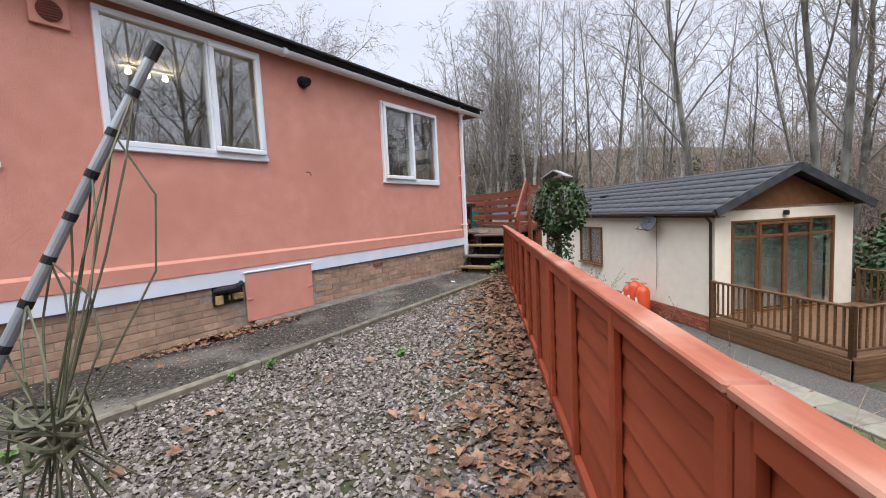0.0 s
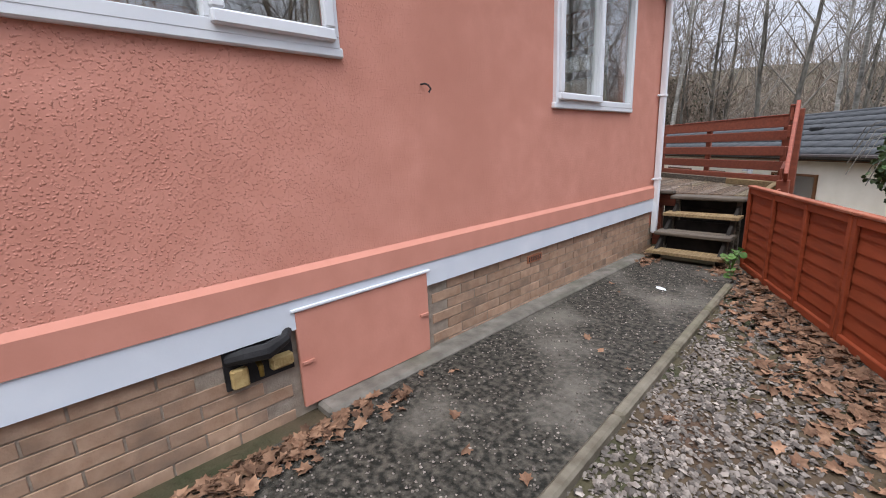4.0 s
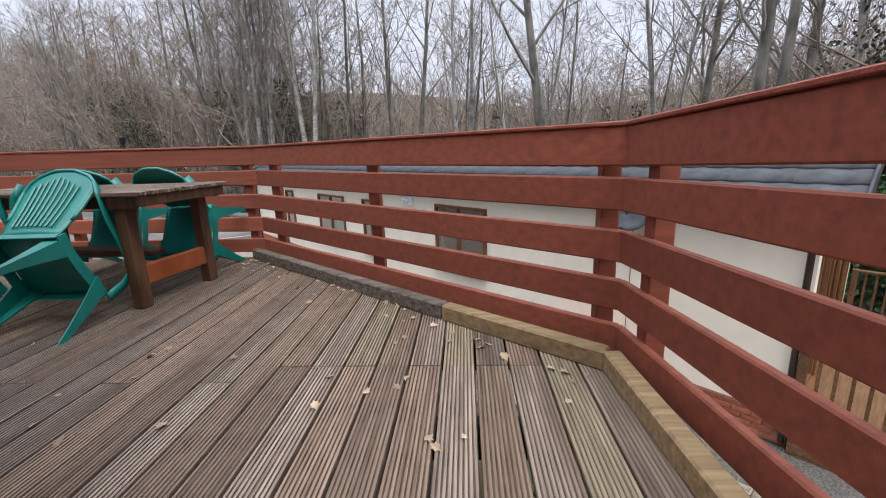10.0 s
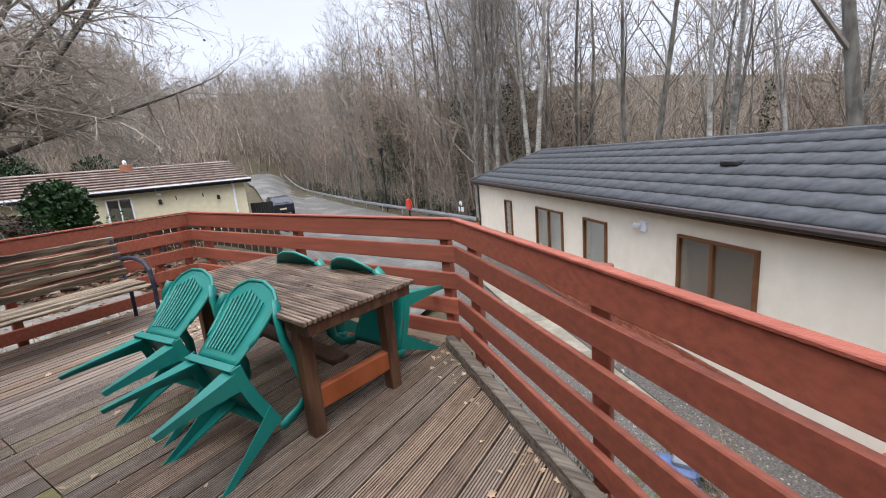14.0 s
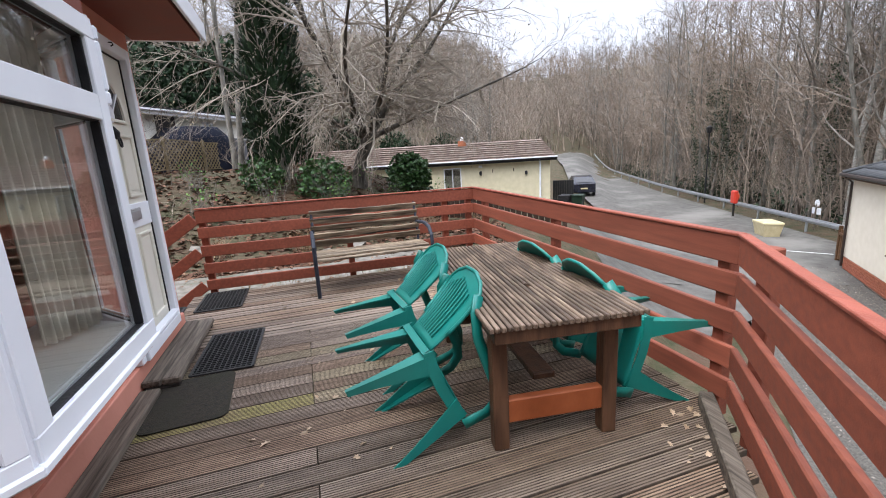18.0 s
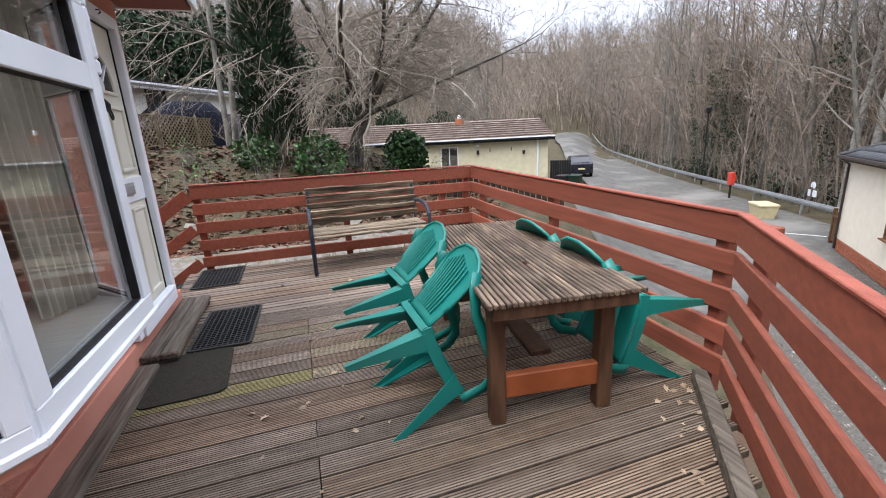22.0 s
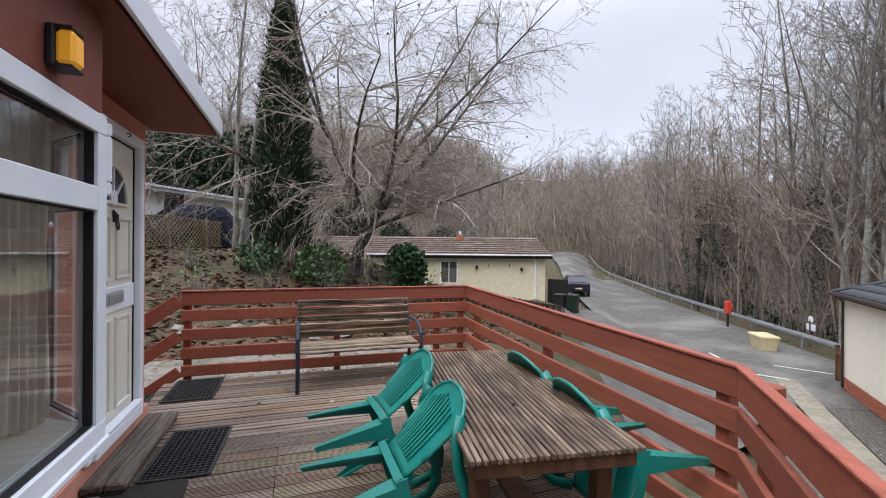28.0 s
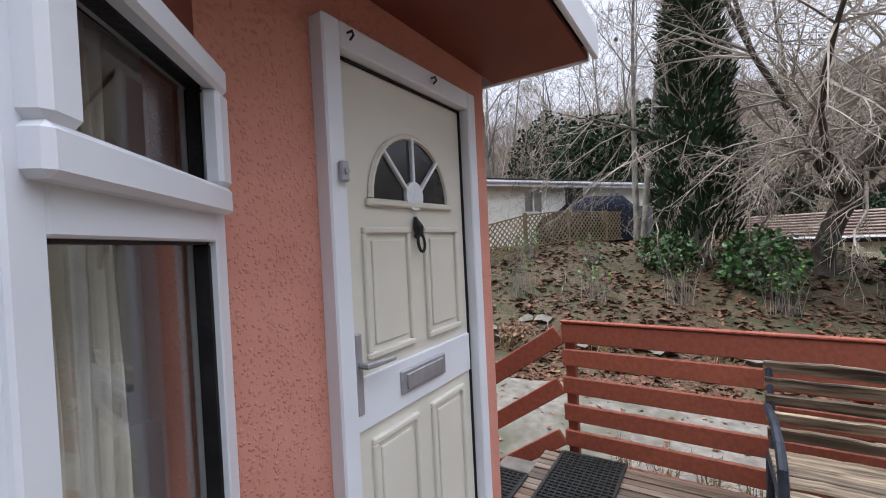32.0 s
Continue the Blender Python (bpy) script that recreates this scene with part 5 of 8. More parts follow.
# ---- moulded green chair, tipped forward against the table ----
def green_chair(name, m, label):
    c = thing(name, m, label, "chair", "green chairs round the table")
    def sheet(fn, nu, nv, thick):
        g = Mesh()
        top = [fn(i / nu, j / nv) for j in range(nv + 1) for i in range(nu + 1)]
        nn2 = (nu + 1) * (nv + 1)
        nor = []
        for j in range(nv + 1):
            for i in range(nu + 1):
                a = Vector(fn(min(1, (i + 1) / nu), j / nv)) - Vector(fn(max(0, (i - 1) / nu), j / nv))
                b2 = Vector(fn(i / nu, min(1, (j + 1) / nv))) - Vector(fn(i / nu, max(0, (j - 1) / nv)))
                q = a.cross(b2)
                nor.append(q.normalized() if q.length > 1e-9 else Vector((0, 0, 1)))
        bot = [tuple(Vector(p) - q * thick) for p, q in zip(top, nor)]
        fs = []
        for j in range(nv):
            for i in range(nu):
                k = j * (nu + 1) + i
                fs.append((k, k + 1, k + nu + 2, k + nu + 1))
                fs.append((nn2 + k, nn2 + k + nu + 1, nn2 + k + nu + 2, nn2 + k + 1))
        rim = [i for i in range(nu)] + [(j + 1) * (nu + 1) - 1 for j in range(nv)] + [nv * (nu + 1) + i for i in range(nu, 0, -1)] + [j * (nu + 1) for j in range(nv, 0, -1)]
        for a, b2 in zip(rim, rim[1:] + rim[:1]):
            fs.append((b2, a, nn2 + a, nn2 + b2))
        return g.add(top + bot, fs)

    def seat(u, v):
        w = 0.225 - 0.03 * (1 - v)
        return ((u - 0.5) * 2 * w, -0.40 + 0.42 * v, 0.425 - 0.03 * math.sin(math.pi * u) * math.sin(math.pi * min(1, v * 1.1)) - 0.05 * max(0, v - 0.85) * 6 * max(0, v - 0.85) + 0.012 * v)
    part("seat", sheet(seat, 12, 12, 0.008), GREEN_PLASTIC, c, smooth=True)

    def back(u, v):
        w = 0.165 + 0.06 * v ** 0.8
        if v > 0.72:
            w *= math.sqrt(max(0.02, 1 - ((v - 0.72) / 0.285) ** 2)) * 0.9 + 0.1 * (1 - (v - 0.72) / 0.28)
        xx = (u - 0.5) * 2 * w
        return (xx, -0.40 - 0.13 * v - 0.05 * v * v + 0.5 * xx * xx, 0.43 + 0.42 * v)
    part("backrest", sheet(back, 14, 18, 0.009), GREEN_PLASTIC, c, smooth=True)
    for k in range(9):
        u = 0.19 + 0.62 * k / 8
        top_v = 0.86 - 0.12 * abs(k - 4) / 4
        pts = [Vector(back(u, 0.1 + (top_v - 0.1) * j / 8)) + Vector((0, -0.010, 0)) for j in range(9)]
        part("rib", Mesh().tube(pts, 0.0058, 5), GREEN_PLASTIC, c)
        pts = [p + Vector((0, 0.013, 0)) for p in pts]
        part("rib", Mesh().tube(pts, 0.0058, 5), GREEN_PLASTIC, c)
    rim_pts = [Vector(back(0, v / 12)) for v in range(3, 12)] + [Vector(back(u / 10, 0.985)) for u in range(1, 10)] + [Vector(back(1, v / 12)) for v in range(11, 2, -1)]
    part("back_rim", Mesh().tube(rim_pts, 0.011, 7), GREEN_PLASTIC, c, smooth=True)
    for sx in (-1, 1):
        def strap(path, w0, w1, normal):
            vs, n3 = [], len(path)
            fs = []
            for i, p in enumerate(path):
                p = Vector(p)
                d = (Vector(path[min(i + 1, n3 - 1)]) - Vector(path[max(i - 1, 0)])).normalized()
                o = d.cross(Vector(normal)).normalized()
                w = w0 + (w1 - w0) * i / (n3 - 1)
                t = d.cross(o).normalized() * 0.0045
                vs += [tuple(p - o * w + t), tuple(p + o * w + t), tuple(p + o * w - t), tuple(p - o * w - t)]
            for i in range(n3 - 1):
                for k in range(4):
                    fs.append((4 * i + k, 4 * i + (k + 1) % 4, 4 * i + 4 + (k + 1) % 4, 4 * i + 4 + k))
            fs += [(3, 2, 1, 0), tuple(4 * (n3 - 1) + k for k in range(4))]
            return Mesh().add(vs, fs)
        arm = [(sx * 0.215, -0.53, 0.76), (sx * 0.25, -0.47, 0.70), (sx * 0.268, -0.36, 0.655), (sx * 0.272, -0.2, 0.64), (sx * 0.27, -0.08, 0.632), (sx * 0.266, -0.0, 0.60), (sx * 0.262, 0.035, 0.53), (sx * 0.256, 0.03, 0.45), (sx * 0.252, 0.03, 0.40)]
        part("armrest", strap(arm, 0.03, 0.028, (sx, 0.0, 0.35)), GREEN_PLASTIC, c, smooth=True)
        # front leg, an angle section that tapers to the foot
        for nm, y0, y1, xt, xb in (("leg", 0.0, 0.035, 0.235, 0.262), ("leg", -0.37, -0.47, 0.205, 0.245)):
            fr = 1 if nm == "leg" and y0 == 0.0 else -1
            g = Mesh()
            ring = []
            for s in range(7):
                t = s / 6
                xx, yy, zz = sx * (xt + (xb - xt) * t), y0 + (y1 - y0) * t, 0.43 * (1 - t)
                w = 0.085 * (1 - t) ** 1.3 + 0.026
                ring.append([(xx, yy + fr * 0.004, zz), (xx, yy - fr * w, zz), (xx - sx * 0.007, yy - fr * w, zz), (xx - sx * 0.007, yy - fr * 0.007, zz),
                             (xx - sx * w * 0.9, yy - fr * 0.007, zz), (xx - sx * w * 0.9, yy + fr * 0.004, zz)])
            vs = [p for r in ring for p in r]
            fs = [(6 * s + k, 6 * s + (k + 1) % 6, 6 * s + 6 + (k + 1) % 6, 6 * s + 6 + k) for s in range(6) for k in range(6)]
            fs += [(5, 4, 3, 2, 1, 0), tuple(36 + k for k in range(6))]
            part("leg", g.add(vs, fs), GREEN_PLASTIC, c)
        part("seat_skirt", strap([(sx * 0.222, 0.01, 0.415), (sx * 0.222, -0.1, 0.395), (sx * 0.216, -0.2, 0.39), (sx * 0.208, -0.3, 0.395), (sx * 0.2, -0.4, 0.415)], 0.028, 0.028, (sx, 0, 0)), GREEN_PLASTIC, c)
    part("front_skirt", Mesh().box((0, 0.018, 0.40), (0.44, 0.008, 0.05), 0.003), GREEN_PLASTIC, c)
    part("back_skirt", Mesh().box((0, -0.4, 0.405), (0.38, 0.008, 0.04), 0.003), GREEN_PLASTIC, c)
    return c


TIPPED = 68
def tipped(x, y, rz, tilt):
    return pose(x, y, DECK + 0.004, 0, 0, rz) @ pose(0, 0, 0, -tilt, 0, 0)
ch = green_chair("garden_chair", tipped(-1.70, 1.40, 1, TIPPED) @ Matrix.Diagonal((0.95, 0.95, 0.95, 1)), "green moulded plastic garden chair tipped forward against the table")
copy_thing(ch, tipped(-2.34, 1.45, 4, TIPPED))
copy_thing(ch, tipped(-1.60, 3.07, 176, TIPPED + 2))
copy_thing(ch, tipped(-2.25, 3.12, 182, TIPPED + 2))

# ---- bench ----
BENCHWOOD = material("peeling_bench_wood", (0.05, 0.034, 0.022), (0.36, 0.285, 0.2), 4.5, 0.7, 0.6, 24, stretch=(9, 0.6, 9), vary=0.16, dist=0.005, c3=(0.02, 0.014, 0.011), big=2.2)
BLUEIRON = material("blue_black_cast_iron", (0.012, 0.016, 0.026), (0.03, 0.036, 0.05), 14, 0.5, 0.3, 60)
def rough_slat(length, w, thick, seed):
    """A weathered slat along local y whose long edges are split and uneven; w along x, thick along z."""
    sr = random.Random(seed)
    g, n = Mesh(), 22
    lo = hi = 0.0
    ring = []
    for i in range(n + 1):
        y = -length / 2 + length * i / n
        lo = 0.6 * lo + sr.gauss(0, 0.0035)
        hi = 0.6 * hi + sr.gauss(0, 0.0035)
        dz = sr.gauss(0, 0.0012)
        a, b = -w / 2 + lo, w / 2 + hi
        ring.append([(a + 0.005, y, dz - thick / 2), (b - 0.005, y, dz - thick / 2), (b, y, dz - thick * 0.2), (b - 0.002, y, dz + thick * 0.3), (b - 0.008, y, dz + thick / 2), (a + 0.008, y, dz + thick / 2), (a + 0.002, y, dz + thick * 0.3), (a, y, dz - thick * 0.2)])
    vs = [p for r in ring for p in r]
    fs = [(8 * i + k, 8 * i + (k + 1) % 8, 8 * i + 8 + (k + 1) % 8, 8 * i + 8 + k) for i in range(n) for k in range(8)]
    fs = [tuple(reversed(f)) for f in fs] + [tuple(range(8)), tuple(8 * n + k for k in reversed(range(8)))]
    return g.add(vs, fs)


bench = thing("garden_bench", pose(-4.52, 1.84, DECK), "slatted wooden garden bench with peeling varnish and iron ends", "bench")
for k in range(5):
    z = 0.49 + k * 0.083
    part("back_slat", rough_slat(1.28, 0.072, 0.022, 40 + k), BENCHWOOD, bench).matrix_basis = pose(-0.255 - 0.028 * k, 0, z, 0, -72, 0)
for k in range(5):
    part("seat_slat", rough_slat(1.28, 0.085, 0.024, 50 + k), BENCHWOOD, bench).matrix_basis = pose(-0.20 + 0.098 * k, 0, 0.405 - 0.006 * (k == 0) - 0.018 * (k == 4))
for sy in (-1, 1):
    y = sy * 0.635
    part("iron_end", Mesh().tube([(-0.27, y, 0.0), (-0.25, y, 0.2), (-0.235, y, 0.38)], 0.019, 8), BLUEIRON, bench)
    part("back_stay", Mesh().tube([(-0.235, y * 0.97, 0.36), (-0.30, y * 0.97, 0.6), (-0.385, y * 0.97, 0.86)], 0.016, 8), BLUEIRON, bench)
    part("seat_bar", Mesh().box((0, y, 0.375), (0.5, 0.03, 0.035), 0.006), BLUEIRON, bench)
    arc = [(0.275, y, 0.0), (0.285, y, 0.25), (0.30, y, 0.42), (0.28, y, 0.54), (0.19, y, 0.62), (0.04, y, 0.645), (-0.12, y, 0.64), (-0.29, y, 0.62)]
    g = Mesh().tube(arc, 0.021, 8)
    part("arm", g, BLUEIRON, bench)

scrap = Mesh().prism([(0, -0.07), (0.03, -0.02), (0.028, 0.04), (0, 0.06), (-0.03, 0.03), (-0.026, -0.02)], 0, 0.004).make("paper_scrap", WHITE_PVC)
scrap.matrix_basis = pose(0.72, -1.72, 0.004, 0, 0, 60)
tagged(scrap, "small white leaf-shaped scrap on the path", "litter")
spots = []
for k in range(60):
    spots.append((rng.gauss(-4.0, 0.4), rng.gauss(2.75, 0.3), DECK))
for k in range(90):
    spots.append((rng.gauss(-3.68, 0.17), rng.gauss(2.42, 0.15), DECK))
for k in range(70):
    t = rng.random()
    spots.append((C2[0] + (C3[0] - C2[0]) * t - abs(rng.gauss(0.1, 0.12)), C2[1] + (C3[1] - C2[1]) * t - abs(rng.gauss(0.14, 0.1)), DECK))
for k in range(50):
    spots.append((rng.uniform(-4.6, 0.8), rng.uniform(0.7, 1.6), DECK))
spots = [p for p in spots if p[1] < deck_span(p[0])[1] - 0.03]
PALE_LEAF = material("pale_dead_leaves", (0.22, 0.15, 0.09), (0.42, 0.33, 0.24), 14, 0.85, 0.2, 40, vary=0.3, island=True)
scatter("deck_leaves", spots, lambda p: dead_leaf(p, 0.012, 0.03), PALE_LEAF, "scattered pale dead leaves lying on the deck boards", "leaves")

# ---- plinth bricks ----
bw, bh = 0.285, 0.067
brick_mesh = None
plinth = bpy.data.objects["plinth"]
rest = Mesh()
for row in range(7):
    z = 0.445 - row * 0.075
    off = 0.1475 * (row % 2)
    for k in range(46):
        yc = -0.15 - off - k * 0.295
        if yc < -HOUSE_L + 0.1 or (-5.1 < yc < -3.93) or (-5.42 < yc < -4.9 and row < 3):
            continue
        if yc > -9.4:
            if brick_mesh is None:
                ob = Mesh().box((0, 0, 0), (0.03, bw, bh), 0.0025).make("brick", BRICK, plinth)
                brick_mesh = ob.data
            else:
                ob = new("brick", brick_mesh)
                ob.parent = plinth
            ob.matrix_basis = pose(-0.022 + rng.uniform(-0.0015, 0.0015), yc, z)
        else:
            rest.box((-0.022, yc, z), (0.03, bw, bh), 0.0025)
part("brick_courses", rest, BRICK, plinth)
air = thing("air_brick", pose(-0.005, -2.75, 0.41), "terracotta air brick in the plinth", "air brick")
part("frame", Mesh().box((0, 0, 0), (0.014, 0.215, 0.066), 0.003), material("terracotta", (0.28, 0.11, 0.06), (0.34, 0.14, 0.08), 10, 0.85), air)
for k in range(6):
    part("slot", Mesh().box((0.008, -0.08 + k * 0.032, 0), (0.003, 0.014, 0.042), 0), BLACK, air)

# ---- the cream neighbour, lower down beyond the railing ----
ND, NN = Vector((-0.697, 0.717)), Vector((0.717, 0.697))
NANG = math.degrees(math.atan2(ND[1], ND[0]))
NL, NW, NEAVE = 17.9, 4.1, 0.87
NB = LOW


def nb(d, n, z):
    p = ND * (d + 0.04) + NN * (6.03 + n)
    return (p[0], p[1], z)


wall_with_holes("wall_neighbour", NL, NB + 0.42, NEAVE + 0.05, 0.2,
                        [(NL - b, NL - a, z0, z1) for a, b, z0, z1 in ((10.45, 12.1, -1.0, 0.31), (8.45, 9.4, -1.0, 0.31), (4.85, 6.35, -0.92, 0.40), (14.1, 14.75, -0.95, 0.30))],
                        Matrix.Translation(nb(NL, 0, 0)) @ pose(0, 0, 0, 0, 0, NANG + 180), CREAM, "cream rendered long wall of the neighbouring park home")
OBSCURE = glass_material("obscured_glass", (0.85, 0.82, 0.75), 0.25)
for k, (a, b2, z0, z1, bars, gm) in enumerate(((10.45, 12.1, -1.0, 0.31, (0.83,), GLASS), (8.45, 9.4, -1.0, 0.31, (), GLASS), (4.85, 6.35, -0.92, 0.40, (0.72,), OBSCURE), (14.1, 14.75, -0.95, 0.30, (), GLASS))):
    w = uprights_window("window_%d" % (k + 7), Matrix.Translation(nb(b2, -0.02, z0)) @ pose(0, 0, 0, 0, 0, NANG + 180), b2 - a, z1 - z0, BROWN_FRAME, gm, bars, (), label="brown framed window in the cream wall")
    bl = Mesh().box(((b2 - a) / 2, 0.16, (z1 - z0) / 2), (b2 - a - 0.1, 0.01, z1 - z0 - 0.08), 0)
    part("blind", bl, material("net_blind", (0.2, 0.15, 0.12), (0.34, 0.28, 0.24), 40, 0.9) if gm is OBSCURE else ROOM, w)
q0, q1, q2, q3 = nb(0.15, 0.15, 0), nb(NL - 0.05, 0.15, 0), nb(NL - 0.05, NW, 0), nb(0.15, NW, 0)
tagged(Mesh().beam((*q2[:2], -0.6), (*q3[:2], -0.6), 0.1, 2.9, 0).make("wall_neighbour_back", CREAM), "cream rendered back wall of the neighbour", "wall", kind="structure")
tagged(Mesh().beam((*q1[:2], -0.6), (*q2[:2], -0.6), 0.1, 2.9, 0).make("wall_neighbour_end", CREAM), "cream rendered far end wall of the neighbour", "wall", kind="structure")
pl = tagged(Mesh().beam(nb(0.02, 0.06, NB + 0.17), nb(NL - 0.02, 0.06, NB + 0.17), 0.1, 0.54, 0).make("plinth_neighbour", MORTAR), "red brick plinth of the neighbouring home", "plinth", kind="structure")
REDBRICK = material("red_brick", (0.26, 0.08, 0.045), (0.36, 0.12, 0.07), 12, 0.9, 0.3, 70, vary=0.18)
bm0 = None
for row in range(5):
    for k in range(50):
        d = 0.15 + k * 0.225 + 0.1125 * (row % 2)
        p = nb(d, 0.0, NB + 0.37 - row * 0.075)
        if bm0 is None:
            ob = Mesh().box((0, 0, 0), (0.215, 0.03, 0.065), 0.004).make("brick", REDBRICK, pl)
            bm0 = ob.data
        else:
            ob = new("brick", bm0)
            ob.parent = pl
        ob.matrix_basis = Matrix.Translation(p) @ pose(0, 0, 0, 0, 0, NANG)
g = Mesh()
for row in range(5):
    for k in range(50, 79):
        d = 0.15 + k * 0.225 + 0.1125 * (row % 2)
        g.box((0, 0, 0), (0.215, 0.03, 0.065), 0.004, Matrix.Translation(nb(d, 0.0, NB + 0.37 - row * 0.075)) @ pose(0, 0, 0, 0, 0, NANG))
tagged(part("brick_courses", g, REDBRICK, pl), kind="stuff")

# tiled roof: gable at the near end, hip at the far end
RZ = 1.87
roofn = thing("roof_neighbour", Matrix.Translation(nb(0, 0, 0)) @ pose(0, 0, 0, 0, 0, NANG), "dark grey pressed-tile pitched roof of the neighbouring home", "roof", kind="structure")
# local x along the house, local -y over the house
ex0, ex1, ey0, ey1, ry = -0.28, NL + 0.2, 0.22, -NW - 0.22, -NW / 2
g = Mesh().add([(ex0, ey0, NEAVE), (ex1, ey0, NEAVE), (ex1, ey1, NEAVE), (ex0, ey1, NEAVE), (ex0, ry, RZ - 0.03), (ex1 - 2.2, ry, RZ - 0.03)],
               [(0, 1, 5, 4), (2, 3, 4, 5), (1, 2, 5)])
part("roof_deck", g, ROOF_TILE, roofn)
slope_len = math.hypot(ey0 - ry, RZ - NEAVE)
ang = math.atan2(RZ - NEAVE, ey0 - ry)
ROWS = 7
TILE = material("grey_pressed_tile", (0.03, 0.033, 0.037), (0.07, 0.073, 0.078), 5, 0.62, 0.25, 60, vary=0.12, island=True, c3=(0.085, 0.09, 0.09), big=1.5)


def tile_mesh(w):
    vs, fs, n = [], [], 10
    for j, (t, z) in enumerate(((0.0, 0.028), (slope_len / ROWS + 0.02, 0.004))):
        for i in range(n + 1):
            u = i / n
            vs.append((w * u, -t, z + 0.014 * (0.5 + 0.5 * math.sin(2 * math.pi * (u * 2)))))
    for i in range(n + 1):
        vs.append((w * i / n, 0.0, -0.006))
    for i in range(n):
        fs += [(i, i + 1, n + 2 + i, n + 1 + i), (2 * n + 2 + i, 2 * n + 3 + i, i + 1, i)]
    return vs, fs


tw = 0.62
tv, tf = tile_mesh(tw)
tmesh = None
for row in range(ROWS):
    t = row * slope_len / ROWS
    y, z = ey0 - t * math.cos(ang), NEAVE + 0.02 + t * math.sin(ang)
    cut = 2.2 * row / ROWS
    x = ex0 + (0.0 if row % 2 else -0.0)
    while x + tw < ex1 - cut + 0.2:
        m = Matrix.Translation((x, y, z)) @ Matrix.Rotation(-ang, 4, "X")
        if tmesh is None:
            ob = mesh_object("roof_tile", tv, tf, TILE, roofn, smooth=True)
            tmesh = ob.data
        else:
            ob = new("roof_tile", tmesh)
            ob.parent = roofn
        ob.matrix_basis = m
        x += tw
part("ridge_cap", Mesh().tube([(ex0, ry, RZ), (ex1 - 2.2, ry, RZ)], 0.075, 8), TILE, roofn)
part("hip_cap", Mesh().tube([(ex1 - 2.2, ry, RZ), (ex1, ey0, NEAVE + 0.04)], 0.06, 8), TILE, roofn)
part("roof_vent", Mesh().box((6.4, -1.1, NEAVE + 0.62), (0.34, 0.3, 0.09), 0.02), BLACK, roofn)
BROWNPIPE = material("dark_brown_gutter", (0.02, 0.012, 0.01), (0.04, 0.025, 0.02), 8, 0.4)
part("gutter", Mesh().tube([(ex0, ey0 + 0.05, NEAVE - 0.02), (ex1, ey0 + 0.05, NEAVE - 0.02)], 0.055, 8), BROWNPIPE, roofn)
part("fascia", Mesh().box(((ex0 + ex1) / 2, ey0 - 0.03, NEAVE - 0.06), (ex1 - ex0, 0.03, 0.16), 0.004), BROWNPIPE, roofn)
part("soffit", Mesh().box(((ex0 + ex1) / 2, 0.1, NEAVE - 0.12), (ex1 - ex0, 0.25, 0.02), 0.002), BROWN_FRAME, roofn)
for x in (0.06, NL - 0.06):
    part("downpipe", Mesh().tube([(x, ey0 + 0.02, NEAVE - 0.06), (x, 0.06, NEAVE - 0.25), (x, 0.05, NB + 0.1)], 0.034, 8), BROWNPIPE, roofn)
for sy in (ey0, ey1):
    part("verge_board", Mesh().beam((ex0 - 0.01, sy, NEAVE - 0.02), (ex0 - 0.01, ry, RZ - 0.02), 0.03, 0.2, 0.004), ROOF_TILE, roofn)
# gable end with patio doors, in a frame of local x along the gable
gm = Matrix.Translation(nb(0.05, 0, 0)) @ pose(0, 0, 0, 0, 0, math.degrees(math.atan2(NN[1], NN[0])))
wall_with_holes("wall_neighbour_gable", NW, NB + 0.42, NEAVE + 0.05, 0.18, [(0.5, 3.5, NB + 0.45, 0.62)], gm, CREAM, "cream rendered gable wall with brown patio doors")
g = Mesh().add([(0.0, 0.0, NEAVE), (NW, 0.0, NEAVE), (NW / 2, 0.0, RZ - 0.12), (0, 0.12, NEAVE), (NW, 0.12, NEAVE), (NW / 2, 0.12, RZ - 0.12)], [(0, 1, 2), (5, 4, 3), (0, 2, 5, 3), (2, 1, 4, 5), (1, 0, 3, 4)])
ob = g.make("gable_boarding", material("orange_brown_boarding", (0.16, 0.07, 0.03), (0.22, 0.10, 0.045), 6, 0.6, 0.1, 40))
ob.matrix_basis = gm
tagged(ob, "brown boarded gable triangle under the roof", "gable", kind="structure")
pd = uprights_window("patio_doors", gm @ pose(0.5, 0, NB + 0.45), 3.0, 0.62 - NB - 0.45, BROWN_FRAME, GLASS, (0.72, 1.5, 2.28), ((0.74, 1.5, 0.02, 2.2), (1.5, 2.26, 0.02, 2.2)), transom=1.86, label="brown framed glazed patio doors of the neighbour")
part("curtain_panel", Mesh().box((1.5, 0.22, 1.1), (2.9, 0.02, 2.1), 0), material("grey_green_curtain", (0.16, 0.19, 0.19), (0.24, 0.27, 0.27), 6, 0.9), pd)
tagged(Mesh().box((0, 0, 0), (0.12, 0.1, 0.12), 0.02, gm @ pose(2.0, -0.06, 0.76)).make("outdoor_light", BLACK), "small black outdoor light on the gable", "lamp")
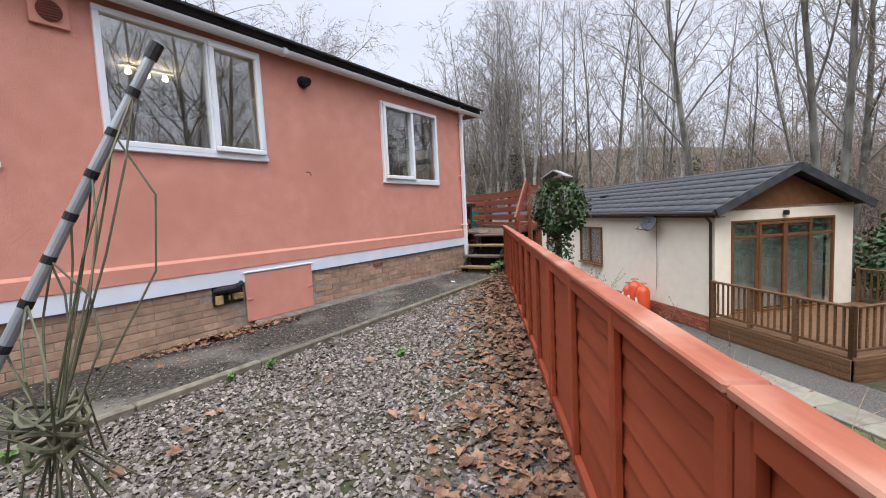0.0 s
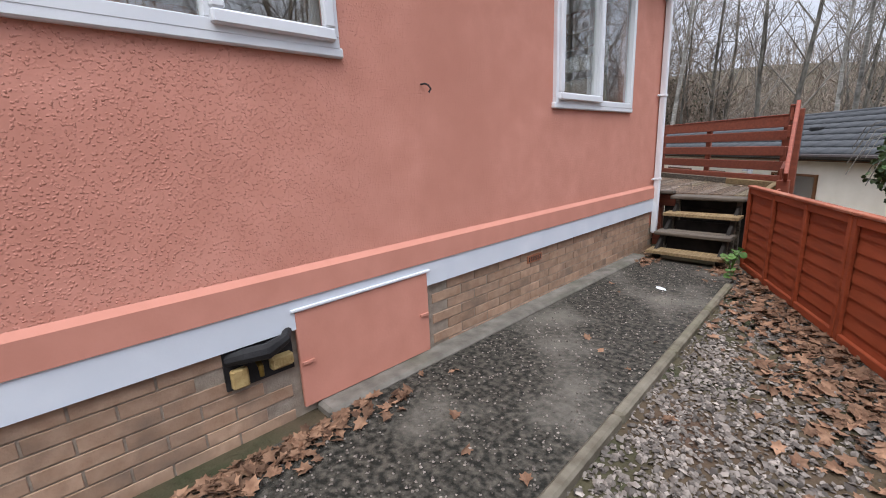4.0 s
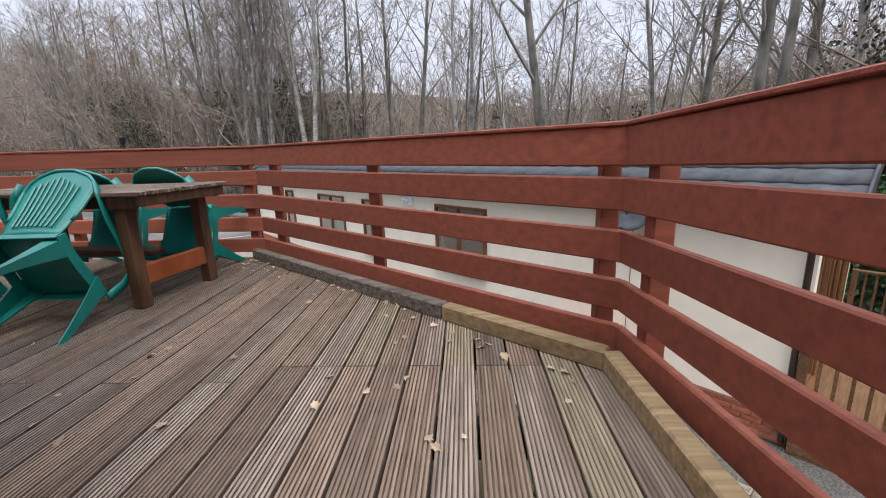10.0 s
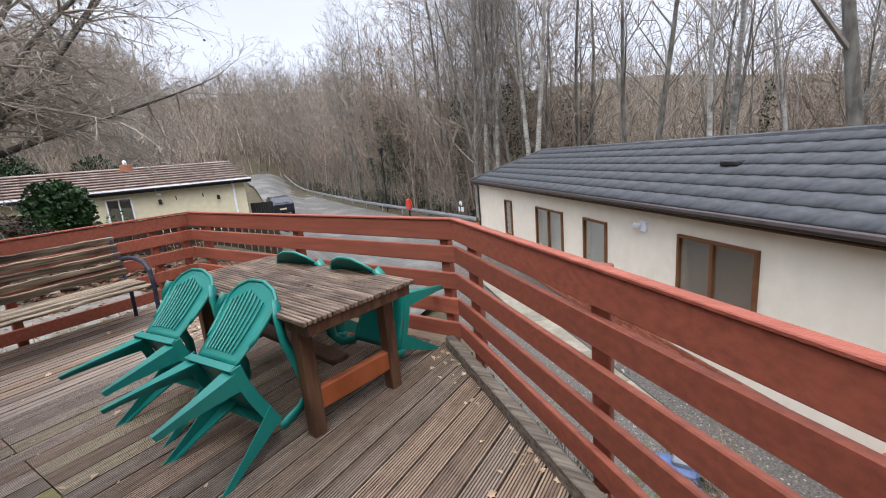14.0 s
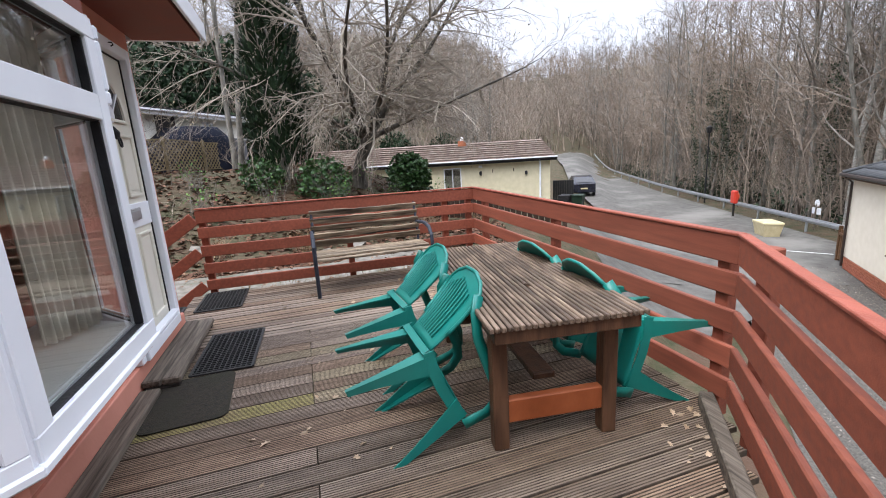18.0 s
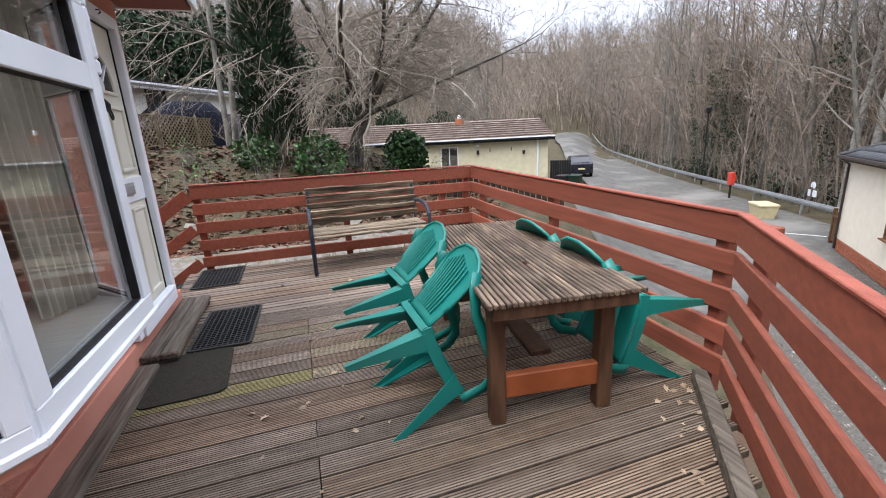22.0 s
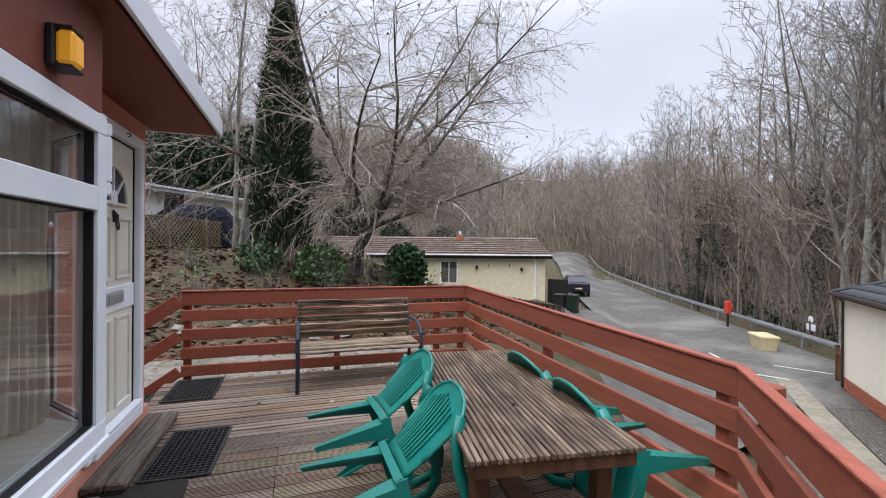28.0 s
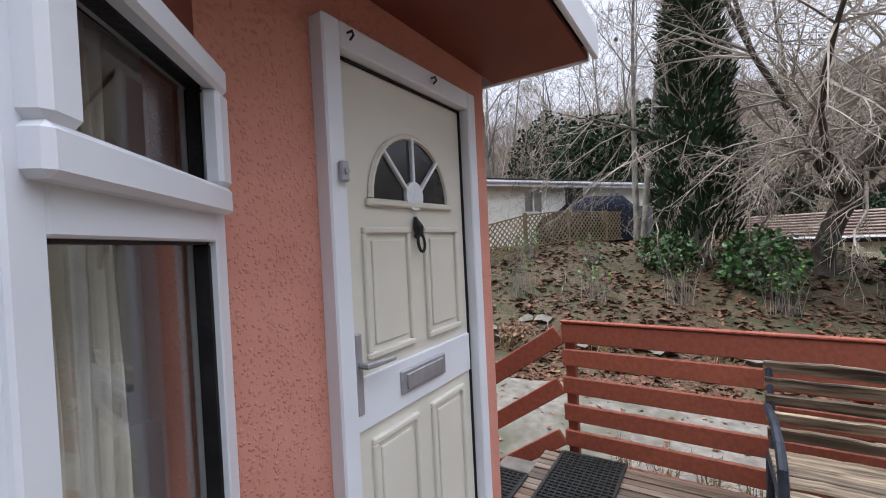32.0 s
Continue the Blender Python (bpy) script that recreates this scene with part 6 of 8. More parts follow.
# timber veranda in front of the gable
VER = material("brown_stained_veranda", (0.09, 0.045, 0.02), (0.17, 0.09, 0.045), 6, 0.7, 0.3, 30, stretch=(0.5, 5, 5), vary=0.12)
ver = thing("veranda", gm, "brown timber veranda with a spindle balustrade", "veranda", kind="structure")
vz = NB + 0.45
part("floor_boards", Mesh().box((NW / 2 + 0.05, -1.55, vz - 0.03), (NW + 0.3, 3.06, 0.05), 0.004), VER, ver)
for k in range(4):
    part("skirt_board", Mesh().box((NW / 2 + 0.05, -3.1, vz - 0.1 - 0.12 * k), (NW + 0.3, 0.03, 0.11), 0.004), VER, ver)
    part("skirt_board", Mesh().box((-0.12, -1.56, vz - 0.1 - 0.12 * k), (0.03, 3.0, 0.11), 0.004), VER, ver)


def balustrade(a, b2, n):
    a, b2 = Vector(a), Vector(b2)
    part("handrail", Mesh().beam((*a, vz + 0.86), (*b2, vz + 0.86), 0.09, 0.04, 0.006), VER, ver)
    part("bottom_rail", Mesh().beam((*a, vz + 0.1), (*b2, vz + 0.1), 0.04, 0.05, 0.004), VER, ver)
    for k in range(n + 1):
        q = a + (b2 - a) * k / n
        if k % 7 == 0:
            part("baluster_post", Mesh().box((q[0], q[1], vz + 0.43), (0.085, 0.085, 0.92), 0.006), VER, ver)
        else:
            part("spindle", Mesh().box((q[0], q[1], vz + 0.48), (0.035, 0.035, 0.74), 0.003), VER, ver)


balustrade((-0.06, -0.08), (-0.06, -3.03), 21)
balustrade((-0.06, -3.03), (NW + 0.12, -3.03), 28)
balustrade((NW + 0.12, -0.08), (NW + 0.12, -3.03), 21)

# dish, gas bottles, wall light, slabs and planters beside the neighbour
DISH = material("grey_dish", (0.09, 0.095, 0.11), (0.13, 0.135, 0.15), 6, 0.5)
dish = thing("satellite_dish", Matrix.Translation(nb(2.02, 0, 0.6)) @ pose(0, 0, 0, 0, 0, NANG), "dark grey oval satellite dish on the cream wall", "satellite dish")
g = Mesh()
n = 24
for j in range(5):
    r = 0.01 + 0.3 * j / 4
    for k in range(n):
        a = 2 * math.pi * k / n
        g.v.append((r * math.cos(a) * 1.05, 0.24 + 0.5 * r * r - 0.12 * r * math.sin(a), r * math.sin(a) * 0.72))
for j in range(4):
    for k in range(n):
        g.f.append((j * n + k, j * n + (k + 1) % n, (j + 1) * n + (k + 1) % n, (j + 1) * n + k))
ob = part("reflector", g, DISH, dish, smooth=True)
ob.modifiers.new("thickness", "SOLIDIFY").thickness = 0.012
part("bracket", Mesh().tube([(0, 0, 0), (0, 0.18, -0.02), (0, 0.24, 0)], 0.018, 8), IRON, dish)
part("feed_arm", Mesh().tube([(0, 0.26, -0.2), (0.1, 0.6, -0.16)], 0.012, 6), IRON, dish)
part("lnb", Mesh().tube([(0.1, 0.58, -0.16), (0.1, 0.52, -0.1)], 0.03, 8), DISH, dish)
part("cable", Mesh().tube([(0, 0.02, -0.05), (0.0, 0.015, -0.9), (0.02, 0.015, -1.9)], 0.005, 5), BLACK, dish)
ORANGE = material("orange_gas_bottle", (0.55, 0.06, 0.015), (0.66, 0.09, 0.025), 6, 0.45, 0.1, 60)
for k, (d, nn_) in enumerate(((2.92, -0.3), (2.48, -0.4), (2.05, -0.45))):
    gb = thing("gas_bottle", Matrix.Translation(nb(d, nn_, ground_z(*nb(d, nn_, 0)[:2]))), "orange propane gas bottle standing by the cream wall", "gas bottle", "gas bottles")
    hh = (0.8, 0.98, 0.92)[k]
    part("cylinder", Mesh().tube([(0, 0, 0.0), (0, 0, 0.05), (0, 0, hh - 0.16), (0, 0, hh - 0.06), (0, 0, hh)], [0.17, 0.188, 0.188, 0.14, 0.06], 18), ORANGE, gb, smooth=True)
    part("collar", Mesh().tube([(0.1 * math.cos(a), 0.1 * math.sin(a), hh + 0.06) for a in [6.0 * i / 12 for i in range(13)]], 0.012, 6), ORANGE, gb)
    part("valve", Mesh().tube([(0, 0, hh - 0.02), (0, 0, hh + 0.09)], 0.02, 8), CHROME, gb)
    part("label_plate", Mesh().box((-0.135, -0.135, 0.5), (0.1, 0.012, 0.18), 0.003, pose(0, 0, 0)), WHITE_PVC, gb, "white label")
hl = thing("bulkhead_light", Matrix.Translation(nb(7.25, 0, 0.40)) @ pose(0, 0, 0, 0, 0, NANG), "white twin floodlight on the cream wall", "lamp")
part("plate", Mesh().box((0, 0.02, 0), (0.2, 0.05, 0.2), 0.02), WHITE_PVC, hl)
part("spotlight", Mesh().tube([(0.05, 0.05, 0.0), (0.12, 0.16, 0.02)], [0.04, 0.06], 12), WHITE_PVC, hl)
SLAB = material("buff_paving_slab", (0.16, 0.143, 0.115), (0.245, 0.22, 0.176), 6, 0.9, 0.3, 50, vary=0.12, c3=(0.2, 0.2, 0.14))
pave = thing("slab_path", pose(0, 0, 0), "buff concrete slab path beside the neighbour", "path", kind="structure")
for k in range(38):
    d = -4.5 + k * 0.61
    c = nb(d, -1.35, 0)
    ob = part("slab", Mesh().box((0, 0, 0), (0.6, 0.6, 0.05), 0.008), SLAB, pave)
    ob.matrix_basis = pose(c[0], c[1], ground_z(c[0], c[1]) + 0.03, 0, 0, NANG)
gpts = [nb(-5, -1.0, 0), nb(NL, -1.0, 0), nb(NL, -0.05, 0), nb(-5, -0.05, 0)]
drape("gravel_strip", GRAVELBED, [(*p[:2], 0) for p in gpts], 60, 3, 0.02, "grey gravel strip along the neighbour's wall", "gravel")
gpts = [nb(2.5, -3.4, 0), nb(NL, -3.0, 0), nb(NL, -1.68, 0), nb(2.5, -1.68, 0)]
drape("gravel_strip", GRAVELBED, [(*p[:2], 0) for p in gpts], 50, 6, 0.02, "grey gravel strip beside the slab path", "gravel")
spots = []
for k in range(9000):
    d, w = rng.uniform(3, NL), rng.choice((rng.uniform(-1.0, -0.05), rng.uniform(-3.0, -1.7)))
    c = nb(d, w, 0)
    spots.append((c[0], c[1], ground_z(c[0], c[1]) + 0.025))
scatter("path_gravel", spots, stone, STONE, "loose gravel beside the neighbour's slab path", "gravel")
POT = material("terracotta_pot", (0.26, 0.09, 0.045), (0.36, 0.14, 0.075), 8, 0.85, 0.2, 50)
bluebarrow = thing("blue_tarpaulin_bundle", Matrix.Translation(nb(4.1, -1.9, ground_z(*nb(4.1, -1.9, 0)[:2]) + 0.03)), "folded blue tarpaulin bundle lying by the path", "tarpaulin")
part("fold", Mesh().box((0, 0, 0.1), (0.5, 0.3, 0.2), 0.07), material("blue_tarpaulin", (0.05, 0.08, 0.18), (0.1, 0.14, 0.27), 6, 0.5, 0.4, 20), bluebarrow)
part("fold", Mesh().box((0.1, 0.05, 0.23), (0.3, 0.25, 0.08), 0.03), material("grey_tarpaulin", (0.12, 0.13, 0.15), (0.2, 0.21, 0.23), 6, 0.5, 0.4, 20), bluebarrow)

# ---- ivy-covered bird table behind the fence ----
IVY = material("ivy_leaves", (0.02, 0.045, 0.015), (0.075, 0.12, 0.045), 10, 0.5, 0.1, 60, vary=0.35, island=True)


def cloud(n, r, centre, seed, inner=0.55, squash=(1, 1, 1)):
    rr, pts = random.Random(seed), []
    while len(pts) < n:
        p = Vector((rr.gauss(0, 1), rr.gauss(0, 1), rr.gauss(0, 1))).normalized()
        k = (1 + 0.28 * lump(p[0] * 1.9 + seed, p[1] * 1.9, p[2] * 1.9)) * (inner + (1 - inner) * rr.random() ** 0.5)
        pts.append((centre[0] + p[0] * r * k * squash[0], centre[1] + p[1] * r * k * squash[1], centre[2] + p[2] * r * k * squash[2]))
    return pts


def bush(name, x, y, z, r, n, size, mat, label, seed, squash=(1, 1, 1), lift=0.75):
    b2 = thing(name, pose(x, y, z), label, "bush")
    rr = random.Random(seed)
    st = Mesh()
    for k in range(9):
        a = rr.uniform(0, 6.28)
        st.tube([(0.05 * math.cos(a), 0.05 * math.sin(a), 0), (0.3 * r * math.cos(a), 0.3 * r * math.sin(a), r * 0.6), (0.7 * r * math.cos(a), 0.7 * r * math.sin(a), r * rr.uniform(0.7, 1.3))], [0.02, 0.014, 0.004], 4)
    part("stem_clump", st, BARK, b2)
    part("foliage", leaves(Mesh(), cloud(n, r, (0, 0, r * lift), seed, 0.5, squash), size * 0.6, size, rr, 70), mat, b2)
    return b2


bx, by = 2.38, -1.21
bz = -0.08
bt = thing("bird_table", pose(bx, by, bz), "ivy-smothered bird table with a small roof on a post", "bird table")
part("post", Mesh().tube([(0, 0, ground_z(bx, by) - bz - 0.1), (0, 0, 1.55)], 0.045, 8), OLDWOOD, bt)
part("ivy", leaves(leaves(Mesh(), cloud(2600, 0.43, (0, 0, 1.24), 3, 0.6, (1.0, 1.0, 0.98)), 0.03, 0.06, random.Random(4), 75), cloud(500, 0.2, (0.02, 0.02, 0.72), 6, 0.4, (1, 1, 1.8)), 0.03, 0.05, random.Random(5), 75), IVY, bt)
g = Mesh()
for k in range(46):
    a, r0 = rng.uniform(0, 6.28), rng.uniform(0.3, 0.45)
    p = Vector((r0 * math.cos(a), r0 * math.sin(a), 1.25 + rng.uniform(-0.1, 0.35)))
    o = Vector((math.cos(a), math.sin(a), 0))
    g.tube([p, p + o * 0.1 + Vector((0, 0, -0.03)), p + o * 0.17 + Vector((0, 0, -0.2))], 0.003, 4)
part("ivy_stems", g, BARK, bt)
part("table_floor", Mesh().box((0, 0, 1.5), (0.4, 0.4, 0.03), 0.006), OLDWOOD, bt)
for sx in (-1, 1):
    part("roof_board", Mesh().beam((sx * 0.19, -0.19, 1.68), (sx * 0.19, 0.19, 1.68), 0.02, 0.02).add([(0, -0.19, 1.80), (0, 0.19, 1.80), (sx * 0.2, 0.19, 1.69), (sx * 0.2, -0.19, 1.69), (0, -0.19, 1.78), (0, 0.19, 1.78), (sx * 0.2, 0.19, 1.67), (sx * 0.2, -0.19, 1.67)], [(0, 1, 2, 3), (7, 6, 5, 4), (0, 3, 7, 4), (1, 5, 6, 2), (3, 2, 6, 7)]), material("grey_roof_felt", (0.2, 0.2, 0.19), (0.32, 0.31, 0.29), 10, 0.9, 0.3, 60), bt)
    for sy in (-1, 1):
        part("upright", Mesh().box((sx * 0.16, sy * 0.16, 1.6), (0.02, 0.02, 0.18), 0.003), DARKWOOD_AND_SHADE, bt)
pt = thing("post_stump", pose(3.41, -4.1, 0.62), "red-brown square post top behind the fence", "post")
part("shaft", Mesh().box((0, 0, -0.55), (0.11, 0.11, 1.24), 0.01), FENCE_RED, pt)
tub = thing("log_planter", pose(5.9, -4.9, ground_z(5.9, -4.9)), "orange-stained half-log planter beside the lawn", "planter")
part("tub", Mesh().tube([(0, 0, 0), (0, 0, 0.45)], [0.28, 0.3], 14), POT, tub)
part("soil", Mesh().tube([(0, 0, 0.44), (0, 0, 0.46)], 0.27, 14), DARKWOOD_AND_SHADE, tub)

# straggling stems and shrubs on the slope below the fence
STRAW = material("straw_stems", (0.16, 0.11, 0.06), (0.33, 0.25, 0.15), 10, 0.9, vary=0.3, island=True)


def tuft(name, x, y, hgt, n, spread, label, mat=STRAW, seed=1, leaf=0):
    rr = random.Random(seed)
    z = ground_z(x, y)
    t = thing(name, pose(x, y, z - 0.03), label, "plant")
    g, tips = Mesh(), []
    for k in range(n):
        a, b2 = rr.uniform(0, 6.28), rr.uniform(0.05, 1) * spread
        c = rr.uniform(0.45, 1) * hgt
        q = Vector((rr.gauss(0, spread * 0.25), rr.gauss(0, spread * 0.25), 0))
        p1, p2 = q + Vector((b2 * 0.4 * math.cos(a), b2 * 0.4 * math.sin(a), c * 0.6)), q + Vector((b2 * math.cos(a), b2 * math.sin(a), c))
        g.tube([q, p1, p2], [0.006, 0.004, 0.0015], 3, False)
        for j in range(2):
            e = p1 + (p2 - p1) * rr.random()
            f2 = e + Vector((rr.gauss(0, 0.1), rr.gauss(0, 0.1), rr.uniform(0, 0.12))) * hgt
            g.tube([e, f2], [0.003, 0.001], 3, False)
            tips.append(tuple(f2))
    part("stem_clump", g, mat, t)
    if leaf:
        part("leaves", leaves(Mesh(), tips, leaf * 0.6, leaf, rr, 70), WEED if mat is BARK else LITTER, t)
    return t


for k in range(16):
    s = 1.0 + k * 0.45
    off = 0.75 + 0.5 * ((k * 7) % 5) / 5
    x, y = F0[0] + FD[0] * s + 0.88 * off, F0[1] + FD[1] * s + 0.475 * off
    tuft("dry_shrub", x, y, 0.75 + 0.25 * ((k * 3) % 4) / 3, 34, 0.42, "straggly dry brown shrub on the slope below the fence", STRAW, 40 + k, 0.03 if k % 2 else 0.02)
for k in range(10):
    t = k / 9
    x, y = 1.6 - 3.0 * t + 0.5, 1.3 + 2.6 * t + 0.3
    tuft("dry_shrub", x, y, 0.55, 26, 0.4, "straggly leafless shrub below the deck railing", BARK, 80 + k, 0.03)

for k in range(26):
    c = nb(-1.0 + 5.2 * ((k * 11) % 26) / 26, -2.9 + 1.7 * ((k * 7) % 26) / 26, 0)
    tuft("dry_shrub", c[0], c[1], 0.45 + 0.3 * ((k * 3) % 4) / 3, 30, 0.4, "straggly dry brown shrub between fence and path", STRAW if k % 3 else BARK, 600 + k, 0.03)
for k, (x, y) in enumerate(((1.85, 0.35), (2.2, 0.7), (1.8, -0.25), (2.45, 0.15), (2.05, 1.1), (2.75, 0.6), (2.3, -0.4))):
    tuft("bramble", x, y, 0.5 + 0.12 * (k % 3), 26, 0.4, "low green bramble on the slope beside the deck", BARK, 700 + k, 0.05)
MOSSY = material("mossy_lawn", (0.05, 0.065, 0.02), (0.12, 0.13, 0.045), 6, 0.95, 0.9, 30, c3=(0.10, 0.075, 0.045), big=1.4, dist=0.03)
gpts = [nb(-6.5, -4.6, 0), nb(1.2, -3.8, 0), nb(1.2, -1.68, 0), nb(-6.5, -1.68, 0)]
drape("lawn", MOSSY, [(*p[:2], 0) for p in gpts], 24, 10, 0.025, "patchy mossy lawn beside the slab path", "lawn")
bl2 = Mesh()
for k in range(5200):
    c = nb(rng.uniform(-6.0, 1.2), rng.uniform(-4.2, -1.7), 0)
    if lump(c[0] * 1.3, c[1] * 1.3) < -0.12:
        continue
    z, a, h = ground_z(c[0], c[1]) + 0.02, rng.uniform(0, 6.28), rng.uniform(0.04, 0.12)
    bl2.add([(c[0] - 0.004, c[1], z), (c[0] + 0.004, c[1], z), (c[0] + 0.05 * math.cos(a), c[1] + 0.05 * math.sin(a), z + h)], [(0, 1, 2)])
tagged(bl2.make("grass", material("grass_blades", (0.06, 0.085, 0.02), (0.16, 0.17, 0.06), 4, 0.8, vary=0.3, island=True)), "short tufted grass on the mossy lawn", "grass", kind="stuff")

# ---- road, guard rail and what stands along it ----


def rd(u, v):
    p = ROAD_U * u + ROAD_V * v
    return (p[0], p[1])


drape("road", ASPHALT, [(*rd(13.5, 5.2), 0), (*rd(78, 7.0), 0), (*rd(78, 13.3), 0), (*rd(13.5, 13.3), 0)], 80, 10, 0.03, "worn grey asphalt road with paler patches", "road")
drape("car_park", ASPHALT, [(*rd(8.5, 3.4), 0), (*rd(24, 2.6), 0), (*rd(27, 5.4), 0), (*rd(12.0, 8.0), 0)], 30, 8, 0.036, "asphalt parking area beside the road", "road")
LINE = material("worn_white_line", (0.4, 0.4, 0.38), (0.55, 0.55, 0.53), 20, 0.8)
for u, v, a in ((17.4, 11.2, 2), (18.6, 9.0, 1), (16.4, 9.3, 2)):
    p = rd(u, v)
    ob = Mesh().box((0, 0, 0), (3.2 if a == 0 else 1.6, 0.1, 0.012), 0).make("road_line", LINE)
    ob.matrix_basis = pose(p[0], p[1], ground_z(*p) + 0.05, 0, 0, math.degrees(math.atan2(ROAD_U[1], ROAD_U[0])) + (0, 0, 60)[a])
    tagged(ob, "worn white painted line on the asphalt", "road marking", kind="structure")
STEEL = material("galvanised_steel", (0.32, 0.34, 0.36), (0.46, 0.48, 0.5), 8, 0.45, 0.1, 60, metal=0.6)
gr = thing("guard_rail", pose(0, 0, 0), "galvanised steel crash barrier on posts along the road", "guard rail", kind="structure")
for k in range(15):
    u0 = 17.6 + k * 4.0
    a, b2 = rd(u0, 13.55), rd(u0 + 4.0, 13.55)
    za, zb = ground_z(*rd(u0, 13.2)), ground_z(*rd(u0 + 4, 13.2))
    g = Mesh()
    for dz, o in ((0.62, 0.0), (0.55, 0.04), (0.48, 0.0)):
        g.beam((a[0] - o * ROAD_V[0], a[1] - o * ROAD_V[1], za + dz), (b2[0] - o * ROAD_V[0], b2[1] - o * ROAD_V[1], zb + dz), 0.03, 0.09, 0.008)
    part("beam", g, STEEL, gr)
    part("post", Mesh().box((a[0] + 0.06, a[1] + 0.08, za + 0.2), (0.09, 0.07, 0.8), 0.006), STEEL, gr)
YEL = material("cream_yellow_plastic", (0.5, 0.42, 0.25), (0.6, 0.52, 0.33), 6, 0.5, 0.1, 40)
p = (-12.7, 20.2)
gb = thing("grit_bin", pose(p[0], p[1], ground_z(*p) + 0.03, 0, 0, 148), "pale yellow plastic grit bin by the crash barrier", "grit bin")
part("body", Mesh().add([(-0.45, -0.28, 0), (0.45, -0.28, 0), (0.45, 0.28, 0), (-0.45, 0.28, 0), (-0.55, -0.35, 0.5), (0.55, -0.35, 0.5), (0.55, 0.35, 0.5), (-0.55, 0.35, 0.5)], [(3, 2, 1, 0), (0, 1, 5, 4), (1, 2, 6, 5), (2, 3, 7, 6), (3, 0, 4, 7), (4, 5, 6, 7)]), YEL, gb)
part("lid", Mesh().box((0, 0, 0.56), (1.16, 0.76, 0.12), 0.04), YEL, gb)
p = (-17.0, 23.7)
bu = thing("lifebuoy_post", pose(p[0], p[1], ground_z(*p), 0, 0, 150), "red lifebuoy housing on a dark post", "lifebuoy")
part("post", Mesh().box((0, 0, 0.5), (0.09, 0.09, 1.0), 0.006), DARKWOOD_AND_SHADE, bu)
RED = material("signal_red", (0.5, 0.035, 0.02), (0.6, 0.055, 0.03), 6, 0.45)
part("housing", Mesh().box((0, 0, 1.1), (0.5, 0.2, 0.7), 0.08), RED, bu)
part("ring", Mesh().tube([(0.18 * math.cos(a), -0.12, 1.12 + 0.18 * math.sin(a)) for a in [6.283 * k / 16 for k in range(17)]], 0.05, 8), ORANGE, bu)
p = (-12.5, 22.9)
sg = thing("notice_sign", pose(p[0], p[1], ground_z(*p), 0, 0, 150), "white notice board with a round sign on a post", "sign")
part("post", Mesh().box((0, 0.03, 0.55), (0.06, 0.05, 1.2), 0.004), OLDWOOD, sg)
part("board", Mesh().box((0, 0, 0.85), (0.6, 0.03, 0.28), 0.006), WHITE_PVC, sg)
part("disc", Mesh().tube([(0, 0.015, 1.2), (0, -0.01, 1.2)], 0.16, 20), WHITE_PVC, sg)
part("lettering_bar", Mesh().box((0, -0.018, 0.9), (0.4, 0.006, 0.05), 0).box((0, -0.018, 0.8), (0.3, 0.006, 0.04), 0), BLACK, sg, "dark unreadable lettering")
p = (-22.3, 27.8)
sl = thing("street_lamp", pose(p[0], p[1], ground_z(*p) - 0.5), "dark lamp post with a lantern head among the trees", "street lamp")
part("pole", Mesh().tube([(0, 0, 0), (0, 0, 5.2)], [0.06, 0.04], 10), IRON, sl)
part("lantern", Mesh().tube([(0, 0, 5.2), (0, 0, 5.3), (0, 0, 5.6), (0, 0, 5.72)], [0.08, 0.16, 0.2, 0.03], 8), IRON, sl)
p = nb(NL + 0.55, 0.15, 0)[:2]
gt = thing("timber_gate", pose(p[0], p[1], ground_z(*p), 0, 0, NANG), "brown timber post-and-board gate by the neighbour", "gate")
for sx in (-0.5, 0.5):
    part("gate_post", Mesh().box((sx, 0, 0.6), (0.1, 0.1, 1.2), 0.008), VER, gt)
for k in range(6):
    part("board", Mesh().box((-0.4 + 0.16 * k, 0, 0.6), (0.12, 0.025, 1.0), 0.004), VER, gt)
part("cross_rail", Mesh().box((0, 0.03, 0.95), (1.0, 0.04, 0.08), 0.004), VER, gt)

# dark car further up the road
CARP = material("dark_blue_car_paint", (0.008, 0.009, 0.016), (0.012, 0.014, 0.024), 2, 0.18)
p = (-28.7, 22.2)
car = thing("car", pose(p[0], p[1], ground_z(*p) + 0.04, 0, 0, math.degrees(math.atan2(ROAD_U[1], ROAD_U[0])) - 90), "dark hatchback car parked at the roadside", "car")
sec = [(-2.05, 0.35, 0.95, 0.8), (-1.95, 0.3, 1.05, 0.84), (-1.3, 0.28, 1.44, 0.86), (-0.4, 0.28, 1.52, 0.86), (0.4, 0.28, 1.48, 0.86), (1.05, 0.28, 1.02, 0.86), (1.9, 0.3, 0.85, 0.82), (2.05, 0.36, 0.68, 0.74)]
vs, fs = [], []
for y, z0, z1, w in sec:
    zb = min(0.95, z1)
    tw2 = w * (0.78 if z1 > 1.1 else 0.96)
    vs += [(-w, y, z0), (-w, y, zb), (-tw2, y, z1), (tw2, y, z1), (w, y, zb), (w, y, z0)]
for i in range(len(sec) - 1):
    for k in range(6):
        fs.append((6 * i + k, 6 * i + (k + 1) % 6, 6 * i + 6 + (k + 1) % 6, 6 * i + 6 + k))
fs += [(0, 1, 2, 3, 4, 5), tuple(6 * (len(sec) - 1) + k for k in reversed(range(6)))]
part("body", Mesh().add(vs, fs), CARP, car, smooth=False)
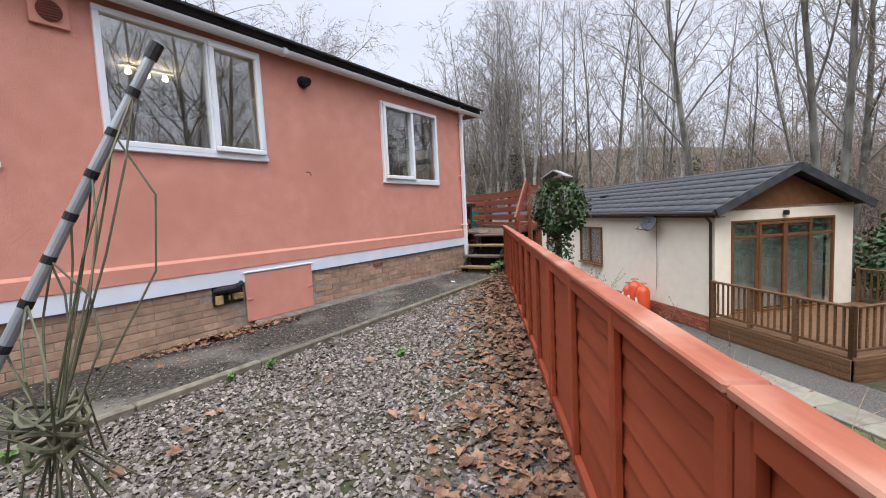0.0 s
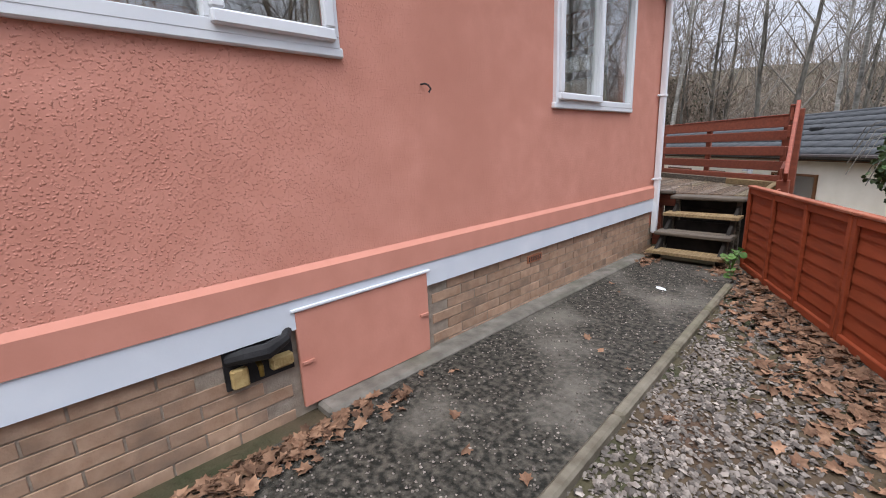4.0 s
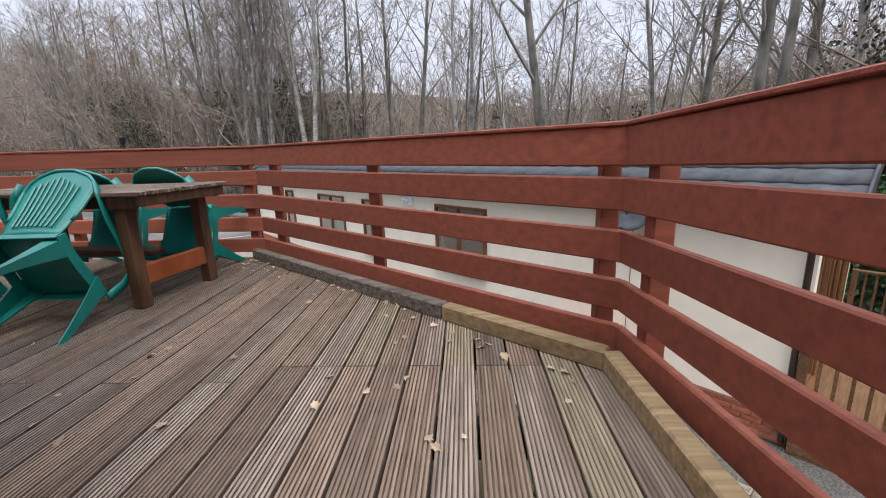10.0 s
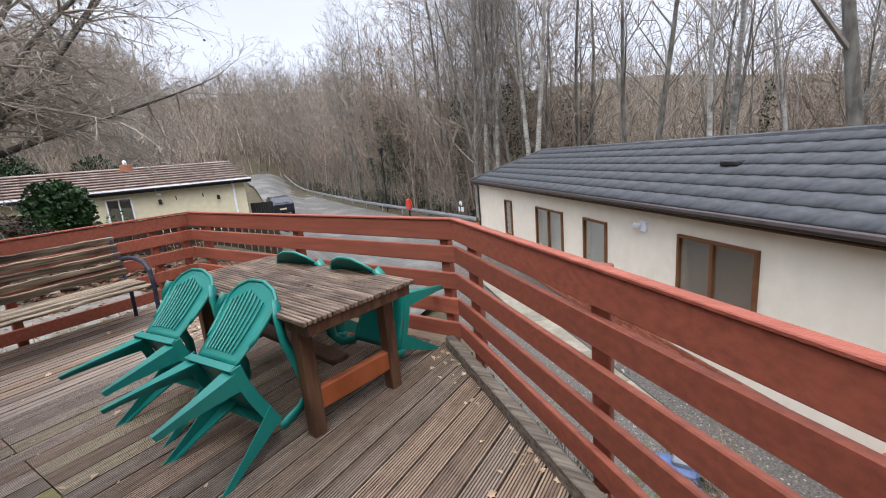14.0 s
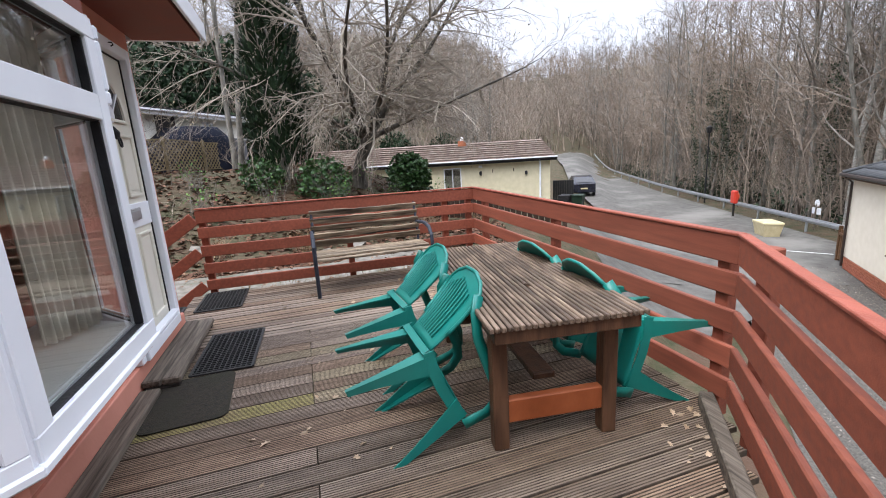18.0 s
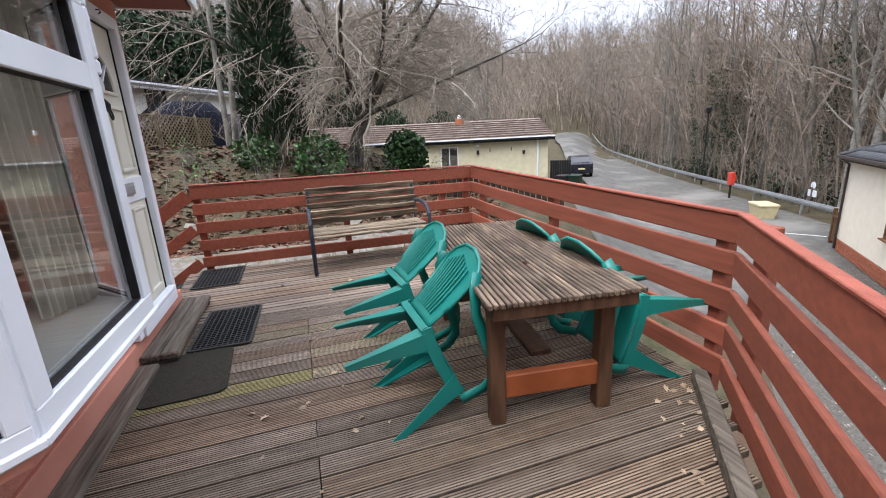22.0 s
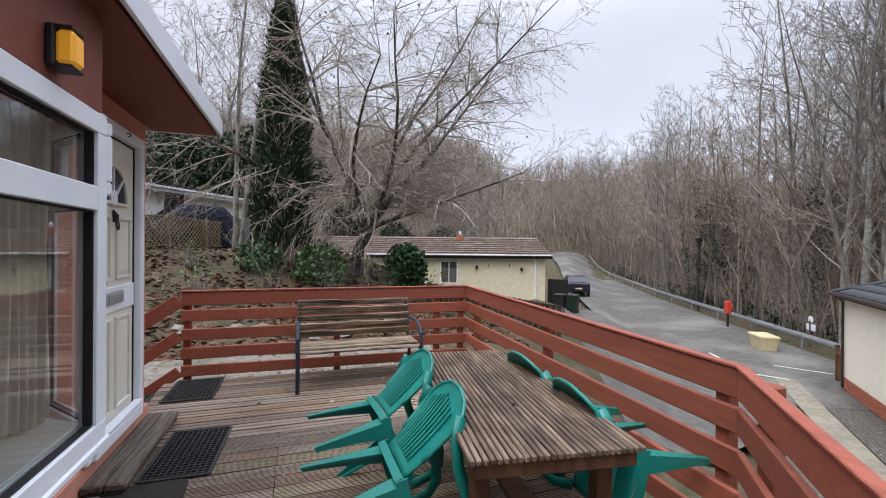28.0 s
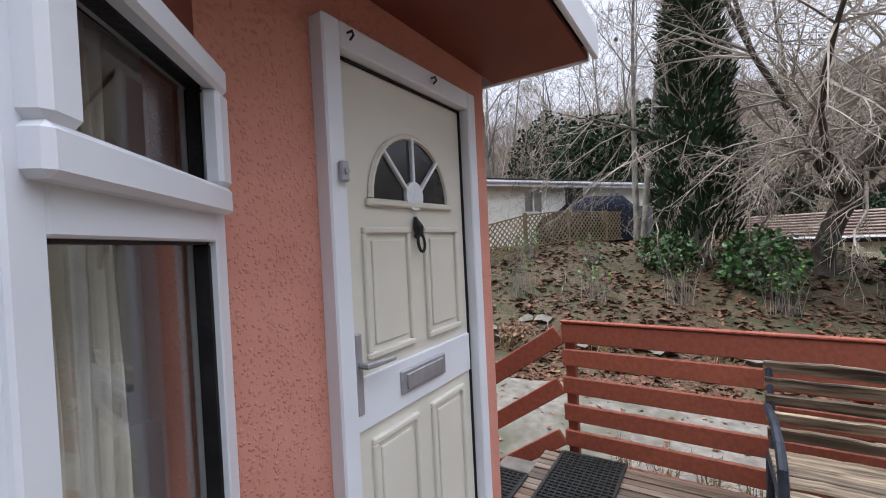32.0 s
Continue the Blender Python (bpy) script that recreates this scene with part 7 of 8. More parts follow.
part("rear_window", Mesh().add([(-0.6, -1.96, 1.08), (0.6, -1.96, 1.08), (0.55, -1.42, 1.4), (-0.55, -1.42, 1.4)], [(0, 1, 2, 3)]), material("dark_car_glass", (0.01, 0.01, 0.012), (0.02, 0.02, 0.022), 3, 0.05), car)
for sx in (-1, 1):
    part("tail_light", Mesh().box((sx * 0.7, -2.0, 0.86), (0.22, 0.08, 0.16), 0.03), RED, car)
    for yy in (-1.3, 1.3):
        wh = part("wheel", Mesh().tube([(sx * 0.72, yy, 0.31), (sx * 0.88, yy, 0.31)], 0.31, 18), RUBBER, car)
        part("rim", Mesh().tube([(sx * 0.87, yy, 0.31), (sx * 0.89, yy, 0.31)], 0.2, 14), STEEL, wh)
part("number_plate", Mesh().box((0, -2.07, 0.62), (0.5, 0.02, 0.11), 0.004), YEL, car, "yellow number plate")


# ---- cream bungalows across the way ----
def bungalow(name, corner, ang, length, width, z0, eave, ridge, roofmat, wallmat, label, windows, gable=True):
    """Local x along the seen wall from the corner, local -y towards us."""
    b2 = thing(name, Matrix.Translation((*corner, 0)) @ pose(0, 0, 0, 0, 0, ang), label, "bungalow")
    xs = sorted({0.0, length, *[w[0] for w in windows], *[w[1] for w in windows]})
    g = Mesh()
    cut = [(w[0], w[1], w[2], w[3]) for w in windows]
    zs = sorted({z0, eave, *[c[2] for c in cut], *[c[3] for c in cut]})
    for i in range(len(xs) - 1):
        for k in range(len(zs) - 1):
            if any(c[0] <= xs[i] and xs[i + 1] <= c[1] and c[2] <= zs[k] and zs[k + 1] <= c[3] for c in cut):
                continue
            g.box(((xs[i] + xs[i + 1]) / 2, 0.1, (zs[k] + zs[k + 1]) / 2), (xs[i + 1] - xs[i], 0.2, zs[k + 1] - zs[k]), 0)
    for x in (0.1, length - 0.1):
        part("end_wall", Mesh().box((x, width / 2, (z0 + eave) / 2), (0.2, width - 0.4, eave - z0), 0), wallmat, b2)
    part("back_wall", Mesh().box((length / 2, width - 0.1, (z0 + eave) / 2), (length, 0.2, eave - z0), 0), wallmat, b2)
    front = part("wall", g, wallmat, b2)
    bm = bmesh.new()
    bm.from_mesh(front.data)
    bmesh.ops.remove_doubles(bm, verts=bm.verts, dist=0.001)
    bm.to_mesh(front.data)
    bm.free()
    for w in windows:
        fr = part("window", Mesh().box(((w[0] + w[1]) / 2, 0.02, w[2] + 0.03), (w[1] - w[0], 0.08, 0.06), 0.004).box(((w[0] + w[1]) / 2, 0.02, w[3] - 0.03), (w[1] - w[0], 0.08, 0.06), 0.004)
                  .box((w[0] + 0.03, 0.02, (w[2] + w[3]) / 2), (0.06, 0.08, w[3] - w[2] - 0.12), 0.004).box((w[1] - 0.03, 0.02, (w[2] + w[3]) / 2), (0.06, 0.08, w[3] - w[2] - 0.12), 0.004)
                  .box(((w[0] + w[1]) / 2, 0.02, (w[2] + w[3]) / 2), (0.05, 0.08, w[3] - w[2] - 0.12), 0.004), WHITE_PVC, b2)
        part("pane", Mesh().box(((w[0] + w[1]) / 2, 0.03, (w[2] + w[3]) / 2), (w[1] - w[0] - 0.1, 0.01, w[3] - w[2] - 0.1), 0), GLASS, fr)
        part("blind", Mesh().box(((w[0] + w[1]) / 2, 0.16, (w[2] + w[3]) / 2), (w[1] - w[0], 0.02, w[3] - w[2]), 0), ROOM, fr)
    o = 0.3
    rm = width / 2
    g = Mesh().add([(-o, -o, eave), (length + o, -o, eave), (length + o, width + o, eave), (-o, width + o, eave), (-o, rm, ridge), (length + o, rm, ridge),
                    (-o, -o, eave - 0.06), (length + o, -o, eave - 0.06), (length + o, width + o, eave - 0.06), (-o, width + o, eave - 0.06)],
                   [(0, 1, 5, 4), (2, 3, 4, 5), (1, 2, 5), (3, 0, 4), (0, 6, 7, 1), (1, 7, 8, 2), (2, 8, 9, 3), (3, 9, 6, 0), (6, 9, 8, 7)])
    rf = part("roof", g, roofmat, b2)
    nrow = 9
    for row in range(nrow):
        y, z = -o + (rm + o) * row / nrow, eave + (ridge - eave) * row / nrow
        part("tile_course", Mesh().box((length / 2, y + 0.06, z + 0.035), (length + 2 * o, 0.3, 0.035), 0.006, None), roofmat, rf)
    part("gutter", Mesh().tube([(-o, -o - 0.05, eave - 0.04), (length + o, -o - 0.05, eave - 0.04)], 0.05, 7), BLACK if gable else WHITE_PVC, b2)
    part("fascia", Mesh().box((length / 2, -o + 0.0, eave - 0.1), (length + 2 * o, 0.03, 0.16), 0.004), BLACK if gable else WHITE_PVC, b2)
    return b2


OCHRE_TILE = material("brown_clay_tile", (0.12, 0.085, 0.072), (0.22, 0.165, 0.14), 5, 0.85, 0.3, 40, c3=(0.26, 0.22, 0.19), big=2)
PALECREAM = material("pale_yellow_render", (0.60, 0.55, 0.38), (0.68, 0.62, 0.45), 4, 0.85, 0.1, 60)
ba = bungalow("bungalow", (-25.6, 0.38), 73.1, 15.0, 6.2, -1.6, 1.75, 2.85, OCHRE_TILE, PALECREAM, "pale yellow bungalow with a brown tiled roof and white windows",
              [(6.6, 7.5, 0.1, 1.42), (8.9, 9.9, 0.1, 1.42), (3.2, 4.4, 0.1, 1.42)])
part("downpipe", Mesh().tube([(14.3, -0.3, 1.7), (14.4, -0.06, 1.45), (14.4, -0.06, -1.5)], 0.055, 8), WHITE_PVC, ba)
part("gutter_lip", Mesh().box((7.5, -0.38, 1.77), (15.6, 0.05, 0.07), 0.01), WHITE_PVC, ba)
part("bay_window", Mesh().box((15.05, 1.9, 0.55), (0.4, 2.0, 1.6), 0.03), WHITE_PVC, ba)
part("chimney_pot", Mesh().tube([(10.2, 2.6, 2.5), (10.2, 2.6, 2.98), (10.2, 2.6, 3.0)], [0.27, 0.25, 0.1], 12), POT, ba)
part("chimney_cowl", Mesh().tube([(10.2, 2.6, 2.98), (10.2, 2.6, 3.14), (10.2, 2.6, 3.22)], [0.1, 0.1, 0.03], 10), WHITE_PVC, ba)
part("wall_light", Mesh().box((11.0, -0.08, 1.05), (0.14, 0.14, 0.24), 0.03), BLACK, ba)
part("wall_light", Mesh().box((13.6, -0.08, 0.95), (0.14, 0.14, 0.22), 0.03), BLACK, ba)
part("security_light", Mesh().box((11.0, -0.06, 1.42), (0.2, 0.1, 0.14), 0.02), WHITE_PVC, ba)
for bx in (11.7, 12.9):
    part("hook", Mesh().box((bx, -0.03, 1.15), (0.04, 0.06, 0.2), 0.01), BLACK, ba)
bc = bungalow("bungalow", (-10.2, -6.94), 147.3, 11.0, 5.0, 1.9, 4.1, 4.5, BLACK, material("white_cream_render", (0.74, 0.73, 0.66), (0.81, 0.80, 0.73), 4, 0.85, 0.1, 60), "white flat-roofed bungalow up on the wooded bank",
              [(5.4, 6.2, 3.1, 3.85), (9.1, 9.6, 3.3, 3.85), (1.5, 2.6, 3.0, 3.85)], gable=False)
part("side_door", Mesh().box((7.5, -0.02, 3.0), (0.75, 0.06, 1.9), 0.01), BLACK, bc)
cv = thing("covered_vehicle", pose(-16.4, -2.45, ground_z(-16.4, -2.45), 0, 0, 147) @ Matrix.Diagonal((0.95, 0.9, 1.05, 1)), "vehicle under a dark blue cover behind the lattice fence", "vehicle")
vs, fs = [], []
for i, (x, h, w) in enumerate(((-1.9, 0.5, 0.7), (-1.6, 0.85, 0.8), (-0.9, 1.05, 0.82), (-0.3, 1.42, 0.8), (1.1, 1.45, 0.8), (1.7, 1.1, 0.8), (1.95, 0.6, 0.7))):
    vs += [(x, -w, 0.05), (x, -w, h * 0.7), (x, -w * 0.75, h), (x, w * 0.75, h), (x, w, h * 0.7), (x, w, 0.05)]
for i in range(6):
    for k in range(5):
        fs.append((6 * i + k, 6 * i + 6 + k, 6 * i + 7 + k, 6 * i + k + 1))
fs += [(0, 1, 2, 3, 4, 5), (41, 40, 39, 38, 37, 36)]
part("cover", Mesh().add(vs, fs), material("dark_blue_cover", (0.006, 0.008, 0.016), (0.013, 0.016, 0.028), 4, 0.9, 0.5, 8, spec=0.2), cv, smooth=True)
sh = thing("storage_box", pose(-18.3, -1.35, ground_z(-18.3, -1.35), 0, 0, 147), "grey garden storage box beside the fence", "storage box")
part("body", Mesh().box((0, 0, 0.55), (1.3, 0.7, 1.1), 0.03), DISH, sh)
part("lid", Mesh().box((0, 0, 1.13), (1.36, 0.76, 0.08), 0.03), DISH, sh)
LAT = material("mossy_lattice_wood", (0.13, 0.10, 0.055), (0.24, 0.19, 0.11), 8, 0.85, 0.3, 30, vary=0.15)
lat = thing("lattice_fence", pose(0, 0, 0), "weathered diamond lattice fence on posts along the bank", "fence", kind="structure")
la, lb = Vector((-17.5, -1.05)), Vector((-11.2, -3.95))
ld = (lb - la).normalized()
LLen = (lb - la).length
for k in range(5):
    q = la + ld * LLen * k / 4
    zq = ground_z(q[0], q[1])
    part("post", Mesh().box((q[0], q[1], zq + 0.5), (0.09, 0.09, 1.1), 0.006), LAT, lat)
    if k < 4:
        q2 = la + ld * LLen * (k + 1) / 4
        z2 = ground_z(q2[0], q2[1])
        for h in (0.12, 0.98):
            part("lattice_rail", Mesh().beam((q[0], q[1], zq + h), (q2[0], q2[1], z2 + h), 0.03, 0.04, 0.003), LAT, lat)
        g = Mesh()
        w = (q2 - q).length
        for j in range(-8, 16):
            for sgn in (-1, 1):
                x0 = j * 0.16
                x1 = x0 + 0.84
                a0, a1 = max(0.0, x0), min(w, x1)
                if a1 <= a0:
                    continue
                h0, h1 = 0.13 + (a0 - x0), 0.13 + (a1 - x0)
                if sgn < 0:
                    h0, h1 = 1.1 - h0, 1.1 - h1
                p0, p1 = q + ld * a0, q + ld * a1
                g.beam((p0[0], p0[1], zq + (z2 - zq) * a0 / w + h0), (p1[0], p1[1], zq + (z2 - zq) * a1 / w + h1), 0.012, 0.034, 0)
        tagged(part("lattice_panel", g, LAT, lat), kind="stuff")
drape("back_path", PALE_CONC, [(-5.25, -4.0, 0), (-7.4, -4.2, 0), (-7.7, 3.6, 0), (-5.3, 3.6, 0)], 8, 24, 0.035, "pale concrete path behind the deck", "path")
BANKLEAF = material("wet_bank_leaves", (0.05, 0.024, 0.015), (0.17, 0.09, 0.055), 14, 0.8, 0.3, 40, vary=0.45, island=True)
wall_rocks = random.Random(9)
for k in range(26):
    x, y = -8.4 - wall_rocks.random() * 1.4, -3.5 + k * 0.27 + wall_rocks.uniform(-0.2, 0.2)
    s = wall_rocks.uniform(0.1, 0.26)
    ob = mesh_object("bank_stone", [(v[0] * s * (1 + 0.3 * lump(v[0] + k, v[1])), v[1] * s, v[2] * s * 0.5) for v in OCT], OCTF, PALE_CONC)
    ob.matrix_basis = pose(x, y, ground_z(x, y) + 0.03, wall_rocks.uniform(-15, 15), wall_rocks.uniform(-15, 15), wall_rocks.uniform(0, 360))
    tagged(ob, "pale rough stone lying on the bank", "stone", "bank stones")
spots = []
for k in range(13000):
    x, y = -7.6 - 11 * rng.random() ** 1.6, rng.uniform(-6, 6)
    spots.append((x, y, ground_z(x, y) + 0.01))
scatter("bank_leaves", spots, lambda p: dead_leaf(p, 0.04, 0.1), BANKLEAF, "brown leaf litter covering the bank", "leaves")
spots = []
for k in range(2500):
    x, y = -5.3 - 2.8 * rng.random(), rng.uniform(-3, 4.2)
    spots.append((x, y, ground_z(x, y) + 0.03))
scatter("path_leaves", spots[:700], lambda p: dead_leaf(p, 0.02, 0.05), LITTER, "dead leaves blown onto the path behind the deck", "leaves")
for k in range(10):
    tuft("dry_grass", -5.65, 0.3 + 0.3 * k, 0.62, 26, 0.16, "clump of dry upright stems behind the railing", STRAW, 200 + k)
for k in range(22):
    x, y = -8.2 - 5.5 * ((k * 37) % 22) / 22, -5 + 0.5 * k
    tuft("bank_shrub", x, y, 0.5 + 0.3 * (k % 3), 30, 0.5, "low brown bramble on the bank", BARK if k % 3 else STRAW, 300 + k, 0.05 if k % 2 else 0.07)

FEN = material("dark_brown_fence", (0.03, 0.018, 0.012), (0.065, 0.04, 0.028), 6, 0.8, 0.3, 30, vary=0.15)
lf = thing("low_fence", pose(0, 0, 0), "low dark brown board fence in front of the bungalow", "fence", kind="structure")
for k in range(24):
    t = k / 23
    x, y = -11.3 + 1.6 * t, 4.7 + 3.2 * t
    zt, zb = 1.17 - 0.55 * t, ground_z(x, y) - 0.1
    part("board", Mesh().box((x, y, (zt + zb) / 2), (0.025, 0.14, zt - zb), 0.004, None), FEN, lf)
part("top_rail", Mesh().beam((-11.28, 4.65, 1.13), (-9.68, 7.95, 0.58), 0.04, 0.06, 0.004), FEN, lf)
for x, y, m, lab in ((-20.6, 15.3, BLACK, "black plastic wheelie bin beside the bungalow"), (-20.2, 15.9, material("dark_green_bin", (0.008, 0.02, 0.012), (0.015, 0.035, 0.02), 6, 0.5), "dark green plastic wheelie bin beside the bungalow")):
    wb = thing("wheelie_bin", pose(x, y, ground_z(x, y), 0, 0, 40), lab, "bin", "wheelie bins")
    part("body", Mesh().add([(-0.22, -0.26, 0.06), (0.22, -0.26, 0.06), (0.22, 0.26, 0.06), (-0.22, 0.26, 0.06), (-0.29, -0.34, 1.0), (0.29, -0.34, 1.0), (0.29, 0.34, 1.0), (-0.29, 0.34, 1.0)], [(3, 2, 1, 0), (0, 1, 5, 4), (1, 2, 6, 5), (2, 3, 7, 6), (3, 0, 4, 7), (4, 5, 6, 7)]), m, wb)
    part("lid", Mesh().box((0, 0, 1.04), (0.62, 0.74, 0.08), 0.03), m, wb)
    for sx in (-0.2, 0.2):
        part("wheel", Mesh().tube([(sx - 0.03, 0.3, 0.1), (sx + 0.03, 0.3, 0.1)], 0.1, 12), RUBBER, wb)
scr = thing("black_screen", pose(-22.0, 16.1, ground_z(-22.0, 16.1), 0, 0, 40), "black boarded screen panel at the bungalow's end", "screen")
for k in range(9):
    part("board", Mesh().box((-0.56 + 0.14 * k, 0, 0.9), (0.13, 0.025, 1.8), 0.004), BLACK, scr)
for z in (0.4, 1.5):
    part("cross_rail", Mesh().box((0, 0.03, z), (1.25, 0.03, 0.08), 0.004), BLACK, scr)

LAUREL = material("laurel_leaves", (0.012, 0.045, 0.012), (0.05, 0.12, 0.03), 8, 0.4, 0.1, 50, vary=0.35, island=True)
bush("laurel_bush", -13.0, 4.42, ground_z(-13.0, 4.42), 0.70, 2600, 0.12, LAUREL, "round clipped evergreen laurel bush", 21, (1, 1, 1.05), (1.55 - ground_z(-13.0, 4.42)) / 0.70)
bush("laurel_bush", -12.9, 4.4, ground_z(-12.9, 4.4), 0.6, 900, 0.11, LAUREL, "lower part of a round evergreen laurel bush", 24, (1, 1, 1.0), 0.8)
bush("laurel_bush", -12.0, 1.75, ground_z(-12.0, 1.75), 0.62, 900, 0.12, LAUREL, "loose evergreen laurel shrub under the tree", 22, (1.2, 1.2, 1.1))
bush("laurel_bush", -12.3, 0.2, ground_z(-12.3, 0.2), 0.5, 600, 0.12, LAUREL, "loose evergreen laurel shrub beside the conifer", 23, (1.1, 1.2, 0.9))
for k, (x, y, r) in enumerate(((9.5, 9.5, 1.85), (10.5, 8.3, 2.0), (11.8, 7.2, 1.9), (13.0, 5.6, 1.8))):
    bush("rhododendron", x, y, ground_z(x, y), r, 2600, 0.16, LAUREL, "large evergreen rhododendron beyond the garden", 30 + k, (1, 1, 0.95))

# columnar conifer
CON = material("conifer_foliage", (0.006, 0.018, 0.008), (0.022, 0.045, 0.018), 8, 0.8, 0.2, 40, vary=0.35, island=True)
cx0, cy0 = -12.9, 0.75
con = thing("conifer", pose(cx0, cy0, ground_z(cx0, cy0)), "tall dark columnar conifer on the bank", "tree")
part("trunk", Mesh().tube([(0, 0, 0), (0, 0, 3), (0, 0, 7)], [0.14, 0.09, 0.02], 8), BARK, con)
rr = random.Random(77)
g = Mesh()
NEED = [(0, 0, 0), (0.16, 0.4, 0.05), (0.05, 1, 0.12), (-0.05, 1, 0.12), (-0.16, 0.4, 0.05)]
for k in range(7000):
    h = rr.random() ** 0.85
    a = rr.uniform(0, 6.28)
    rad = (0.78 * math.sin(math.pi * min(1, (1 - h) * 0.62 + 0.02)) ** 0.9 + 0.02) * (1 + 0.3 * lump(math.cos(a) * 1.5, math.sin(a) * 1.5, h * 9)) * (0.55 + 0.45 * rr.random() ** 0.4)
    s = rr.uniform(0.14, 0.3)
    g.add(NEED, [(0, 1, 2, 3, 4)], Matrix.Translation((rad * math.cos(a), rad * math.sin(a), 0.35 + h * 7.2)) @ pose(0, 0, 0, 55 + rr.uniform(-25, 30), rr.uniform(-30, 30), math.degrees(a) - 90) @ Matrix.Diagonal((s, s, s, 1)))
part("foliage", g, CON, con)


# ---- bare trees ----
def twig(g, p, q, r):
    """A thin three-sided twig that runs to a point."""
    d = (q - p).normalized()
    o = d.orthogonal().normalized() * r
    w = d.cross(o)
    k = len(g.v)
    g.v += [tuple(p + o), tuple(p - o * 0.5 + w * 0.87), tuple(p - o * 0.5 - w * 0.87), tuple(q)]
    g.f += [(k, k + 1, k + 3), (k + 1, k + 2, k + 3), (k + 2, k, k + 3)]


def grow(g, p, d, length, r, depth, rr, bend, kids, thin, spread=1.0, tips=None):
    if depth <= 0:
        q = p + (d + Vector((0, 0, bend * 2))).normalized() * length
        twig(g, p, q, max(thin, r))
        if tips is not None:
            tips.append(tuple(q))
        return
    n = 3 if depth >= 2 else 2
    pts, rad, q, dd = [p], [max(thin, r)], p, d
    for k in range(n):
        dd = (dd + Vector((rr.gauss(0, 0.13), rr.gauss(0, 0.13), rr.gauss(0, 0.08) + bend))).normalized()
        q = q + dd * (length / n)
        pts.append(q)
        rad.append(max(thin * 0.6, r * (1 - 0.8 * (k + 1) / n)))
    g.tube(pts, rad, 5 if r > 0.03 else 3, False)
    for k in range(kids):
        t = 0.2 + 0.8 * (k + rr.random()) / kids
        i = min(n - 1, int(t * n))
        f = t * n - i
        b = pts[i] + (pts[i + 1] - pts[i]) * min(1.0, f)
        axis = Vector((rr.gauss(0, 1), rr.gauss(0, 1), rr.gauss(0, 1))).cross(dd).normalized()
        cd = (Matrix.Rotation(radians(rr.uniform(22, 52) * spread), 3, axis) @ dd).normalized()
        grow(g, b, cd, length * rr.uniform(0.38, 0.6), max(thin, r * 0.42), depth - 1, rr, bend, max(3, kids - 1), thin, spread, tips)


def tall_tree(seed, height, r0, limbs=13, fork=False, bark=None, crown=None, first=0.32, steep=58, kids=5, thin=0.006, label="tall bare woodland tree with upright branches"):
    rr = random.Random(seed)
    r0, limbs = r0 * 0.8, int(limbs * 1.4)
    t = thing("tree", pose(0, 0, -50), label, "tree", "woodland trees")
    tr, cr = Mesh(), Mesh()
    stems = 2 if fork else 1
    for s in range(stems):
        lean = Vector((rr.gauss(0, 0.02) + (0.09 * (-1) ** s if fork else 0), rr.gauss(0, 0.02), 1)).normalized()
        pts, rad, q, d = [Vector((0.12 * (-1) ** s if fork else 0, 0, -0.6))], [r0 * 1.25], Vector((0, 0, -0.6)), lean
        n = 9
        for k in range(n):
            d = (d + Vector((rr.gauss(0, 0.035), rr.gauss(0, 0.035), 0.03))).normalized()
            q = (pts[-1] + d * height / n)
            pts.append(q)
            rad.append(r0 * (1 - 0.9 * (k + 1) / n))
        tr.tube(pts, rad, 7, False)
        for k in range(limbs):
            h = first + (0.98 - first) * (k + rr.random()) / limbs
            i = min(n - 1, int(h * n))
            b = pts[i] + (pts[i + 1] - pts[i]) * (h * n - i)
            a, el = k * 2.4 + rr.uniform(-0.5, 0.5), radians(rr.gauss(steep, 9))
            dd = Vector((math.cos(a) * math.cos(el), math.sin(a) * math.cos(el), math.sin(el)))
            grow(cr, b, dd, height * (0.13 + 0.2 * (1 - h)) * rr.uniform(0.8, 1.2), rad[i] * 0.42, 3, rr, 0.05, kids, thin)
    part("trunk", tr, bark or BARK, t, smooth=True)
    part("crown", cr, crown or TWIG, t)
    return t


TWIG = material("grey_brown_twigs", (0.155, 0.142, 0.125), (0.32, 0.29, 0.255), 3, 0.9)
PALEBARK = material("pale_birch_bark", (0.20, 0.19, 0.17), (0.42, 0.41, 0.38), 7, 0.85, 0.5, 20, stretch=(1, 1, 2.4), c3=(0.1, 0.095, 0.085), big=1.6)
WARMTWIG = material("russet_twigs", (0.15, 0.115, 0.088), (0.31, 0.25, 0.2), 3, 0.9)
kinds = [tall_tree(1, 15, 0.17), tall_tree(2, 16.5, 0.2, 14), tall_tree(3, 14, 0.15, 9, True), tall_tree(4, 17, 0.19, 13, False, PALEBARK, None, 0.4, 64, 5, 0.006, "tall pale-barked bare birch tree"),
         tall_tree(5, 13, 0.14, 9, True, PALEBARK, None, 0.36, 62, 5, 0.006, "forked pale-barked bare birch tree"), tall_tree(6, 9, 0.11, 16, False, None, WARMTWIG, 0.1, 36, 5, 0.009, "bushy bare hazel tree with russet twigs"),
         tall_tree(7, 14, 0.15, 13, False, None, WARMTWIG, 0.2, 40, 4, 0.012, "bare brown woodland tree in the dense wood"), tall_tree(8, 16, 0.16, 13, True, None, None, 0.25, 46, 3, 0.012, "bare brown woodland tree in the dense wood")]
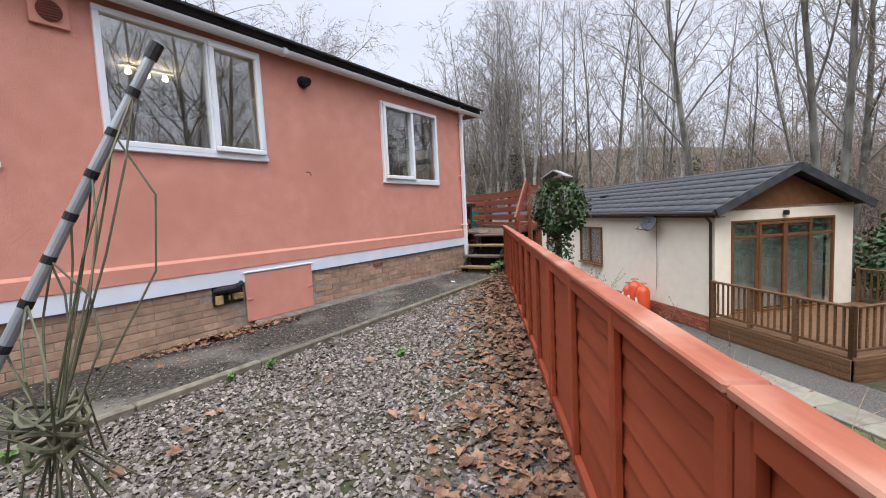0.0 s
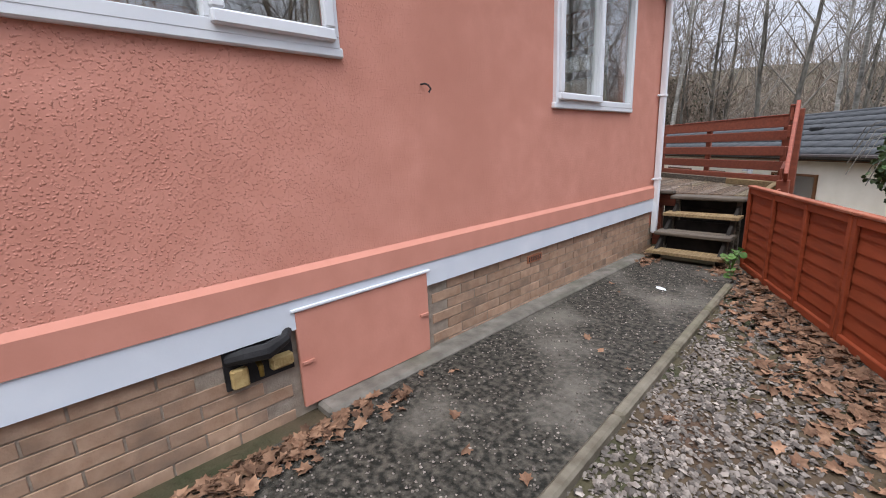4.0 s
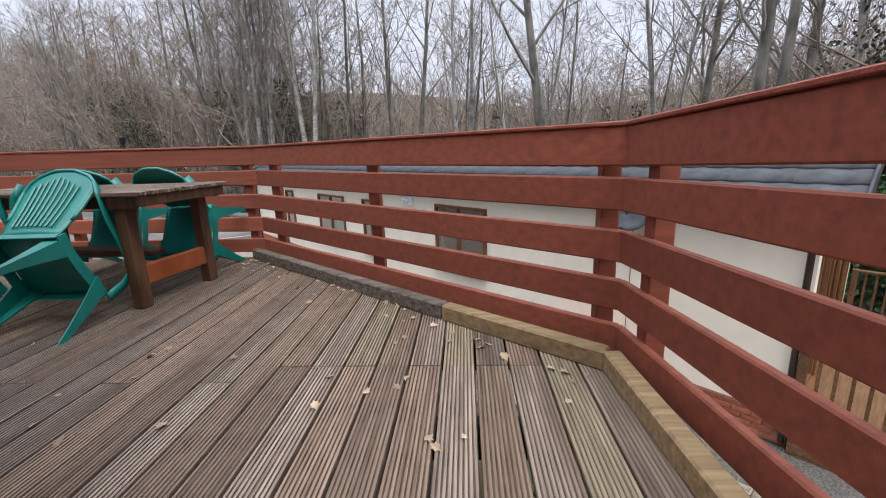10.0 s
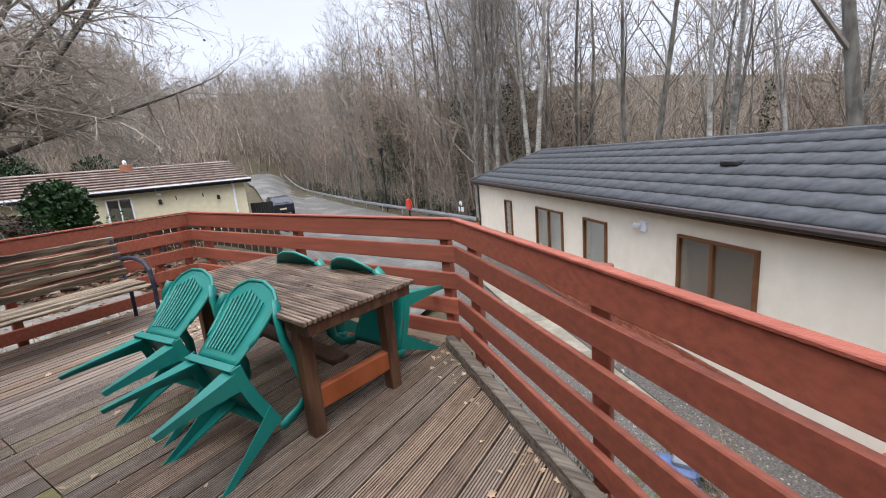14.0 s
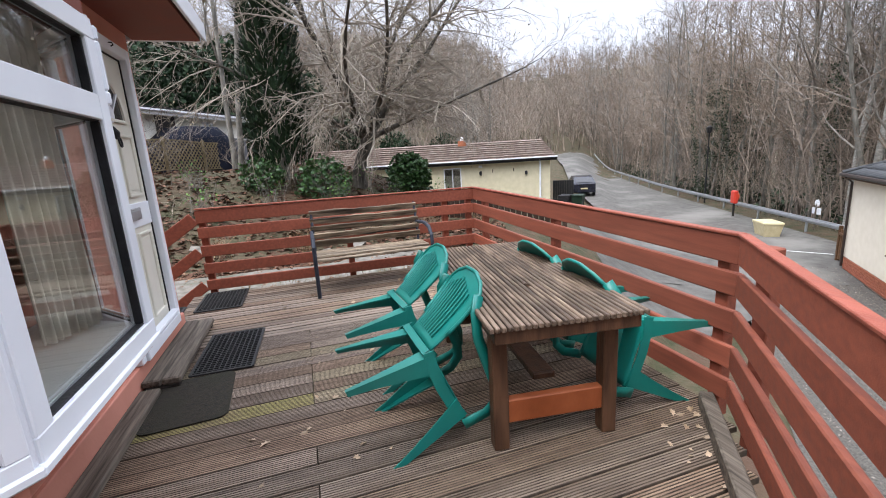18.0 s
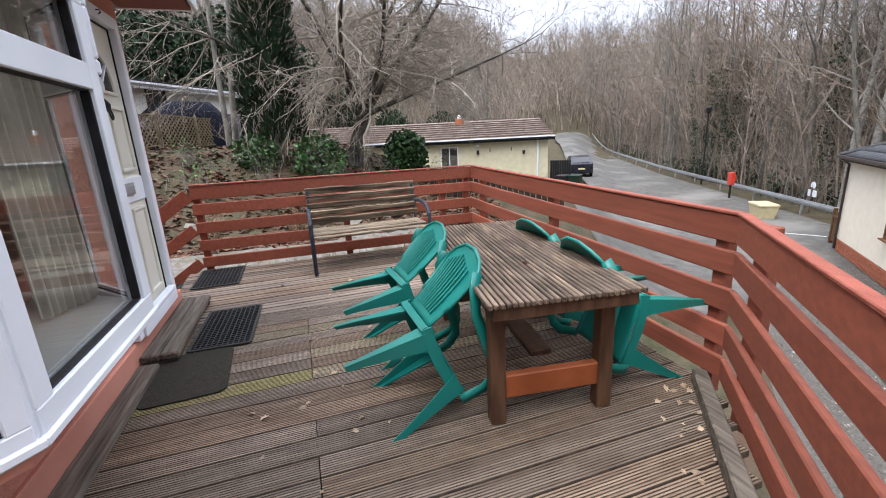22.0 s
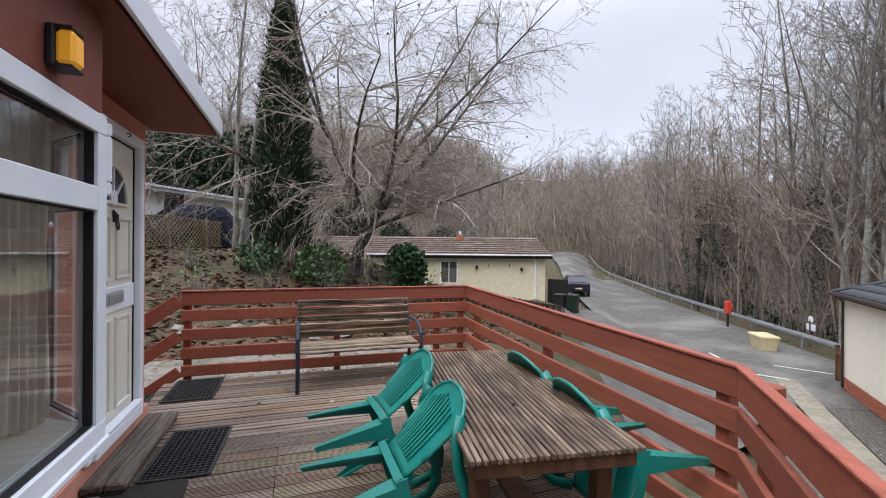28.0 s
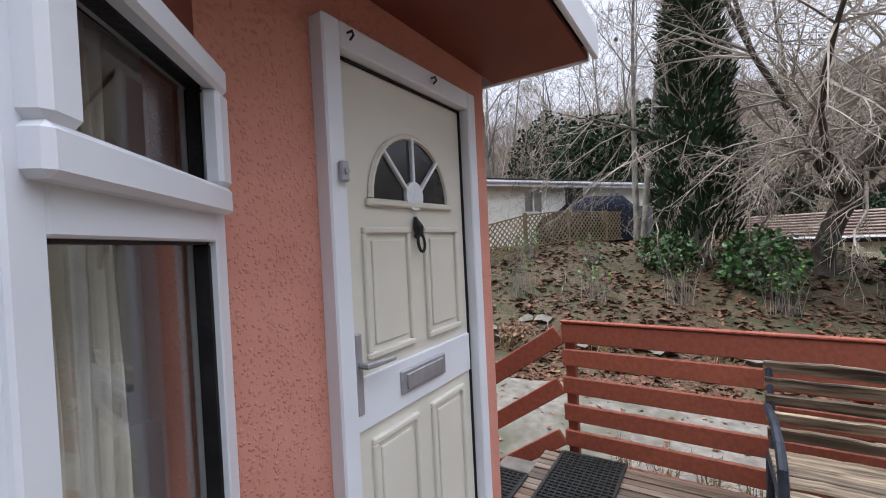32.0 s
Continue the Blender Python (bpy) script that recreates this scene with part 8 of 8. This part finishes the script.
IVY = material("dark_ivy_leaves", (0.014, 0.026, 0.012), (0.05, 0.07, 0.035), 3, 0.6, vary=0.3, island=True)
BUSHY = material("dark_undergrowth_leaves", (0.016, 0.03, 0.016), (0.055, 0.075, 0.045), 2, 0.7, vary=0.3, island=True)


def ivy_tree(seed, height, r0, bark, label):
    t = tall_tree(seed, height, r0, 11, True, bark, WARMTWIG, 0.2, 42, 4, 0.011, label)
    ir = random.Random(seed)
    spots2 = []
    for _ in range(1700):
        z = height * 0.6 * ir.random() ** 1.3
        a, r2 = ir.uniform(0, 6.28), 0.14 + abs(ir.gauss(0, 0.22))
        side = ir.choice((-1, 1))
        spots2.append((side * (0.12 + 0.085 * z) + 0.5 * r2 * math.cos(a), r2 * math.sin(a), z))
    part("ivy", leaves(Mesh(), spots2, 0.06, 0.12, ir, 80), IVY, t)
    return t


kinds += [ivy_tree(21, 14, 0.16, PALEBARK, "forked bare tree grown over with dark ivy"), ivy_tree(22, 12, 0.14, BARK, "forked bare tree grown over with dark ivy")]
trng = random.Random(123)


def plant(k, x, y, scale, rz):
    return copy_thing(kinds[k], pose(x, y, ground_z(x, y) - 0.1, trng.uniform(-2, 2), trng.uniform(-2, 2), rz) @ Matrix.Diagonal((scale, scale, scale, 1)))


# a belt of tall trees behind the cream neighbour
for row, (n0, gap) in enumerate(((7.0, 5.6), (9.5, 5.2), (12.5, 4.8), (16.0, 4.2), (20.5, 3.8), (26.0, 4.0), (33.0, 4.0))):
    d = -16.0
    while d < 20:
        k = trng.choice((0, 1, 2, 2, 3, 1, 4, 8)) if row < 3 else trng.choice((6, 7, 9, 5))
        q = ND * (d + trng.uniform(-0.8, 0.8)) + NN * (6.2 + n0 + trng.uniform(-1.2, 1.2))
        plant(k, q[0], q[1], trng.uniform(0.95, 1.3), trng.uniform(0, 360))
        d += gap * trng.uniform(0.75, 1.3)
for k in range(22):
    q = ND * trng.uniform(-12, 20) + NN * (6.2 + trng.uniform(9, 18))
    plant(5, q[0], q[1], trng.uniform(0.5, 0.85), trng.uniform(0, 360))
# along the far side of the road
for k in range(74):
    u = 18 + 88 * (k / 74) ** 1.3 + trng.uniform(-0.8, 0.8)
    v = 14.9 + trng.random() ** 1.5 * 9
    q = rd(u, v)
    plant(trng.choice((5, 8, 0, 9, 7, 6, 9)) if u < 48 else trng.choice((5, 6, 7, 6)), q[0], q[1], trng.uniform(1.0, 1.45) if u < 34 else trng.uniform(0.95, 1.4), trng.uniform(0, 360))
for u, v in ((21.5, 15.2), (20.4, 15.0), (19.4, 15.3), (17.0, 15.6), (16.2, 15.2)):
    q = rd(u, v)
    plant(3, q[0], q[1], 1.1, trng.uniform(0, 360))
# on the hill to the west
for k in range(90):
    x, y = -18 - trng.random() ** 1.2 * 42, -30 + trng.random() * 52
    u, v = x * ROAD_U[0] + y * ROAD_U[1], x * ROAD_V[0] + y * ROAD_V[1]
    if v > 1.5 or (x > -24 and -9 < y < 12) or (-35 < x < -18 and -3 < y < 19):
        continue
    plant(trng.choice((5, 6, 7, 5, 6)), x, y, trng.uniform(0.75, 1.15), trng.uniform(0, 360))
plant(2, -15.3, -0.75, 0.85, 40)
plant(0, -21.0, 0.6, 0.8, 10)
plant(1, -20.5, -8.0, 0.9, 70)
# trees over the yard side
for x, y, k, s in ((16, 0, 3, 1.0), (14, 3, 1, 1.0), (9.5, -17, 2, 1.0), (21, -6, 2, 1.1)):
    plant(k, x, y, s, trng.uniform(0, 360))
for t in kinds:
    for o in (*t.children_recursive, t):
        bpy.data.objects.remove(o)

# the spreading weeping tree on the bank
rr = random.Random(31)
wt = thing("weeping_tree", pose(-13.2, 2.85, ground_z(-13.2, 2.85) - 0.1), "spreading bare tree with drooping twigs over the bank", "tree")
tr, cr = Mesh(), Mesh()
tr.tube([(0, 0, -0.3), (0.0, 0.02, 0.5), (-0.02, 0.22, 1.1), (0.0, 0.42, 1.6)], [0.27, 0.2, 0.18, 0.19], 10, False)
tips = []
# (heading, rise, length) of the main limbs: tall leaders, a long low limb towards the road, drooping ones over the bank
BOUGHS = ((80, 78, 9.5), (150, 66, 8.5), (40, 62, 9.0), (265, 70, 8.0), (95, 26, 7.5), (300, 55, 8.0), (220, 60, 7.5), (10, 38, 6.5), (335, 30, 6.5), (285, 24, 6.0), (120, 48, 8.0), (60, 44, 7.0))
for head, rise, L in BOUGHS:
    a, el = radians(head + rr.uniform(-8, 8)), radians(rise)
    d = Vector((math.cos(a) * math.cos(el), math.sin(a) * math.cos(el), math.sin(el)))
    q = Vector((0.0, 0.42, 1.45 + rr.uniform(0, 0.15)))
    pts, rad = [q], [0.085]
    for j in range(7):
        d = (d + Vector((rr.gauss(0, 0.12), rr.gauss(0, 0.12), 0.03 if rise > 35 else 0.0))).normalized()
        q = q + d * L / 7
        pts.append(q)
        rad.append(0.085 * (1 - 0.86 * (j + 1) / 7))
    tr.tube(pts, rad, 7, False)
    for j in range(1, 8):
        for m in range(4):
            ax = Vector((rr.gauss(0, 1), rr.gauss(0, 1), rr.gauss(0, 0.5))).cross(d).normalized()
            cd = (Matrix.Rotation(radians(rr.uniform(35, 75)), 3, ax) @ d).normalized()
            grow(cr, pts[j], cd, rr.uniform(1.1, 2.4), rad[j] * 0.5 + 0.006, 3, rr, -0.1, 5, 0.0045, 1.0, tips)
part("trunk", tr, material("dark_wet_bark", (0.03, 0.027, 0.022), (0.11, 0.1, 0.085), 6, 0.85, 0.6, 20, stretch=(1, 1, 0.4)), wt, smooth=True)
part("bud_spray", leaves(Mesh(), [p for p in tips if rr.random() < 0.16], 0.03, 0.055, rr, 80), material("pale_buds", (0.17, 0.15, 0.10), (0.3, 0.27, 0.19), 6, 0.8), wt)
part("crown", cr, material("pale_twigs", (0.19, 0.165, 0.135), (0.36, 0.32, 0.27), 3, 0.9), wt)

# far woods: countless thin stems
fr = random.Random(55)
vsF, fsF = [], []


def stick(p, q, r):
    d = (q - p)
    o = Vector((-d[1] - 0.01, d[0] + 0.02, 0)).normalized() * r
    w = Vector((0, 0, 1)).cross(o).normalized() * r if d.normalized()[2] > 0.5 else Vector((0, 0, r))
    k = len(vsF)
    vsF.extend([tuple(p + o), tuple(p - o * 0.5 + w), tuple(p - o * 0.5 - w), tuple(q)])
    fsF.extend([(k, k + 1, k + 3), (k + 1, k + 2, k + 3), (k + 2, k, k + 3)])


def clump(base, h, stems, twigs, lean, r):
    """A bushy bare tree: a stem that forks low into limbs which fan out, each with forking twigs."""
    fork = base + Vector((fr.gauss(0, 0.03) * h, fr.gauss(0, 0.03) * h, h * fr.uniform(0.12, 0.4)))
    stick(base, fork + (fork - base) * 0.6, r * 1.3)
    for _ in range(stems):
        top = fork + Vector((fr.gauss(0, lean) * h, fr.gauss(0, lean) * h, h * fr.uniform(0.35, 0.68)))
        stick(fork, top, r * fr.uniform(0.5, 0.9))
        for _ in range(twigs):
            b = fork + (top - fork) * fr.uniform(0.15, 0.95)
            e = b + Vector((fr.gauss(0, 1), fr.gauss(0, 1), fr.uniform(0.2, 1.8))) * (h * 0.1)
            stick(b, e, r * 0.35)
            stick(b + (e - b) * fr.uniform(0.3, 0.9), e + Vector((fr.gauss(0, 0.5), fr.gauss(0, 0.5), fr.uniform(0.0, 0.9))), r * 0.22)


count = 0
while count < 3000:
    ang2, dist = fr.uniform(0, 2 * math.pi), 24 + 130 * fr.random() ** 1.5
    x, y = dist * math.cos(ang2) - 3, dist * math.sin(ang2) + 3
    u, v = x * ROAD_U[0] + y * ROAD_U[1], x * ROAD_V[0] + y * ROAD_V[1]
    if y < -30 or (-10 < u < 76 and 0.5 < v < 15.2) or (x > -24 and x < 0 and -10 < y < 14) or (-35 < x < -18 and -3 < y < 19):
        continue
    if u < -10 and 0 < v < 14 and dist < 30:
        continue
    count += 1
    h = fr.uniform(7, 14) if v > 0 else fr.uniform(6, 11)
    clump(Vector((x, y, ground_z(x, y))), h, 4, 6, 0.17, 0.03 + dist * 0.0006)
for k in range(1500):
    u, v = 66 + 120 * fr.random() ** 1.5, fr.uniform(-50, 70)
    if u < 79 and 3 < v < 15:
        continue
    x, y = ROAD_U[0] * u + ROAD_V[0] * v, ROAD_U[1] * u + ROAD_V[1] * v
    clump(Vector((x, y, ground_z(x, y))), fr.uniform(7, 13), 4, 7, 0.2, 0.085)
for k in range(1300):
    a, dist = fr.uniform(-0.6, 3.6), fr.uniform(120, 215)
    x, y = dist * math.cos(a), dist * math.sin(a)
    clump(Vector((x, y, ground_z(x, y))), fr.uniform(8, 15), 4, 5, 0.2, 0.13)
# russet undergrowth beside the road and under the tall trees
for k in range(900):
    u, v = 17 + 85 * fr.random() ** 1.6, 14.6 + 12 * fr.random() ** 1.6
    x, y = ROAD_U[0] * u + ROAD_V[0] * v, ROAD_U[1] * u + ROAD_V[1] * v
    clump(Vector((x, y, ground_z(x, y))), fr.uniform(1.5, 5.5), 3, 7, 0.28, 0.016)
for k in range(300):
    q = ND * fr.uniform(-14, 22) + NN * (6.2 + fr.uniform(6.5, 26))
    clump(Vector((q[0], q[1], ground_z(q[0], q[1]))), fr.uniform(2.0, 7.0), 3, 7, 0.2, 0.015)
for k in range(160):
    x, y = fr.uniform(-24, -9), fr.uniform(-9, 3.5)
    if x > -12 and y > -1:
        continue
    clump(Vector((x, y, ground_z(x, y))), fr.uniform(0.6, 2.2), 3, 5, 0.35, 0.008)
tagged(mesh_object("far_woods", vsF, fsF, material("winter_woods", (0.13, 0.105, 0.084), (0.34, 0.28, 0.23), 0.2, 0.95, vary=0.5, island=True)), "bare brown winter woods and undergrowth covering the valley sides", "woods", kind="stuff")
# dark evergreen undergrowth beyond the guard rail and below the tall trees
ur = random.Random(77)
low_spots = []
for k in range(46):
    u, v = 17 + 62 * ur.random() ** 1.5, 16.0 + 9 * ur.random() ** 1.4
    q = rd(u, v)
    h = ur.uniform(0.5, 1.5)
    for p in cloud(150, h, (q[0], q[1], ground_z(q[0], q[1]) + h * 0.6), 900 + k, 0.5, (1.4, 1.4, 0.8)):
        low_spots.append(p)
for k in range(40):
    q = ND * ur.uniform(-16, 20) + NN * (6.2 + ur.uniform(10, 24))
    h = ur.uniform(0.6, 1.6)
    for p in cloud(150, h, (q[0], q[1], ground_z(q[0], q[1]) + h * 0.6), 960 + k, 0.5, (1.4, 1.4, 0.8)):
        low_spots.append(p)
tagged(leaves(Mesh(), low_spots, 0.1, 0.26, ur, 75).make("undergrowth", BUSHY), "dark green evergreen undergrowth below the bare trees", "undergrowth", kind="stuff")
# dark evergreens in the woods
for k, (x, y, h) in enumerate(((-24, -4, 6), (-27, -7, 7), (-22.5, -1.5, 5.5), (-35, 1, 7), (-21.5, -12, 6.5), (-36, 9, 5), (-38, 14, 5), (-37, 5, 5.5))):
    z = ground_z(x, y)
    e = thing("evergreen", pose(x, y, z), "dark evergreen tree among the bare woods", "tree", "evergreens")
    part("trunk", Mesh().tube([(0, 0, 0), (0, 0, h * 0.8)], [0.15, 0.04], 6), BARK, e)
    part("foliage", leaves(Mesh(), cloud(4200, h * 0.42, (0, 0, h * 0.55), 60 + k, 0.35, (0.85, 0.85, 1.2)), 0.1, 0.24, random.Random(k), 75), CON, e)
